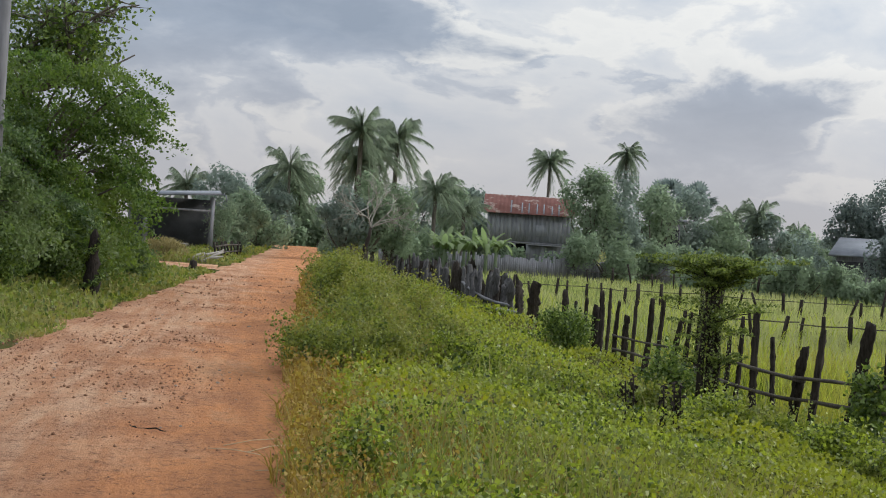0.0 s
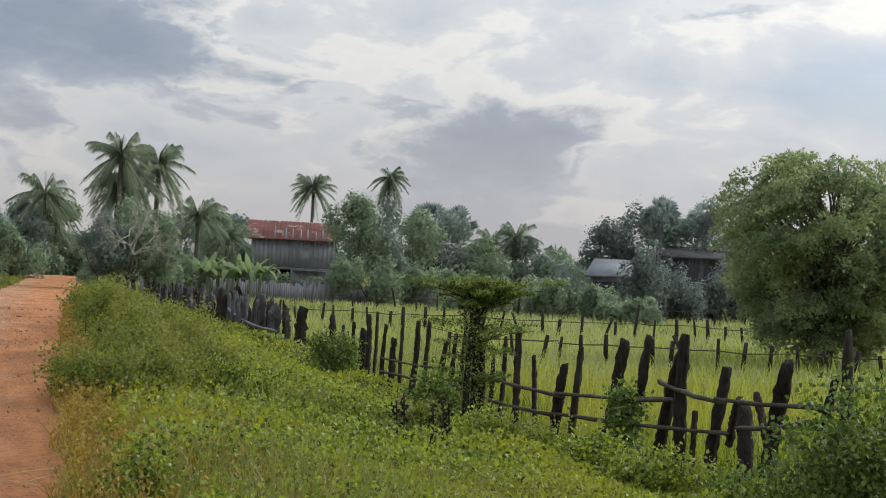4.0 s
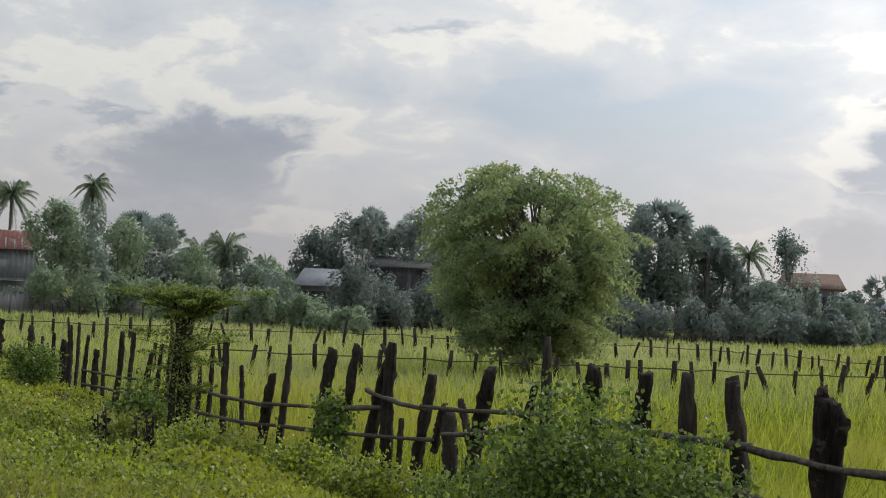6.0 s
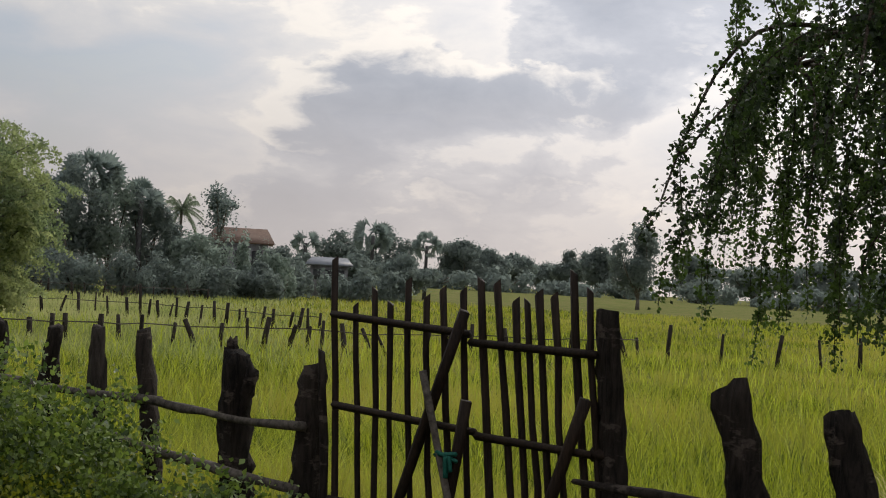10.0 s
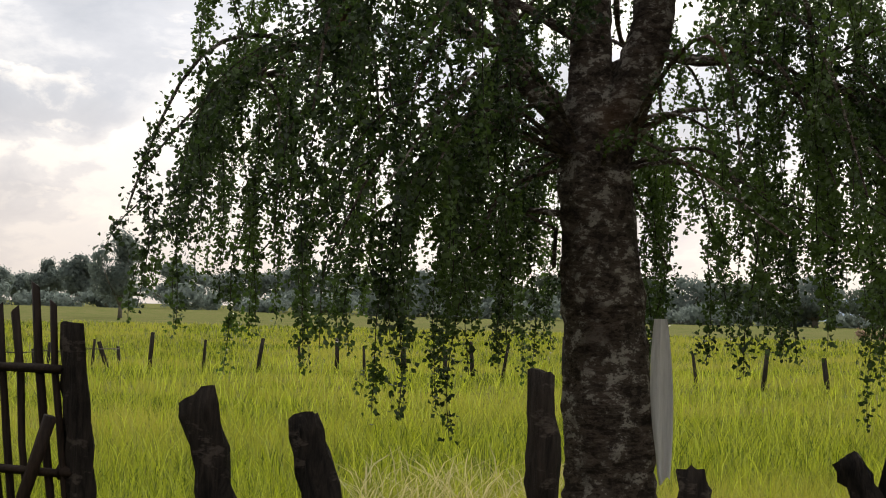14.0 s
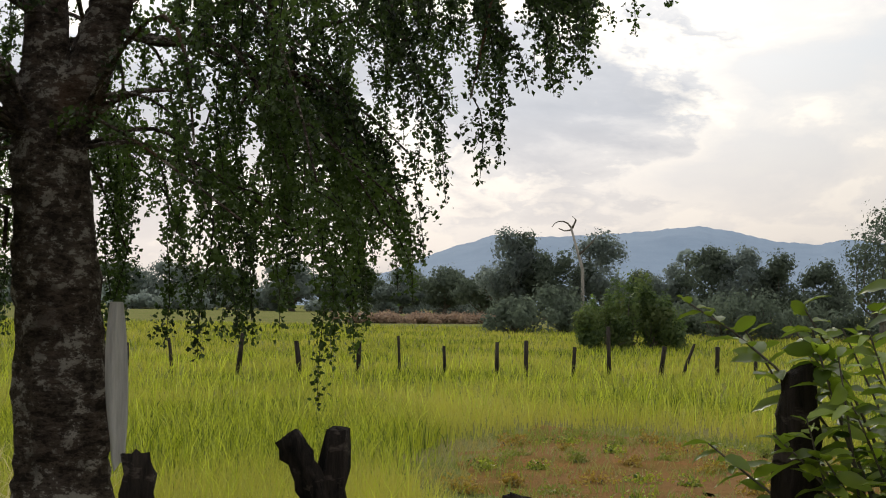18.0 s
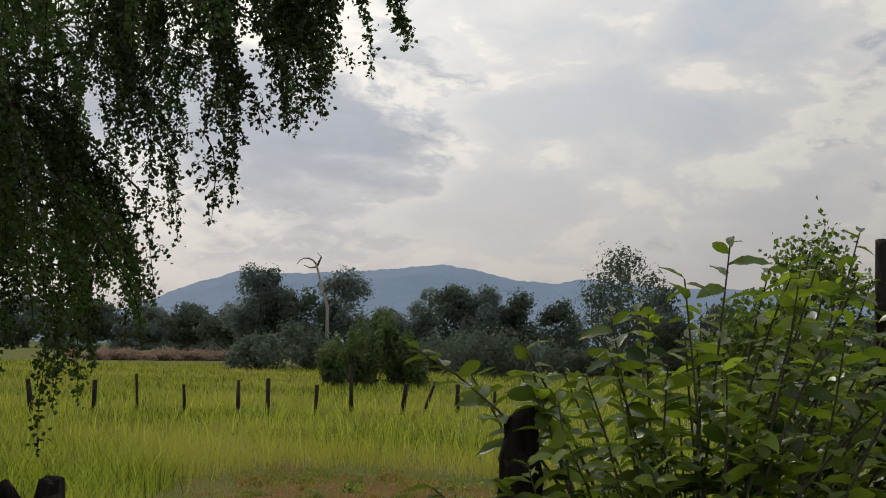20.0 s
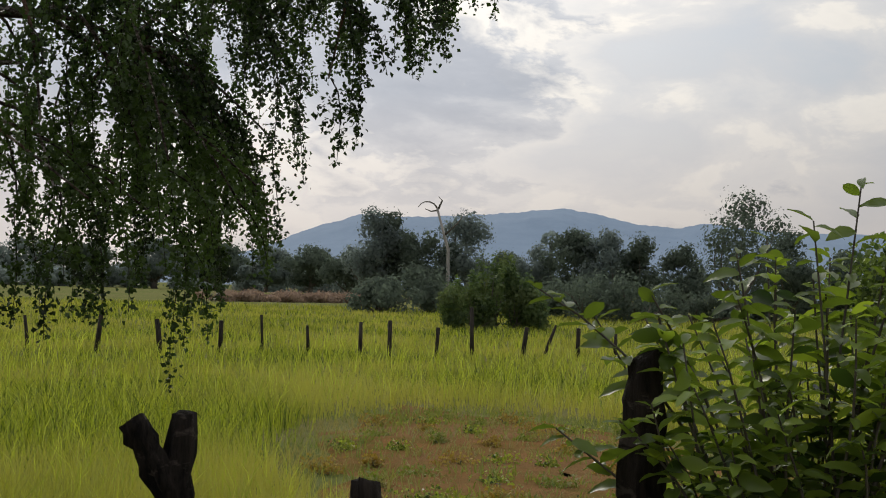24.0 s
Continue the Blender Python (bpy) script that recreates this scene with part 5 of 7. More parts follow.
for k, (az, d, w, h, n) in enumerate(((35.6, 7.3, 1.9, 1.3, 16000), (33.0, 7.9, 1.0, 0.75, 5000), (40.0, 6.9, 1.0, 0.85, 6000), (44.6, 6.3, 0.8, 0.75, 4000), (30.2, 9.3, 1.0, 0.7, 4000))):
    p = at(az, d)
    shrub("fence_bush", (p.x, p.y, float(ground_z(p.x, p.y))), w, h, M_BUSH, int(n * 1.25), 0.034, "leafy green bush grown up against the fence", 90 + k, group="bushes at the fence")
for k, (az, d, w, h, n) in enumerate(((13.6, 28.5, 1.6, 1.0, 5000), (25.0, 15.6, 0.7, 1.1, 2500), (17.6, 20.5, 1.4, 0.9, 4000))):
    p = at(az, d)
    shrub("fence_bush", (p.x, p.y, float(ground_z(p.x, p.y))), w, h, M_BUSH, n, 0.06, "grey-green bush grown into the fence", 96 + k, group="bushes at the fence")


# ---- the drooping tree by the fence ----
TRUNK = at(80.35, 6.9)


# how far the crown reaches on its two sides, by height, fitted to the camera's view
REACH_Z = [0.9, 1.1, 1.3, 1.5, 1.7, 1.9, 2.1, 2.4, 2.7, 3.0, 3.4, 4.0, 5.0]
REACH_W = [2.3, 2.4, 2.5, 2.62, 2.76, 2.8, 2.74, 2.58, 2.42, 2.3, 2.2, 2.1, 1.0]
REACH_E = [1.15, 1.3, 1.48, 1.64, 1.8, 1.96, 2.1, 2.34, 2.64, 2.95, 3.2, 2.95, 1.2]


def drooping_tree():
    """A leaning stem that forks low; boughs arch out, branches droop from them, and leafy strands hang from those."""
    rng = np.random.default_rng(77)
    x, y = TRUNK.x, TRUNK.y
    z0 = float(ground_z(x, y))
    foot = np.array((x, y, z0))
    across = np.array((TRUNK.y, -TRUNK.x, 0)) / 6.9
    ahead = np.array((TRUNK.x, TRUNK.y, 0)) / 6.9
    t = thing("drooping_tree", tuple(foot), "dark-barked tree with long drooping leafy strands", "tree")

    def spot(side, z, deep=0.0):
        return np.array((x, y, 0)) + across * side + ahead * deep + [0, 0, z]

    def stem(name, points, girth, label="", sides=20, rough=0.09, seed=4):
        pts = np.array(points)
        n = 8 * len(pts)
        u, w = np.linspace(0, 1, len(pts)), np.linspace(0, 1, n)
        way = np.stack([np.interp(w, u, pts[:, i]) for i in range(3)], 1)
        for _ in range(4):
            way[1:-1] = (way[:-2] + 2 * way[1:-1] + way[2:]) / 4
        lumps = 1 + 0.025 * np.sin(w * 5 * n / 8) + 0.015 * np.sin(w * 13 * n / 8 + 1)
        part(name, tube(way, np.interp(w, u, girth) * lumps, sides, rough, seed), M_BARK, t, label, True)
        return way

    stem("trunk", [spot(0.02, z0 - 0.2), spot(0.0, 0.35), spot(-0.01, 0.75), spot(-0.045, 1.375), spot(-0.085, 1.9), spot(-0.12, 2.25), spot(-0.135, 2.55)],
         [0.28, 0.24, 0.214, 0.196, 0.178, 0.16, 0.12], "bark blotched with pale lichen")
    left = stem("bough", [spot(-0.15, 2.2), spot(-0.135, 2.5), spot(-0.145, 2.8), spot(-0.15, 3.2), spot(-0.3, 4.0)], [0.12, 0.115, 0.1, 0.09, 0.05], "", 14, 0.1, 5)
    right = stem("bough", [spot(-0.07, 2.15), spot(-0.01, 2.4), spot(0.075, 2.62), spot(0.15, 2.87), spot(0.18, 3.2), spot(0.5, 4.0)], [0.11, 0.115, 0.108, 0.1, 0.09, 0.05], "", 14, 0.1, 6)
    limb = stem("bough", [spot(-0.2, 2.32), spot(-0.32, 2.5), spot(-0.43, 2.6), spot(-0.51, 2.74), spot(-0.56, 2.92), spot(-0.58, 3.3), spot(-0.9, 3.9)], [0.08, 0.075, 0.07, 0.066, 0.06, 0.05, 0.03], "", 12, 0.12, 7)

    arms, twigs, pts = [], [], []

    def inside(p, slack):
        """Where a strand lies within the crown and clear of the trunk in the camera's view."""
        o = p[:, :2] - foot[:2]
        r = np.hypot(o[:, 0], o[:, 1]) + 1e-6
        c = (1 + (o @ across[:2]) / r) / 2
        c = c * c * (3 - 2 * c)
        lim = np.interp(p[:, 2], REACH_Z, REACH_W) * (1 - c) + np.interp(p[:, 2], REACH_Z, REACH_E) * c
        lim = lim * (1 - 0.22 * np.clip(-(o @ ahead[:2]) / r, 0, 1))
        near = (o @ ahead[:2] < 0.1) & (abs(o @ across[:2]) < 0.42) & (p[:, 2] < 2.72)
        return (r < lim * slack) & ~near

    def clothe(p, per, fat):
        """Leaves along a twig, in small bunches."""
        seg = np.linalg.norm(np.diff(p, axis=0), axis=1)
        ln = np.r_[0, np.cumsum(seg)]
        m = max(2, int(ln[-1] * per / 4))
        w = (np.arange(m) + rng.random(m)) / m * ln[-1]
        w = np.repeat(w, 4) + rng.normal(size=4 * m) * 0.006
        pts.append(np.stack([np.interp(w, ln, p[:, i]) for i in range(3)], 1) + rng.normal(size=(4 * m, 3)) * fat)

    def strand(head, out, ln, floor, slack):
        q = np.linspace(0, 1, max(5, int(ln / 0.07)))
        ph = rng.uniform(0, 6.28, 2)
        bow = 1 - (1 - q) ** rng.uniform(1.6, 2.6)
        p = np.stack([head[0] + out[0] * ln * bow + 0.018 * np.sin(q * 9 * ln + ph[0]), head[1] + out[1] * ln * bow + 0.018 * np.sin(q * 8 * ln + ph[1]), head[2] - ln * 0.96 * q ** 1.35], 1)
        ok = inside(p, slack) & (p[:, 2] > floor)
        k = len(ok) if ok.all() else int(np.argmin(ok))
        if k < 4:
            return
        p = p[:k]
        twigs.append(tube(p, 0.0042 * (1.15 - 0.75 * np.linspace(0, 1, k)), 3, 0, 1, cap=False))
        clothe(p[1:], 250, 0.017)
        for e in range(int(k * 0.07 / 0.075)):
            w = rng.uniform(0.05, 0.9)
            c = p[int(w * (k - 1))]
            a, sl = rng.uniform(0, 6.28), rng.uniform(0.05, 0.17) * (1.3 - 0.6 * w)
            s = np.linspace(0, 1, 4)[:, None]
            tip = np.array((math.cos(a) * 0.7, math.sin(a) * 0.7, 0.0)) * sl
            shoot = c + tip * s + np.array([0, 0, -sl * 0.75]) * s ** 1.6
            clothe(shoot, 190, 0.012)

    # the boughs, kept well inside the crown
    frame_pts = [left, right, limb]
    for k in range(20):
        a = k * 2.39996 + rng.normal() * 0.2
        out = np.array((math.cos(a), math.sin(a), 0.0))
        if out @ ahead < -0.75:
            continue
        src = (left, right, limb)[k % 3 if k % 3 != 2 or out @ across < 0.2 else 1]
        root = src[int(len(src) * rng.uniform(0.45, 0.98))]
        end = np.array((x, y, 0)) + out * rng.uniform(1.0, 1.9) + [0, 0, rng.uniform(2.5, 3.9)]
        s = np.linspace(0, 1, 14)[:, None]
        arc = root * (1 - s) + end * s + np.array([0, 0, rng.uniform(0.1, 0.45)]) * np.sin(np.pi * s) + rng.normal(size=3) * 0.14 * np.sin(2 * np.pi * s)
        ok = inside(arc, 0.9)
        n = 14 if ok.all() else max(4, int(np.argmin(ok)))
        arms.append(tube(arc[:n], 0.032 * (1 - 0.7 * s[:n, 0]), 6, 0.12, k, cap=False))
        frame_pts.append(arc[2:n])
    skeleton_pts = np.concatenate(frame_pts)

    def spray(head, slack, count):
        """A branch that leaves the nearest bough and droops over, with strands from its outer part."""
        gap = np.linalg.norm((skeleton_pts - head) * [1, 1, 1.4], axis=1) + 0.6 * np.maximum(0, head[2] - skeleton_pts[:, 2])
        root = skeleton_pts[np.argmin(gap)]
        q = np.linspace(0, 1, 10)[:, None]
        ln = np.linalg.norm(head - root)
        p = root * (1 - q) + head * q + np.array([0, 0, 0.22 * ln]) * np.sin(np.pi * q) + rng.normal(size=3) * 0.08 * ln * np.sin(np.pi * q)
        arms.append(tube(p, 0.012 * (1.15 - 0.75 * q[:, 0]), 5, 0.1, len(arms), cap=False))
        clothe(p[2:], 190, 0.024)
        out = (head - np.array((x, y, 0))) * [1, 1, 0]
        out = out[:2] / (np.linalg.norm(out) + 0.3)
        for j in range(count):
            h = p[9 - (j * 2) % 7] + rng.normal(size=3) * 0.02
            d = math.hypot(h[0], h[1])
            rim = 1.5 - d * math.tan(radians(2.7)) + abs(rng.normal()) * 0.18
            if rng.random() < 0.22:
                rim = 1.5 - d * math.tan(radians(rng.uniform(3.0, 5.2)))
            reach = rng.uniform(0.35, 1.0) if rng.random() < (0.5 if h[2] < 2.9 else 0.75) else rng.uniform(1.0, 1.7)
            sway = out * rng.uniform(0.05, 0.6) + rng.normal(size=2) * 0.2
            strand(h, sway * min(1.0, 0.8 / reach), min(reach, max(0.2, (h[2] - rim) / 0.96)), rim - 0.02, slack)

    n = 150
    for k in range(n):
        a = 2 * math.pi * ((k * 0.8191725) % 1.0)
        z = float(np.interp((k * 0.6710436 + 0.3) % 1.0, [0, 0.52, 0.72, 1], [1.75, 2.35, 3.0, 4.0]))
        deep = (k * 0.5497005 + 0.6) % 1.0
        c = (1 + math.cos(a)) / 2
        c = c * c * (3 - 2 * c)
        lim = np.interp(z - 0.15, REACH_Z, REACH_W) * (1 - c) + np.interp(z - 0.15, REACH_Z, REACH_E) * c
        lim *= 1 - 0.22 * max(0.0, -math.sin(a))
        r = lim * (0.8 + 0.2 * rng.random() if deep > 0.62 else math.sqrt(0.03 + 1.1 * deep))
        head = np.array((x, y, z)) + across * math.cos(a) * r + ahead * math.sin(a) * r
        side = math.cos(a) * r
        thin = (0.7 < side < 1.8 and z < 3.1 and k % 5 < 2) or (side < -1.7 and z < 3.0 and k % 4 == 0) or (side < -2.15 and k % 3)
        if thin or not inside(head[None], 1.0)[0]:
            continue
        spray(head, rng.uniform(0.93, 1.05), 4 if r > 0.75 * lim else 3)
    # the fuller upper boughs on the side away from the gate
    for k in range(23):
        a, z = -0.8 + 1.7 * ((k * 0.618034) % 1.0), 3.15 + 0.8 * ((k * 0.754878) % 1.0)
        r = np.interp(z, REACH_Z, REACH_E) * (0.28 + 0.6 * ((k * 0.569840) % 1.0))
        spray(np.array((x, y, z)) + across * math.cos(a) * r + ahead * math.sin(a) * r, 1.0, 4)
    part("branchwork", joined(arms), M_BARK, t)
    part("twigwork", joined(twigs), M_POST, t, kind="stuff")
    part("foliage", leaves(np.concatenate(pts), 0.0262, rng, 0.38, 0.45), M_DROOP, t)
    # a snapped stub and a bare twig on the trunk
    part("stub", tube([spot(-0.2, 1.97), spot(-0.42, 1.99), spot(-0.44, 1.97), spot(-0.29, 1.9), spot(-0.3, 1.72)], [0.022, 0.015, 0.014, 0.013, 0.012], 6, 0.3, 9), M_BARK, t)
    part("stub", tube([spot(0.03, 2.3), spot(0.16, 2.42), spot(0.3, 2.48), spot(0.45, 2.49)], [0.022, 0.018, 0.014, 0.008], 6, 0.3, 8), M_BARK, t)


drooping_tree()


def sack():
    """A length of pale sacking that hangs at the trunk's side."""
    c = at(82.2, 6.72)
    n, m = 14, 8
    s, u = np.linspace(0, 1, n), np.linspace(0, 1, m)
    wide = 0.03 + 0.075 * np.sin(np.pi * np.clip(s * 0.85 + 0.1, 0, 1)) ** 0.8
    across = np.array((math.cos(radians(82.2)), -math.sin(radians(82.2))))
    ahead = np.array((math.sin(radians(82.2)), math.cos(radians(82.2))))
    v = []
    for i, q in enumerate(s):
        z = rise(6.72, -0.15) + (rise(6.72, -6.3) - rise(6.72, -0.15)) * q
        for j, w in enumerate(u):
            o = (w - 0.6) * wide[i] + 0.03 * q
            dd = 0.02 * math.sin(w * 9 + q * 3)
            v.append((c.x + across[0] * o + ahead[0] * dd, c.y + across[1] * o + ahead[1] * dd, z - 0.06 * abs(w - 0.75) * (q > 0.9)))
    v = np.array(v)
    back = v + np.array([*ahead, 0]) * 0.012
    f = [(i * m + j, i * m + j + 1, (i + 1) * m + j + 1, (i + 1) * m + j) for i in range(n - 1) for j in range(m - 1)]
    k = n * m
    g = [tuple(a + k for a in reversed(q)) for q in f]
    rim = [(i * m, (i + 1) * m, (i + 1) * m + k, i * m + k) for i in range(n - 1)] + [(i * m + m - 1 + k, (i + 1) * m + m - 1 + k, (i + 1) * m + m - 1, i * m + m - 1) for i in range(n - 1)]
    solo("hanging_sack", (np.vstack([v, back]), np.array(f + g + rim)), M_CLOTH, "limp pale sackcloth hung beside the trunk", "cloth", smooth=True)


sack()


# ---- the large-leaved bush over the fence's end ----
def big_leaf(seed):
    """A pointed leaf, folded along its rib and bowed."""
    rng = np.random.default_rng(seed)
    s = np.linspace(0, 1, 7)
    w = np.sin(np.pi * s ** 0.92) ** 0.6 * 0.215
    droop = -0.28 * s ** 2 * rng.uniform(0.4, 1.4)
    wave = 0.025 * np.sin(s * 14 + seed)
    v = np.concatenate([np.stack([0 * s, s, droop], 1), np.stack([-w, s, droop + w * 0.35 + wave], 1), np.stack([w, s, droop + w * 0.35 - wave], 1)])
    f = [(7 + i, i, i + 1, 8 + i) for i in range(6)] + [(i, 14 + i, 15 + i, i + 1) for i in range(6)]
    return v, np.array(f)


def guava_bush():
    rng = np.random.default_rng(55)
    base = at(115.5, 5.1)
    z0 = float(ground_z(base.x, base.y))
    t = thing("large_leaved_bush", (base.x, base.y, z0), "bush with large glossy oval green leaves by the fence", "bush")
    shapes = [mesh_of("leaf", *big_leaf(k), M_GUAVA, True) for k in range(5)]
    dry = mesh_of("leaf", *big_leaf(9), M_DRYLEAF, True)
    # where the shoots end: heading, distance, elevation
    tips = [(104.4, 3.9, 0.0), (105.6, 3.9, -5.0), (106.8, 4.1, -0.8), (107.6, 3.7, -4.6), (109, 3.9, 0.2), (110.6, 4.1, -0.9), (112, 3.8, 1.9), (113.2, 4.2, 2.4),
            (115.0, 3.9, 3.4), (116.6, 4.0, 4.7), (118.4, 4.2, 3.4), (119.8, 3.9, 4.2), (121.2, 4.1, 5.2), (122.8, 3.8, 1.0), (124.6, 4.0, -0.2), (126.5, 4.1, 2.0)]
    for k in range(100):
        az = rng.uniform(108.5, 129)
        tips.append((az, rng.uniform(3.6, 4.6), np.interp(az, [106, 109, 112, 117, 122, 129], [-3.5, -0.6, 0.8, 3.2, 3.6, 1.5]) - rng.random() ** 1.3 * 8.5))
    stems, spots = [], []
    foot = np.array((base.x, base.y, z0))
    for k, (az, d, el) in enumerate(tips):
        d *= 1.22
        tip = np.array(at(az, d, rise(d, el)))
        s = np.linspace(0, 1, 9)[:, None]
        start = foot + rng.normal(size=3) * [0.12, 0.12, 0.0]
        p = start * (1 - s) + tip * s
        p[:, 2] += 0.25 * np.sin(np.pi * s[:, 0]) * np.linalg.norm((tip - start)[:2])
        p += np.sin(s * 5 + k) * rng.normal(size=3) * 0.03 * s
        stems.append(tube(p, 0.009 * (1.1 - 0.8 * s[:, 0]), 5 + 1, 0.1, k, cap=False))
        for j in range(24):
            u = 1 - (j / 24) ** 1.25 * 0.62
            q = np.array([np.interp(u, s[:, 0], p[:, i]) for i in range(3)])
            spots.append((q, (tip - start) / np.linalg.norm(tip - start), j, k))
    part("stemwork", joined(stems), M_TRUNK, t)
    rest = []
    order = sorted(range(len(spots)), key=lambda i: (spots[i][3] >= 16, spots[i][2]))
    for n, i in enumerate(order):
        q, way, j, k = spots[i]
        a = j * 2.4 + k + rng.normal() * 0.3
        side = Vector((math.cos(a), math.sin(a), rng.uniform(-0.8, 0.35))) + Vector(way) * 0.5
        size = rng.uniform(0.07, 0.135) * (0.7 if j < 3 else 1.0)
        m = Matrix.Translation(Vector(q) - foot_v(foot)) @ side.to_track_quat("Y", "Z").to_matrix().to_4x4() @ Matrix.Rotation(rng.normal() * 0.5, 4, "Y") @ Matrix.Scale(size, 4)
        if n < 290:
            ob = new("leaf", dry if n == 207 else shapes[n % 5])
            ob.parent = t
            ob.matrix_basis = m
        else:
            v, f = big_leaf(n % 7)
            mm = np.array(m)
            rest.append((v @ mm[:3, :3].T + mm[:3, 3] + foot, f))
    part("leaves", joined(rest), M_GUAVA, t, kind="stuff", smooth=True)


def foot_v(a):
    return Vector((float(a[0]), float(a[1]), float(a[2])))


guava_bush()
p = at(122.15, 5.6)
solo("tall_stake", tube([(p.x, p.y, -0.3), (p.x, p.y, 0.8), (p.x - 0.01, p.y, 1.5), (p.x - 0.01, p.y, rise(5.6, 4.6))], [0.038, 0.034, 0.032, 0.029], 8, 0.15, 5), M_BACKLIT, "tall dark stake behind the large-leaved bush", "stake")
broad_tree("garden_tree", field(119.3, 12.5), rise(12.5, 5.5), 1.9, M_BUSH, 9000, 0.055, "small garden tree with fine leaves", 71, 0.3, 8, 0.05)

# ---- the village and the far trees ----


def stilt_house():
    """Plank house on stilts with a rusted sheet roof. Made with x across and y away, then turned."""
    d, az = 104.0, 11.85
    c = at(az, d, -0.62)
    h = thing("stilt_house", tuple(c), "grey plank house on stilts with a rusted iron roof", "house")
    w, deep = 3.05, 3.4
    floor, eave, ridge = 1.65 + 0.62, rise(d, 1.27) + 0.62, rise(d, 1.97) + 0.62

    def put(name, geo, mat, label="", parent=h):
        return part(name, turned(geo, az, c), mat, parent, label)

    for x in np.linspace(-w + 0.15, w - 0.15, 4):
        for y in (0.1, deep - 0.1):
            put("stilt", box((x - 0.09, y - 0.09, 0), (x + 0.09, y + 0.09, floor)), M_GREYWOOD)
    put("floor_beam", box((-w, 0, floor - 0.14), (w, deep, floor)), M_GREYWOOD)
    put("wall", box((-w, 0.03, floor), (w, 0.12, eave)), M_PLANK, "weathered grey plank front wall")
    put("wall", box((-w, deep - 0.12, floor), (w, deep, eave)), M_GREYWOOD)
    for x in (-w, w - 0.09):
        put("wall", box((x, 0.12, floor), (x + 0.09, deep - 0.12, eave)), M_GREYWOOD)
    rng = np.random.default_rng(4)
    for x in np.linspace(-w, w - 0.3, 20):
        put("plank", box((x + 0.01, -0.012 * rng.random() - 0.01, floor + 0.02 * rng.random()), (x + 0.29, 0.03, eave - 0.02)), M_PLANK)
    put("shutter", box((0.55, -0.05, floor + 0.5), (1.3, 0.0, floor + 1.3)), M_PLANK, "closed wooden shutter")
    # corrugated sheets, front and back slope
    for side in (0, 1):
        xs = np.linspace(-w - 0.35, w + 0.35, 90)
        wave = 0.016 * np.sin(np.arange(90) * np.pi / 2)
        y0, y1 = (-0.55, deep / 2) if side == 0 else (deep + 0.55, deep / 2)
        v = np.concatenate([np.stack([xs, 0 * xs + y, 0 * xs + z + wave], 1) for y, z in ((y0, eave - 0.12), (y1, ridge), (y0, eave - 0.15), (y1, ridge - 0.03))])
        f = [(i, i + 1, 90 + i + 1, 90 + i) for i in range(89)] + [(180 + i, 270 + i, 271 + i, 181 + i) for i in range(89)] + [(i, 180 + i, 181 + i, i + 1) for i in range(89)]
        put("roof", (v, np.array(f)), M_RUST, "corrugated iron roof red with rust")
    for x, y1 in ((-1.4, 0.75), (-0.6, 0.62), (-0.1, 0.62), (0.5, 0.6), (1.0, 0.6), (1.6, 0.5), (2.1, 0.62)):
        k = (ridge - eave + 0.12) / (deep / 2 + 0.55)
        a, b = -0.5, -0.5 + y1 * 2
        v = np.array([(x, a, eave - 0.12 + (a + 0.55) * k + 0.05), (x + 0.09, a, eave - 0.12 + (a + 0.55) * k + 0.05), (x + 0.09, b, eave - 0.12 + (b + 0.55) * k + 0.05), (x, b, eave - 0.12 + (b + 0.55) * k + 0.05)])
        v = np.concatenate([v, v - [0, 0, 0.03]])
        put("roof_strip", (v, np.array([(0, 1, 2, 3), (4, 7, 6, 5), (0, 4, 5, 1), (2, 6, 7, 3)])), M_ZINC, "pale patched strip")
    for x in (-w - 0.02, w - 0.05):
        v = np.array([(x, 0, eave), (x, deep, eave), (x, deep / 2, ridge - 0.08), (x, deep / 2, eave), (x + 0.07, 0, eave), (x + 0.07, deep, eave), (x + 0.07, deep / 2, ridge - 0.08), (x + 0.07, deep / 2, eave)])
        put("gable", (v, np.array([(0, 3, 1, 2), (4, 6, 5, 7), (0, 2, 6, 4), (1, 5, 6, 2)])), M_GREYWOOD)
    put("store", box((0.0, -0.9, 0), (1.05, 0.9, 0.95)), M_PLASTER, "low whitewashed block under the house")
    # an added dark box gives the shade under the house
    put("underfloor", box((-w + 0.2, 1.3, 0), (w - 0.2, 3.0, floor - 0.15)), M_SHADE, "dark box for the shade beneath the floor")
    put("lower_wall", box((1.06, -0.02, 0), (w, 0.1, floor - 0.15)), M_PLANK, "boarded wall beneath the floor")
    put("lower_wall", box((-0.1, -0.02, 1.0), (1.06, 0.1, floor - 0.15)), M_PLANK)
    put("window", box((1.95, -0.06, 1.05), (2.45, -0.025, 1.4)), M_SHADE, "dark panel for a small shaded opening")
    put("lean_to", box((0.05, -0.5, floor - 0.2), (2.6, -0.03, floor - 0.14)), M_PLANK, "narrow board eave")


stilt_house()


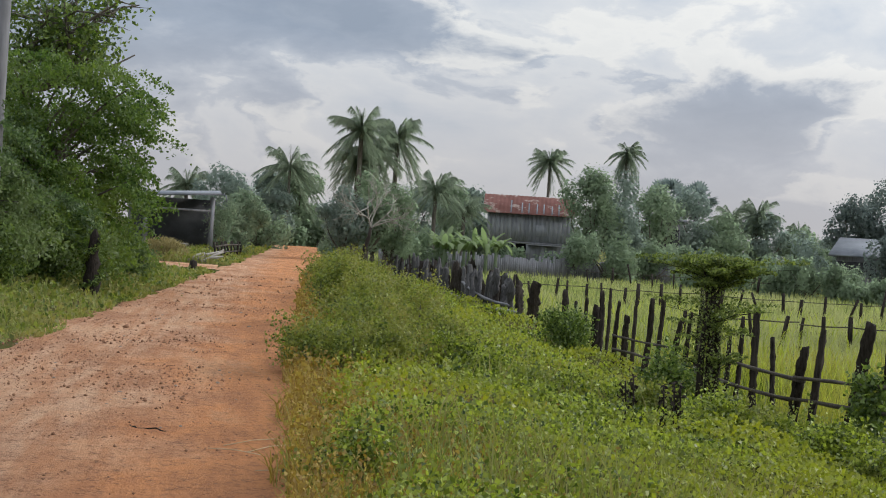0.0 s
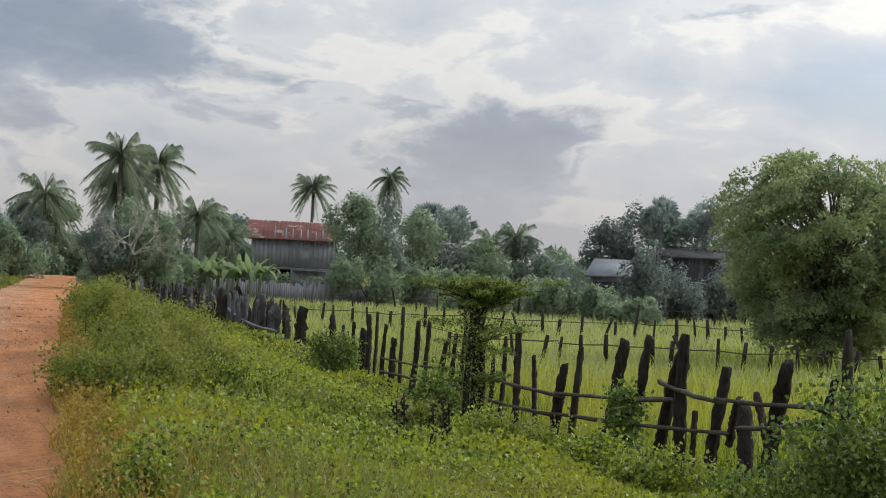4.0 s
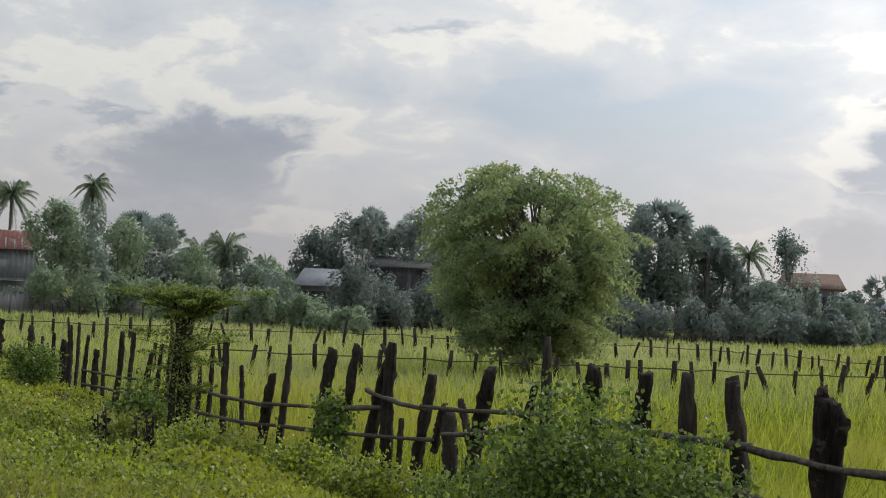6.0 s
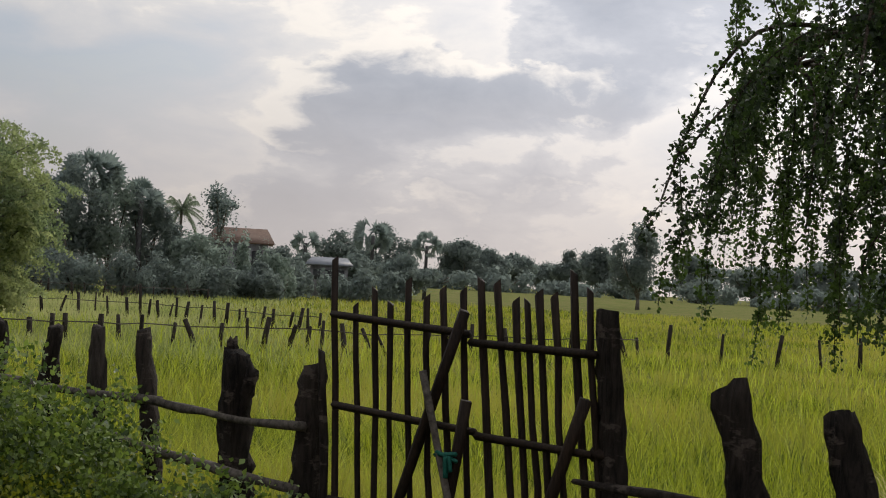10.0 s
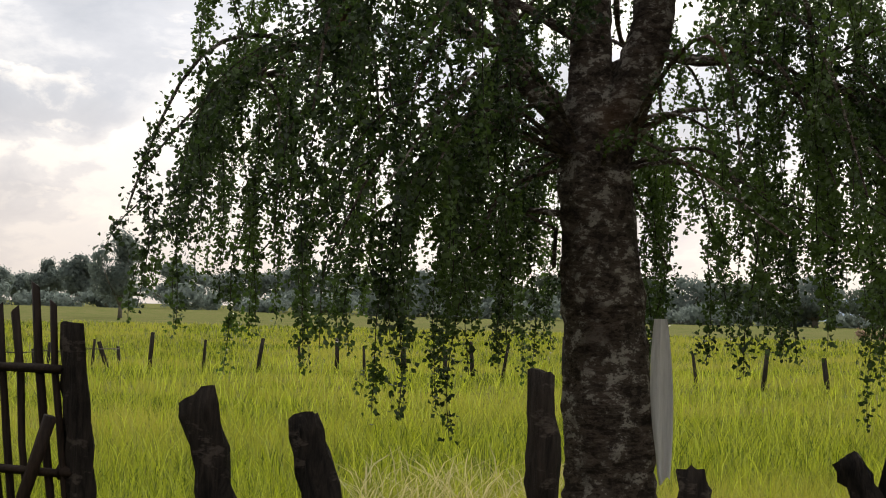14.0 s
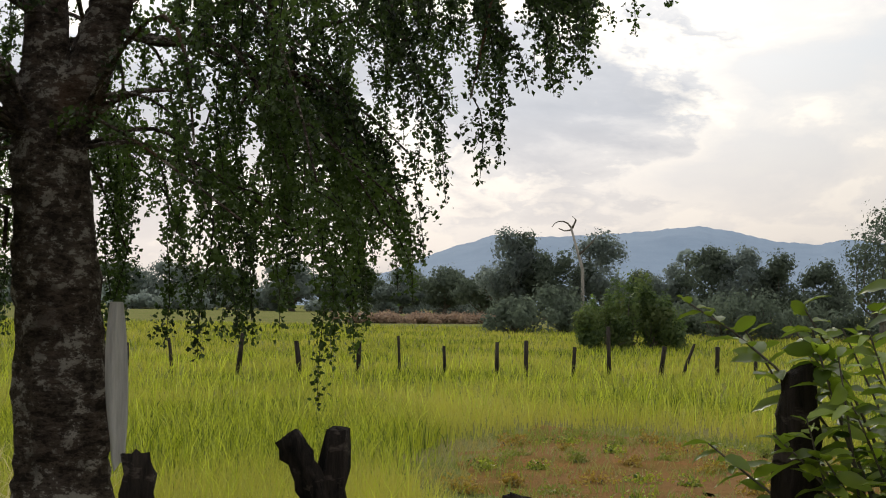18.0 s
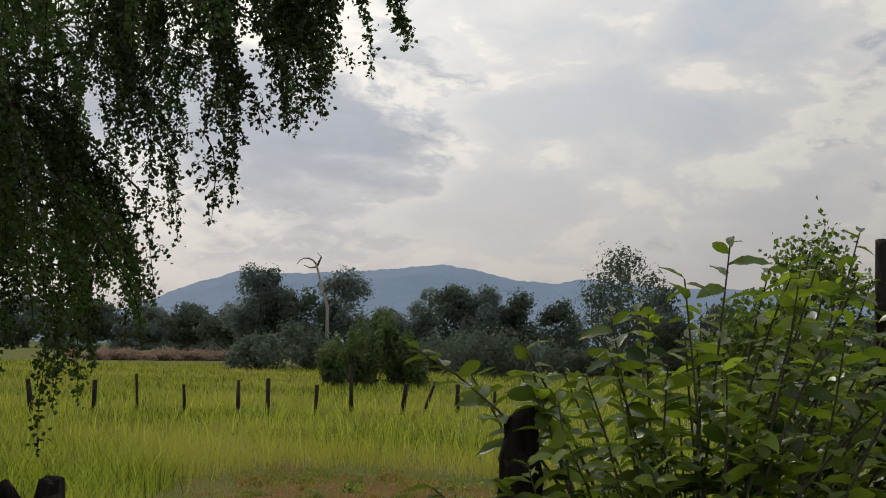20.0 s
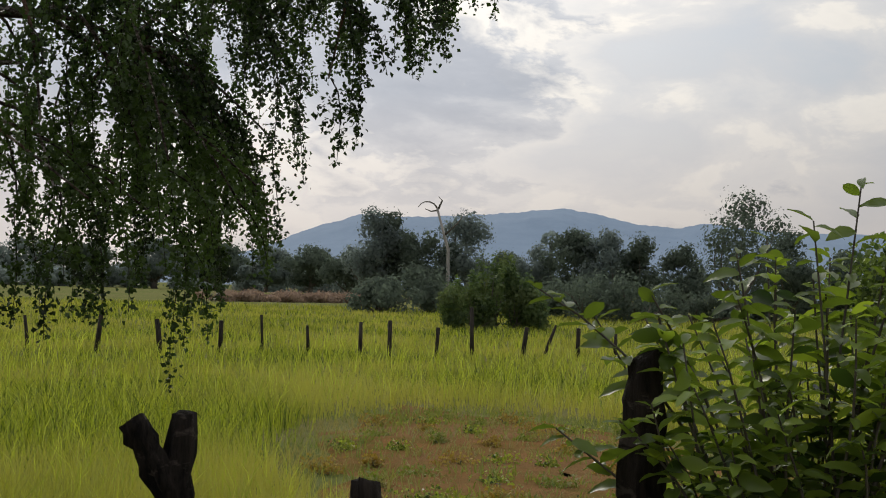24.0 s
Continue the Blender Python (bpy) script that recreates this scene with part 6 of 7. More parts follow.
def simple_house(name, az, d, w, eave_el, ridge_el, roof, wall, label, seed, base_z=-0.62, deep=5.0, overhang=0.5, gable_front=False):
    c = at(az, d, base_z)
    h = thing(name, tuple(c), label, "house")
    eave, ridge = rise(d, eave_el) - base_z, rise(d, ridge_el) - base_z

    def put(nm, geo, mat, lab=""):
        return part(nm, turned(geo, az, c), mat, h, lab)

    put("wall", box((-w, 0, 0), (w, 0.15, eave)), wall)
    put("wall", box((-w, deep - 0.15, 0), (w, deep, eave)), wall)
    for x in (-w, w - 0.15):
        put("wall", box((x, 0.15, 0), (x + 0.15, deep - 0.15, eave)), wall)
    for k, x in enumerate(np.linspace(-w * 0.6, w * 0.6, 3)):
        # a dark panel on the wall gives the opening's shade
        win = put("window", box((x - 0.4, -0.04, eave * 0.55), (x + 0.4, 0.0, eave * 0.85)), M_SHADE, "dark panel for a shaded window opening")
    o = overhang
    if gable_front:
        ends = ((-w - o, eave), (0, ridge)), ((w + o, eave), (0, ridge))
        for (xa, za), (xb, zb) in ends:
            v = np.array([(xa, -o, za), (xa, deep + o, za), (xb, deep + o, zb), (xb, -o, zb)])
            v = np.concatenate([v, v - [0, 0, 0.12]])
            put("roof", (v, np.array([(0, 1, 2, 3), (7, 6, 5, 4), (0, 3, 7, 4), (1, 5, 6, 2), (0, 4, 5, 1), (3, 2, 6, 7)])), roof)
        v = np.array([(-w, 0.02, eave - 0.05), (w, 0.02, eave - 0.05), (0, 0.02, ridge - 0.15), (0, 0.02, eave - 0.05), (-w, 0.12, eave - 0.05), (w, 0.12, eave - 0.05), (0, 0.12, ridge - 0.15), (0, 0.12, eave - 0.05)])
        put("gable", (v, np.array([(0, 3, 1, 2), (4, 6, 5, 7), (0, 2, 6, 4), (1, 5, 6, 2)])), wall)
    else:
        for ya, yb in ((-o, deep / 2), (deep + o, deep / 2)):
            v = np.array([(-w - o, ya, eave), (w + o, ya, eave), (w + o - 0.6, yb, ridge), (-w - o + 0.6, yb, ridge)])
            v = np.concatenate([v, v - [0, 0, 0.12]])
            put("roof", (v, np.array([(0, 1, 2, 3), (7, 6, 5, 4), (0, 3, 7, 4), (1, 5, 6, 2), (0, 4, 5, 1), (3, 2, 6, 7)])), roof)


simple_house("farmhouse", 24.75, 92, 1.25, 0.4, 1.1, M_ZINC, M_GREYWOOD, "low house with a pale zinc roof among trees", 1, gable_front=False)
simple_house("farmhouse", 28.0, 100, 1.9, 1.3, 1.75, M_OLD, M_OLD, "dark raised house half hidden behind trees", 2)
simple_house("farmhouse", 44.3, 118, 2.3, 1.2, 1.8, M_TILE, M_GREYWOOD, "grey house with a brown tiled roof", 3)
simple_house("farmhouse", 47.9, 135, 1.8, 0.5, 0.8, M_ZINC, M_GREYWOOD, "shed with a grey sheet roof", 4)
simple_house("farmhouse", 17.3, 106, 1.1, 1.35, 1.6, M_ZINC, M_GREYWOOD, "hut with a pale sheet roof behind trees", 5)


def shed():
    """The open-sided shed past the track."""
    c = at(-2.1, 66, 0)
    h = thing("open_shed", tuple(c), "open shed with a thin sheet roof on posts", "shed")

    def put(nm, geo, mat, lab=""):
        part(nm, turned(geo, -2.1, c), mat, h, lab)

    v = np.array([(-2.6, -0.4, 2.62), (1.75, -0.4, 2.9), (1.75, 3.2, 3.1), (-2.6, 3.2, 2.8)])
    v = np.concatenate([v, v - [0, 0, 0.1]])
    put("roof", (v, np.array([(0, 1, 2, 3), (7, 6, 5, 4), (0, 3, 7, 4), (1, 5, 6, 2), (0, 4, 5, 1), (3, 2, 6, 7)])), M_ZINC)
    put("gutter", tube([(1.75, -0.45, 2.85), (1.95, -0.45, 2.8), (2.0, -0.45, 2.5)], 0.03, 6), M_ZINC)
    for x, y in ((1.4, 0), (-1.6, 0), (-2.3, 0.4), (1.4, 2.8), (-1.6, 2.8)):
        put("post", box((x - 0.08, y - 0.08, 0), (x + 0.08, y + 0.08, 2.7)), M_GREYWOOD)
    # the wall's dark colour gives the shade inside the shed
    put("back_wall", box((-2.5, 3.0, 0), (1.6, 3.1, 2.6)), M_SHADE, "back wall coloured dark for the shed's inner shade")
    put("beam", box((-2.4, -0.05, 2.0), (1.5, 0.05, 2.1)), M_GREYWOOD)
    put("bench", box((-0.9, 1.0, 0.35), (0.4, 1.7, 0.5)), M_GREYWOOD)


shed()


def palisade():
    """The close fence of grey palings before the house."""
    rng = np.random.default_rng(14)
    f = thing("paling_fence", tuple(at(12, 92, -0.62)), "long close-set fence of grey wooden palings", "fence")
    for s in np.linspace(0, 1, 150):
        p = np.array(at(5.9, 92, -0.7)) * (1 - s) + np.array(at(18.6, 97, -0.7)) * s
        h = 1.3 + rng.normal() * 0.12
        part("paling", turned(box((-0.075, 0, 0), (0.075, 0.04, h)), 12 + rng.normal() * 3, p), M_GREYWOOD, f)
    for z in (0.3, 0.75):
        a, b = np.array(at(5.9, 92.1, -0.62 + z)), np.array(at(18.6, 97.1, -0.62 + z))
        part("rail", tube([a, (a + b) / 2, b], 0.05, 4), M_GREYWOOD, f)


palisade()


def banana(az, d, seed):
    rng = np.random.default_rng(seed)
    c = np.array(at(az, d, -0.62))
    t = thing("banana_plant", tuple(c), "banana plant with broad torn pale-green leaves", "plant", "banana plants")
    part("stem", tube([c, c + [0, 0, 1.5]], [0.13, 0.09], 8, 0.05, seed), M_PALM, t)
    for k in range(11):
        a, ln = k * 2.4 + rng.normal() * 0.3, rng.uniform(1.3, 2.2)
        s = np.linspace(0, 1, 8)
        w = 0.2 * np.sin(np.pi * np.clip(s * 0.92 + 0.06, 0, 1)) ** 0.6 * rng.uniform(0.75, 1.15)
        out, side = np.array([math.cos(a), math.sin(a), 0]), np.array([-math.sin(a), math.cos(a), 0])
        rib = c + [0, 0, 1.45] + np.outer(s * ln * 0.6, out) + np.outer(s * ln * 1.15 - s ** 2 * ln * rng.uniform(0.3, 1.25), [0, 0, 1.0])
        v = np.concatenate([rib, rib + np.outer(w, side) - [0, 0, 0.05], rib - np.outer(w, side) - [0, 0, 0.05]])
        f = [(i, i + 1, 9 + i, 8 + i) for i in range(7)] + [(i, 16 + i, 17 + i, i + 1) for i in range(7)]
        part("leaf", (v, np.array(f)), M_BANANA, t)


for k, (az, d) in enumerate(((8.5, 88), (8.9, 89), (9.3, 88), (9.7, 89.5), (10.2, 88.5), (10.6, 89), (9.5, 90.5), (8.2, 90))):
    banana(az, d, 200 + k)

# coconut palms: heading, distance, elevation of the top, length of a frond
for k, (az, d, el, fr, lean) in enumerate(((2.05, 127, 3.4, 3.3, 0.1), (5.0, 74, 5.1, 2.0, -0.2), (6.05, 78, 4.83, 2.0, 0.35), (5.3, 76, 4.2, 1.8, 0.1), (4.7, 75, 3.6, 1.7, 0.1), (8.0, 94, 2.75, 2.2, 0), (9.2, 97, 1.95, 2.0, 0),
                                           (12.45, 112, 3.95, 1.95, 0.2), (15.6, 100, 4.45, 1.5, 0.0), (20.9, 116, 2.4, 2.2, 0), (19.9, 118, 2.1, 2.0, 0), (22.5, 122, 1.6, 1.7, 0), (41.9, 122, 2.95, 2.0, 0), (-1.95, 88, 2.2, 1.9, 0))):
    p = at(az, d, 0.0)
    coconut("coconut_palm", (p.x, p.y, float(ground_z(p.x, p.y))), rise(d, el), fr, 600 + k, fronds=60 if d < 80 or k in (7, 8) else 40, lean=lean, low=-1.6 if k == 8 else -1.25 if d < 80 else -1.0)
for k, (az, d, el, s) in enumerate(((18.5, 114, 3.0, 1.7), (26.6, 98, 3.75, 1.5), (38.4, 107, 4.75, 2.5), (37.0, 106, 3.7, 2.0), (40.3, 107, 3.6, 1.9), (46.9, 170, 1.95, 1.9), (49.6, 166, 2.65, 2.6), (51.8, 170, 2.15, 2.0), (103.9, 150, 2.55, 1.2), (28.4, 110, 3.6, 1.6), (17.3, 112, 3.1, 1.8))):
    p = at(az, d)
    palmyra("sugar_palm", (p.x, p.y, float(ground_z(p.x, p.y))), rise(d, el), s, 700 + k)

# broad-leaved trees: heading, distance, elevation of the top, width in degrees
VILLAGE = [(5.2, 71, 2.4, 2.0), (4.3, 70, 1.7, 1.6), (6.3, 73, 2.0, 1.8), (1.3, 129, 2.1, 1.7), (2.5, 131, 2.3, 1.8), (-0.7, 86, 2.15, 2.2), (0.3, 82, 1.1, 1.5), (1.5, 126, 1.45, 1.8), (3.1, 134, 0.9, 1.8), (4.6, 110, 1.5, 1.8), (5.6, 96, 1.9, 2.2), (7.2, 98, 1.8, 2.2), (8.6, 104, 2.2, 2.0),
           (9.6, 108, 2.0, 1.8), (14.3, 97, 3.0, 2.0), (15.7, 99, 3.0, 1.9), (17.0, 104, 2.6, 2.2), (18.2, 110, 2.5, 1.8), (19.6, 112, 1.6, 2.0), (21.2, 116, 1.7, 2.0), (22.6, 118, 1.2, 1.8), (23.6, 120, 0.9, 1.6)]
MIDDLE = [(24.5, 104, 2.6, 1.7), (25.6, 106, 3.15, 2.1), (26.9, 104, 3.2, 2.0), (28.6, 103, 3.4, 2.2), (30.2, 112, 3.0, 2.4), (35.2, 112, 2.8, 2.6), (36.8, 106, 3.2, 2.0), (37.8, 104, 4.0, 2.2),
          (39.2, 106, 3.5, 2.2), (40.5, 108, 2.7, 2.0), (41.6, 110, 1.7, 1.8), (42.6, 106, 1.3, 1.8), (46.0, 128, 1.0, 1.6), (45.2, 108, 0.3, 1.0)]
EAST = [(48.3, 176, 1.8, 1.8), (50.2, 172, 1.9, 1.8), (49.0, 150, 0.9, 2.0), (46.8, 150, 0.8, 1.6), (51.0, 158, 1.0, 2.0), (53.3, 228, 1.7, 1.7), (54.4, 236, 1.4, 1.5), (55.4, 252, 1.25, 1.5), (56.8, 270, 0.9, 1.5), (57.6, 258, 1.5, 1.0), (58.8, 240, 1.7, 1.5),
        (60.4, 190, 2.7, 1.8), (62.5, 230, 1.5, 2.0), (65, 240, 1.3, 2.6), (67.5, 240, 1.6, 2.6), (70, 240, 1.2, 2.6), (72.5, 235, 1.5, 2.6)]
SOUTH = [(75, 235, 1.3, 2.6), (77.5, 230, 1.4, 2.6), (83, 225, 1.5, 2.6), (85.5, 220, 1.3, 2.6), (88, 215, 1.6, 2.6), (90.4, 210, 1.5, 2.4), (92.4, 205, 1.4, 2.2), (94.2, 200, 1.5, 2.2), (96.6, 146, 3.0, 1.8), (97.5, 147, 2.95, 1.7), (97.2, 150, 1.9, 1.9),
         (99.0, 146, 2.2, 1.8), (100.6, 148, 3.0, 2.4), (102.2, 150, 1.5, 1.6), (103.4, 140, 1.8, 1.6), (104.8, 136, 2.45, 2.2), (106.2, 134, 2.4, 2.0), (107.7, 134, 2.2, 1.8)]
SOUTHEAST = [(109.3, 128, 2.0, 1.8), (111.4, 112, 4.1, 3.0), (113.4, 116, 2.6, 2.2), (115.6, 120, 1.9, 2.4), (118, 120, 1.7, 2.6), (121, 118, 1.6, 2.8), (124, 104, 3.3, 2.4), (126.5, 110, 2.2, 2.6), (81, 228, 1.4, 2.8), (95.9, 190, 1.4, 1.8)]
k = 0
# leaf colours carry more or less painted haze, by direction and distance
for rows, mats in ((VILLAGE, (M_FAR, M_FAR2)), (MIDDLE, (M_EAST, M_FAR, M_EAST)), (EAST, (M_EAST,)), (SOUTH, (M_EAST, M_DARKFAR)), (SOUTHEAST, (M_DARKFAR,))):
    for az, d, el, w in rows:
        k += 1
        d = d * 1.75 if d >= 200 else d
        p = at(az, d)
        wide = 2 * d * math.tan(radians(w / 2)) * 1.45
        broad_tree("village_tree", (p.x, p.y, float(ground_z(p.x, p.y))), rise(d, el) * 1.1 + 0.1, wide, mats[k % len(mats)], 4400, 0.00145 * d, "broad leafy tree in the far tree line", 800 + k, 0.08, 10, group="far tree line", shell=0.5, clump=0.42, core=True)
p = at(43.4, 114)
broad_tree("airy_tree", (p.x, p.y, -0.62), rise(114, 3.45), 4.4, M_FAN, 1700, 0.24, "sparse tree with open spreading boughs", 990, 0.5, 8, 0.2, shell=0.8, flat=0.1)


def hedge(name, spots, mat, label, seed):
    for k, (az, d, el, w) in enumerate(spots):
        p = at(az, d)
        w *= 1.5 if 88 < d < 130 and w < 5 else 1.0
        shrub(name, (p.x, p.y, float(ground_z(p.x, p.y))), w, max(0.8, (rise(d, el) + 0.62) * 1.22), mat, 2800 if d < 115 else 1600, (0.0014 if d < 115 else 0.0019) * d, label, seed + k, group=label[:18])


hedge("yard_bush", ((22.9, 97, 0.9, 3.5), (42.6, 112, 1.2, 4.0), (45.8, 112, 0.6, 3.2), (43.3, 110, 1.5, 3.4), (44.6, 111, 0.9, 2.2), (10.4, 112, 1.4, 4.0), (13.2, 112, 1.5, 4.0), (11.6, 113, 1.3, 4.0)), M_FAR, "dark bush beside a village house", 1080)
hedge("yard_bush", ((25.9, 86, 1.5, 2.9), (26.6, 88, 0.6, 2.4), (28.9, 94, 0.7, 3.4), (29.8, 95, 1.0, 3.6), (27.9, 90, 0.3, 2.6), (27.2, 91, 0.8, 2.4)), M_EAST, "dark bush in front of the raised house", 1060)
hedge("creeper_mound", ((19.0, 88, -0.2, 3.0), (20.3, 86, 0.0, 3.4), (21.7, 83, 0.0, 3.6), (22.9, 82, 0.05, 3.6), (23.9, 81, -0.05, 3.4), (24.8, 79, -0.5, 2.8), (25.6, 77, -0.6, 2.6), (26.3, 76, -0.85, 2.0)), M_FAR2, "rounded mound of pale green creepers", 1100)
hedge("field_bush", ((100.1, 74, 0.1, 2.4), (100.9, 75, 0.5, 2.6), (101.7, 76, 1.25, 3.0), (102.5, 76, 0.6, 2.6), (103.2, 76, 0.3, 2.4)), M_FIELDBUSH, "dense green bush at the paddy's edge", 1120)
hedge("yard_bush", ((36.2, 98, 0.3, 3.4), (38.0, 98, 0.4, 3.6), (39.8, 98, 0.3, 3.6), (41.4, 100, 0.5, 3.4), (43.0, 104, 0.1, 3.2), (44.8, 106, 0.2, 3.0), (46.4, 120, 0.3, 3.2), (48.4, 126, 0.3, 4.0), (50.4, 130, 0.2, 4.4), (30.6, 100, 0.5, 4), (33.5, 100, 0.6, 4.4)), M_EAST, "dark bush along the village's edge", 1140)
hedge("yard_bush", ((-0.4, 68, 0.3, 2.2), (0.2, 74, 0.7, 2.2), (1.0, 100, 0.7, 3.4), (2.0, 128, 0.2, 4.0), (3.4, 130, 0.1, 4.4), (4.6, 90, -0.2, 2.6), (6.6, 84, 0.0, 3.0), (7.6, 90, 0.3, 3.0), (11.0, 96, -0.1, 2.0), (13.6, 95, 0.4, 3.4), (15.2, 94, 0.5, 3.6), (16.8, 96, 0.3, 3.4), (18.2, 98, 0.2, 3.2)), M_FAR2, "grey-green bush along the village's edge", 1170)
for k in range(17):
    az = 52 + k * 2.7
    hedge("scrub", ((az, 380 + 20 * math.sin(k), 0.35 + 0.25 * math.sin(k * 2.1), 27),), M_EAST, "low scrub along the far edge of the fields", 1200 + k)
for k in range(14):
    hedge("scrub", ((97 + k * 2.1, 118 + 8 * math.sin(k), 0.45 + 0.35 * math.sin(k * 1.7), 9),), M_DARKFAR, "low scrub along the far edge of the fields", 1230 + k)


def dead_trunk():
    a = np.array(at(99.8, 128, -0.6))
    t = thing("dead_tree", tuple(a), "tall pale dead tree with a hooked crown", "tree")
    b = np.array(at(99.75, 128, rise(128, 1.6)))
    top = np.array(at(99.25, 128, rise(128, 3.3)))
    part("trunk", tube([a, (a + b) / 2, b, top], [0.2, 0.17, 0.14, 0.09], 8, 0.15, 2), M_PALE, t)
    for k, way in enumerate((((99.25, 3.3), (99.12, 3.45), (98.95, 3.53), (98.75, 3.53), (98.6, 3.45), (98.48, 3.3)), ((99.3, 3.2), (99.0, 3.15), (98.75, 3.25)), ((99.6, 2.2), (100.1, 2.7), (100.3, 3.0)), ((99.3, 3.25), (99.45, 3.6), (99.3, 3.75)))):
        part("limb", tube([at(az, 128, rise(128, el)) for az, el in way], np.linspace(0.09, 0.035, len(way)), 6, 0.25, k), M_TRUNK, t)


dead_trunk()
# brown fallow strip with dry scrub
for k in range(6):
    p = at(91.0 + k * 1.0, 165 + 3 * k)
    shrub("dry_scrub", (p.x, p.y, float(ground_z(p.x, p.y))), 8, 1.2, M_SCRUB, 2600, 0.22, "low brown dry scrub on fallow land", 1260 + k, group="dry scrub")


def hills():
    """The wooded ridge far behind, with haze in its colour and glow."""
    azs = [80, 86, 90, 92, 94.1, 96.1, 98.4, 101.4, 104.4, 105.7, 107.3, 108.9, 110, 113.3, 116.7, 122, 130, 140]
    els = [0.2, 0.5, 0.9, 1.4, 2.3, 2.93, 2.89, 3.1, 3.42, 3.2, 2.84, 2.72, 2.95, 2.6, 2.65, 2.0, 1.0, 0.3]
    d = 2700.0
    a = np.linspace(80, 140, 420)
    e = np.interp(a, azs, els) + 0.035 * wobble(a * 3, 0 * a, 1.0, 2) + 0.02 * wobble(a * 17, 0 * a, 1.0, 5)
    rows = []
    for k, q in enumerate(np.linspace(0, 1, 8)):
        dd = d - 900 * (1 - q) + 60 * wobble(a, 0 * a + k, 2.0, 3) * (q < 1)
        z = (1.5 + d * np.tan(np.radians(e))) * (q ** 1.3) - 3 * (q == 0)
        rows.append(np.stack([dd * np.sin(np.radians(a)), dd * np.cos(np.radians(a)), z], 1))
    back = rows[-1] * [1.2, 1.2, 0] + [0, 0, -3]
    rows.append(back)
    v = np.concatenate(rows)
    n = len(a)
    f = [(i * n + j, (i + 1) * n + j, (i + 1) * n + j + 1, i * n + j + 1) for i in range(len(rows) - 1) for j in range(n - 1)]
    tagged(new("backdrop_hills", mesh_of("backdrop_hills", v, np.array(f), M_CREST, True)), "wooded hills far behind the fields, haze put in as blue glow", "hills", kind="structure")


hills()

# ---- small things by the road ----
rng = np.random.default_rng(5)


def hay():
    p = at(-2.75, 56)
    t = thing("hay_heap", (p.x, p.y, 0), "low heap of dry brown hay", "hay")
    n = 5000
    u = rng.normal(size=(n, 3))
    u /= np.linalg.norm(u, axis=1, keepdims=True)
    q = u * (rng.random((n, 1)) ** 0.3) * [1.0, 0.8, 0.62]
    q[:, 2] = abs(q[:, 2])
    part("straw", blades(q + [p.x, p.y, 0], 0.3, rng, 0.03, 0.9), M_HAY, t, kind="stuff")


def log_pile():
    for k in range(7):
        a = at(-1.75 + 0.13 * k, 54 + rng.normal() * 0.3, 0.06)
        b = a + Vector((rng.uniform(0.3, 0.9), rng.normal() * 0.4, rng.uniform(0.1, 0.5)))
        solo("log", tube([a, (a + b) / 2 + Vector((0, 0, 0.05)), b], [0.05, 0.05, 0.035], 6, 0.2, k), M_PALE, "pale crooked log lying by the track", "log", "logs by the track")


def yard_rails():
    t = thing("yard_fence", tuple(at(0.3, 60, 0)), "pale rickety rail fence at the road's far side", "fence")
    for k in range(9):
        p = np.array(at(-0.75 + 0.13 * k, 58 + k * 1.4, -0.1))
        part("post", tube([p, p + [0.05, 0, 0.5], p + [0.08 * rng.normal(), 0, 0.85]], 0.045, 6, 0.2, k), M_POST, t)
    for z in (0.25, 0.55):
        a, b = np.array(at(-0.75, 58, z)), np.array(at(0.3, 69.4, z))
        part("rail", tube([a, (a + b) / 2 + [0, 0, 0.05], b], 0.04, 6, 0.2, 3), M_RAIL, t)


hay()
log_pile()
yard_rails()
p = at(-1.55, 45)
solo("short_stump", tube([(p.x, p.y, -0.05), (p.x, p.y, 0.15), (p.x, p.y, 0.3)], [0.13, 0.12, 0.11], 8, 0.25, 4), M_POST, "short dark cut stump beside the road", "stump")


def pebbles():
    shapes = []
    for k in range(4):
        bm = bmesh.new()
        bmesh.ops.create_icosphere(bm, subdivisions=1, radius=1.0)
        for v in bm.verts:
            v.co *= 1 + rng.normal() * 0.18
            v.co.z *= 0.55
        me = bpy.data.meshes.new("stone")
        bm.to_mesh(me)
        bm.free()
        me.materials.append(M_STONE)
        shapes.append(me)
    n = 230
    ys = 9 * (34 / 9) ** rng.random(n)
    for k, y in enumerate(ys):
        l, r = np.interp(y, EDGE_Y, EDGE_L), np.interp(y, EDGE_Y, EDGE_R)
        u = rng.beta(0.8, 0.9) if k % 3 else rng.uniform(0.2, 0.7)
        ob = new("road_stone", shapes[k % 4])
        s = rng.uniform(0.008, 0.024) * (1.6 if rng.random() < 0.12 else 1.0)
        ob.matrix_basis = Matrix.Translation((l + (r - l) * u, y, 0.02)) @ pose(0, 0, 0, 0, 0, rng.uniform(0, 360)) @ Matrix.Scale(s, 4)
        tagged(ob, "small brown stone lying on the dirt road", "stone", "stones on the road")


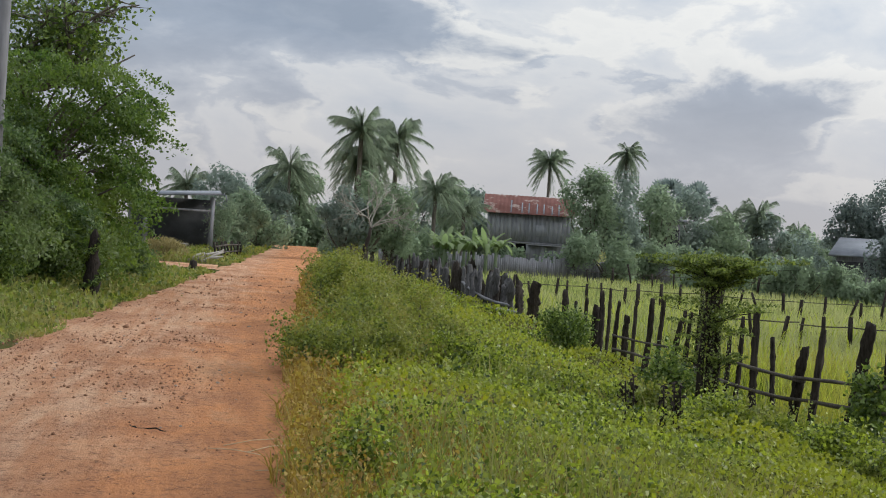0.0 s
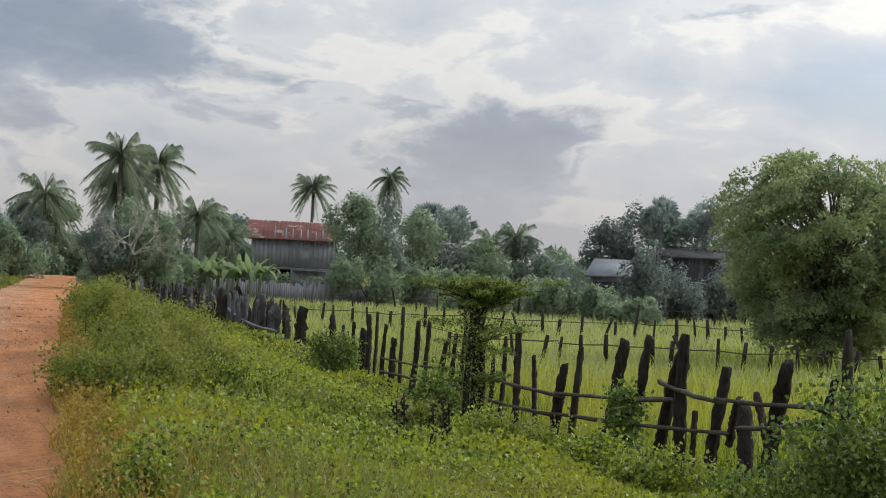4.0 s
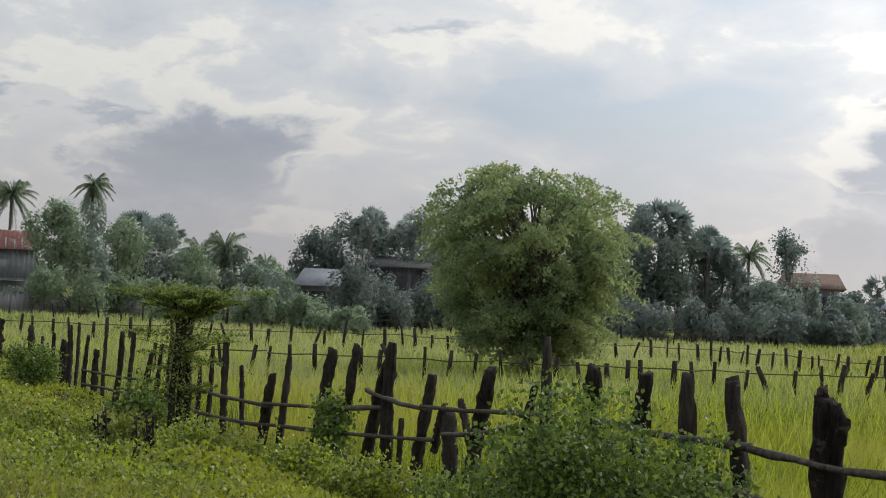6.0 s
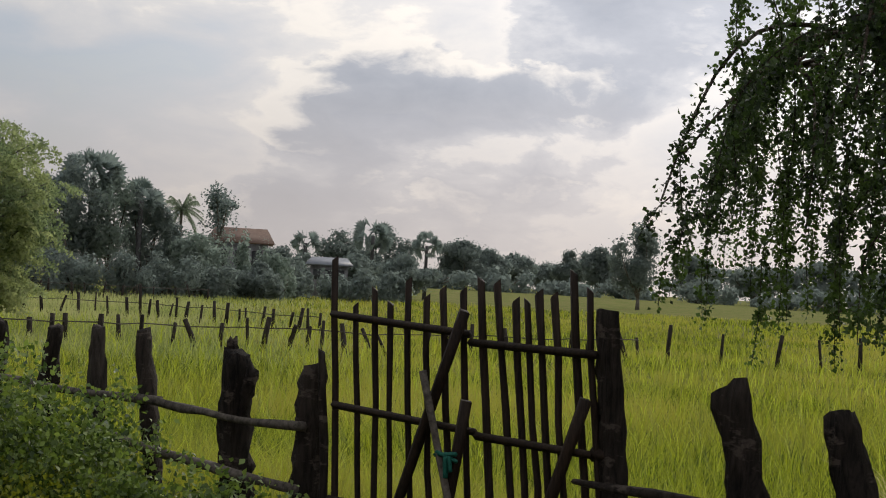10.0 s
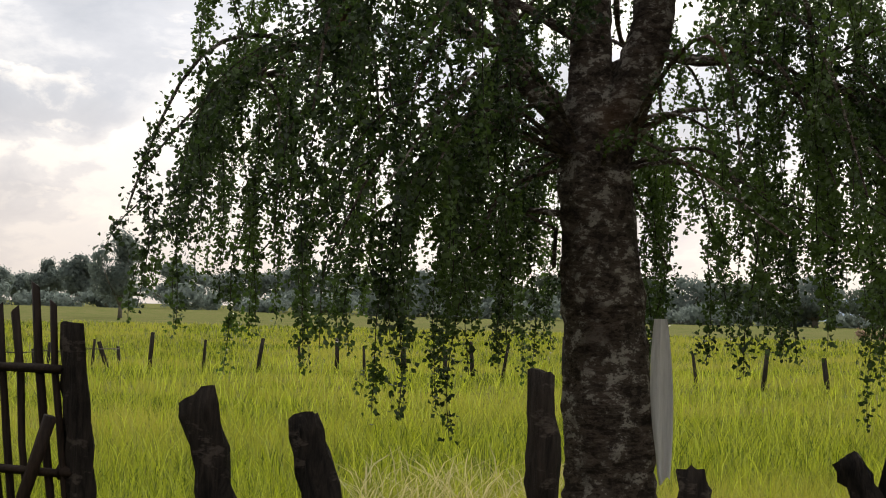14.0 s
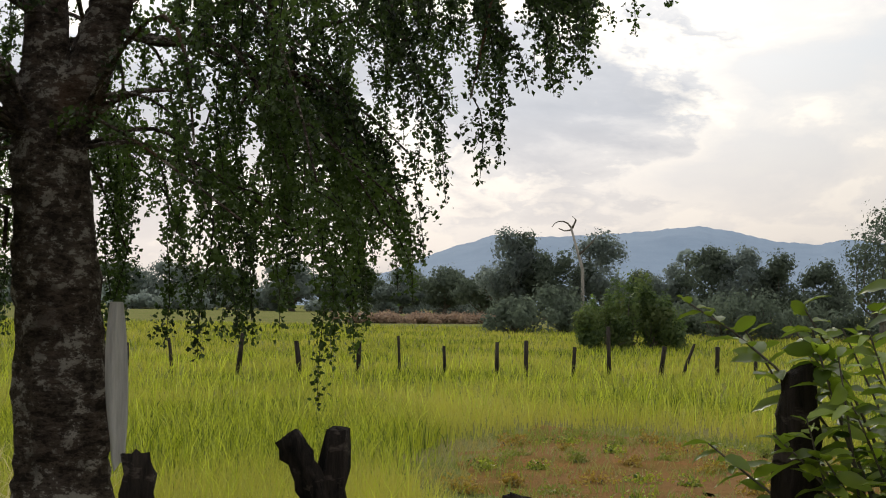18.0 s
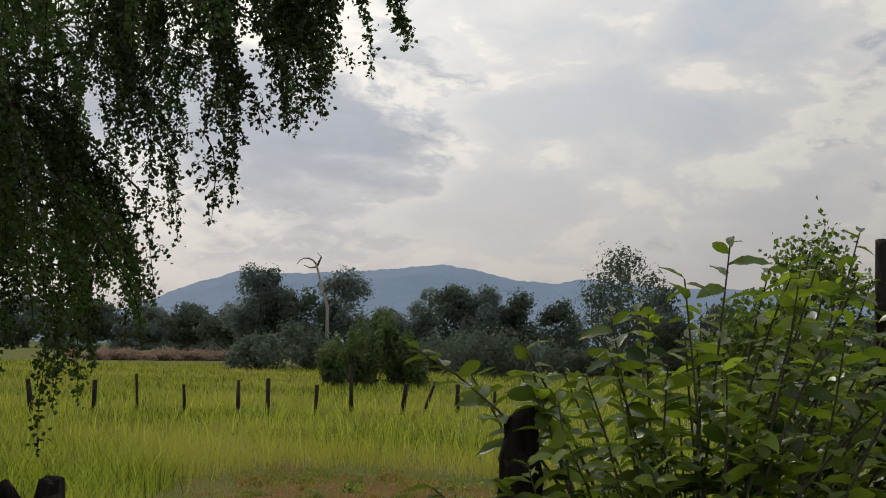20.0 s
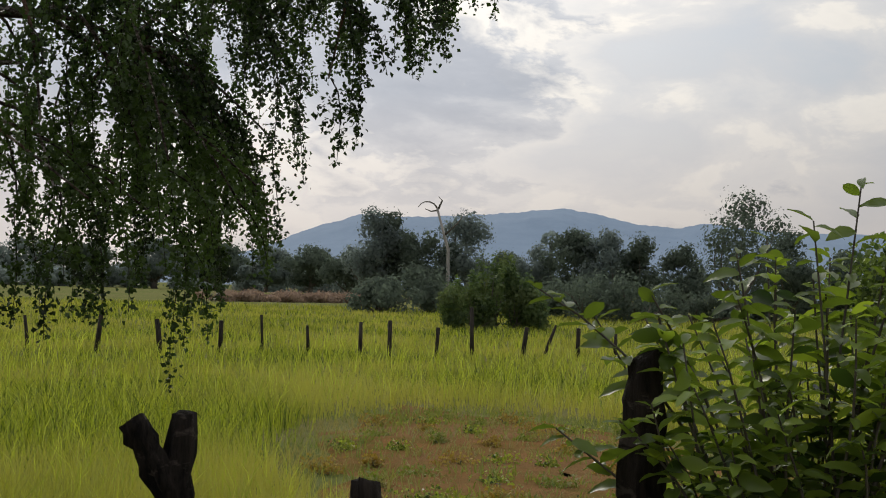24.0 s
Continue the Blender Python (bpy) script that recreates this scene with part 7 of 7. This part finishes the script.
def crack_sticks():
    s = np.linspace(0, 1, 22)
    p = np.stack([-1.02 + 0.58 * s, 10.55 - 0.36 * s + 0.03 * np.sin(s * 17), 0.032 + 0.006 * np.sin(s * 23)], 1) + rng.normal(size=(22, 3)) * [0.004, 0.012, 0.003]
    # thin dark rods laid on the road stand in for a crack
    for k, (i, j) in enumerate(((0, 9), (7, 16), (14, 22))):
        o = np.array([0, 0.03 * (k - 1), 0])
        solo("broken_twig", tube(p[i:j] + o, 0.009 * np.sin(np.linspace(0.35, 2.9, j - i)) * rng.uniform(0.5, 1.4, j - i), 5 + 1, 0.6, k), M_POST, "thin dark rod laid for a crack in the road", "twig", "crumbled twigs")
    b = Vector((0.0, 9.9, 0.03))
    for k in range(4):
        p0 = b + Vector((0.12 + rng.normal() * 0.1, -0.5 + rng.normal() * 0.4, 0))
        p1 = p0 + Vector((0.25 + rng.random() * 0.2, rng.normal() * 0.25, 0.01))
        solo("fallen_stick", tube([p0, (p0 + p1) / 2 + Vector((0, 0, 0.012)), p1], 0.0035, 6, 0.2, k), M_STRAW, "thin pale dry twig lying on the road", "stick", "twigs on the road")


def crumbs():
    """Loose crumbs of laterite, thick on the broken crown of the road."""
    n = 9000
    y = 7.5 * (42 / 7.5) ** rng.random(n)
    l, r = np.interp(y, EDGE_Y, EDGE_L), np.interp(y, EDGE_Y, EDGE_R)
    u = rng.random(n)
    x = l + (r - l) * u
    patch = wobble(x, y, 1.3, 6) + 0.8 * np.exp(-(((y - 14) / 3.5) ** 2)) * (u < 0.75) + 0.3 * wobble(x, y, 0.4, 2)
    keep = rng.random(n) < smooth(-0.2, 1.0, patch) + 0.03
    x, y = x[keep], y[keep]
    m = len(x)
    s = (0.003 + 0.0004 * y) * np.exp(rng.normal(size=m) * 0.45)
    corner = np.array([(1, 0, 0), (0, 1, 0), (-1, 0, 0), (0, -1, 0), (0.2, 0.1, 0.9), (0, 0, -0.6)])
    v = corner[None] * rng.uniform(0.6, 1.3, (m, 6, 3)) * s[:, None, None]
    a = rng.uniform(0, 6.28, m)
    v = np.stack([v[..., 0] * np.cos(a)[:, None] - v[..., 1] * np.sin(a)[:, None], v[..., 0] * np.sin(a)[:, None] + v[..., 1] * np.cos(a)[:, None], v[..., 2]], -1)
    v = v + np.stack([x, y, 0 * x + 0.036], 1)[:, None]
    f = np.array([(0, 1, 4), (1, 2, 4), (2, 3, 4), (3, 0, 4), (1, 0, 5), (2, 1, 5), (3, 2, 5), (0, 3, 5)])
    tagged(new("gravel", mesh_of("gravel", v.reshape(-1, 3), (f[None] + 6 * np.arange(m)[:, None, None]).reshape(-1, 3), M_CRUMB)), "loose red-brown crumbs of laterite on the road", "gravel", kind="stuff")


pebbles()
crumbs()
crack_sticks()


def dry_stalks():
    """Dark dead stalks that stand out of the weeds."""
    for k, (az, el) in enumerate(((15.6, -5.6), (15.9, -5.4), (17.1, -5.7), (17.5, -5.5), (17.75, -5.6))):
        d = 12.5
        top = rise(d, el) + 0.1
        p = at(az, d)
        z = float(ground_z(p.x, p.y))
        t = thing("dead_weed", (p.x, p.y, z), "dead dark weed stalk with curled leaves", "weed", "dead weeds")
        part("stalk", tube([(p.x, p.y, z), (p.x + 0.02, p.y, (z + top) / 2), (p.x, p.y, top)], 0.008, 6, 0.1, k), M_POST, t)
        q = np.array([(p.x, p.y, z + (top - z) * u) for u in np.linspace(0.35, 1, 40)]) + rng.normal(size=(40, 3)) * 0.02
        part("leaves", leaves(q, 0.05, rng, 0.3, 0.8), M_POST, t, kind="stuff")


dry_stalks()
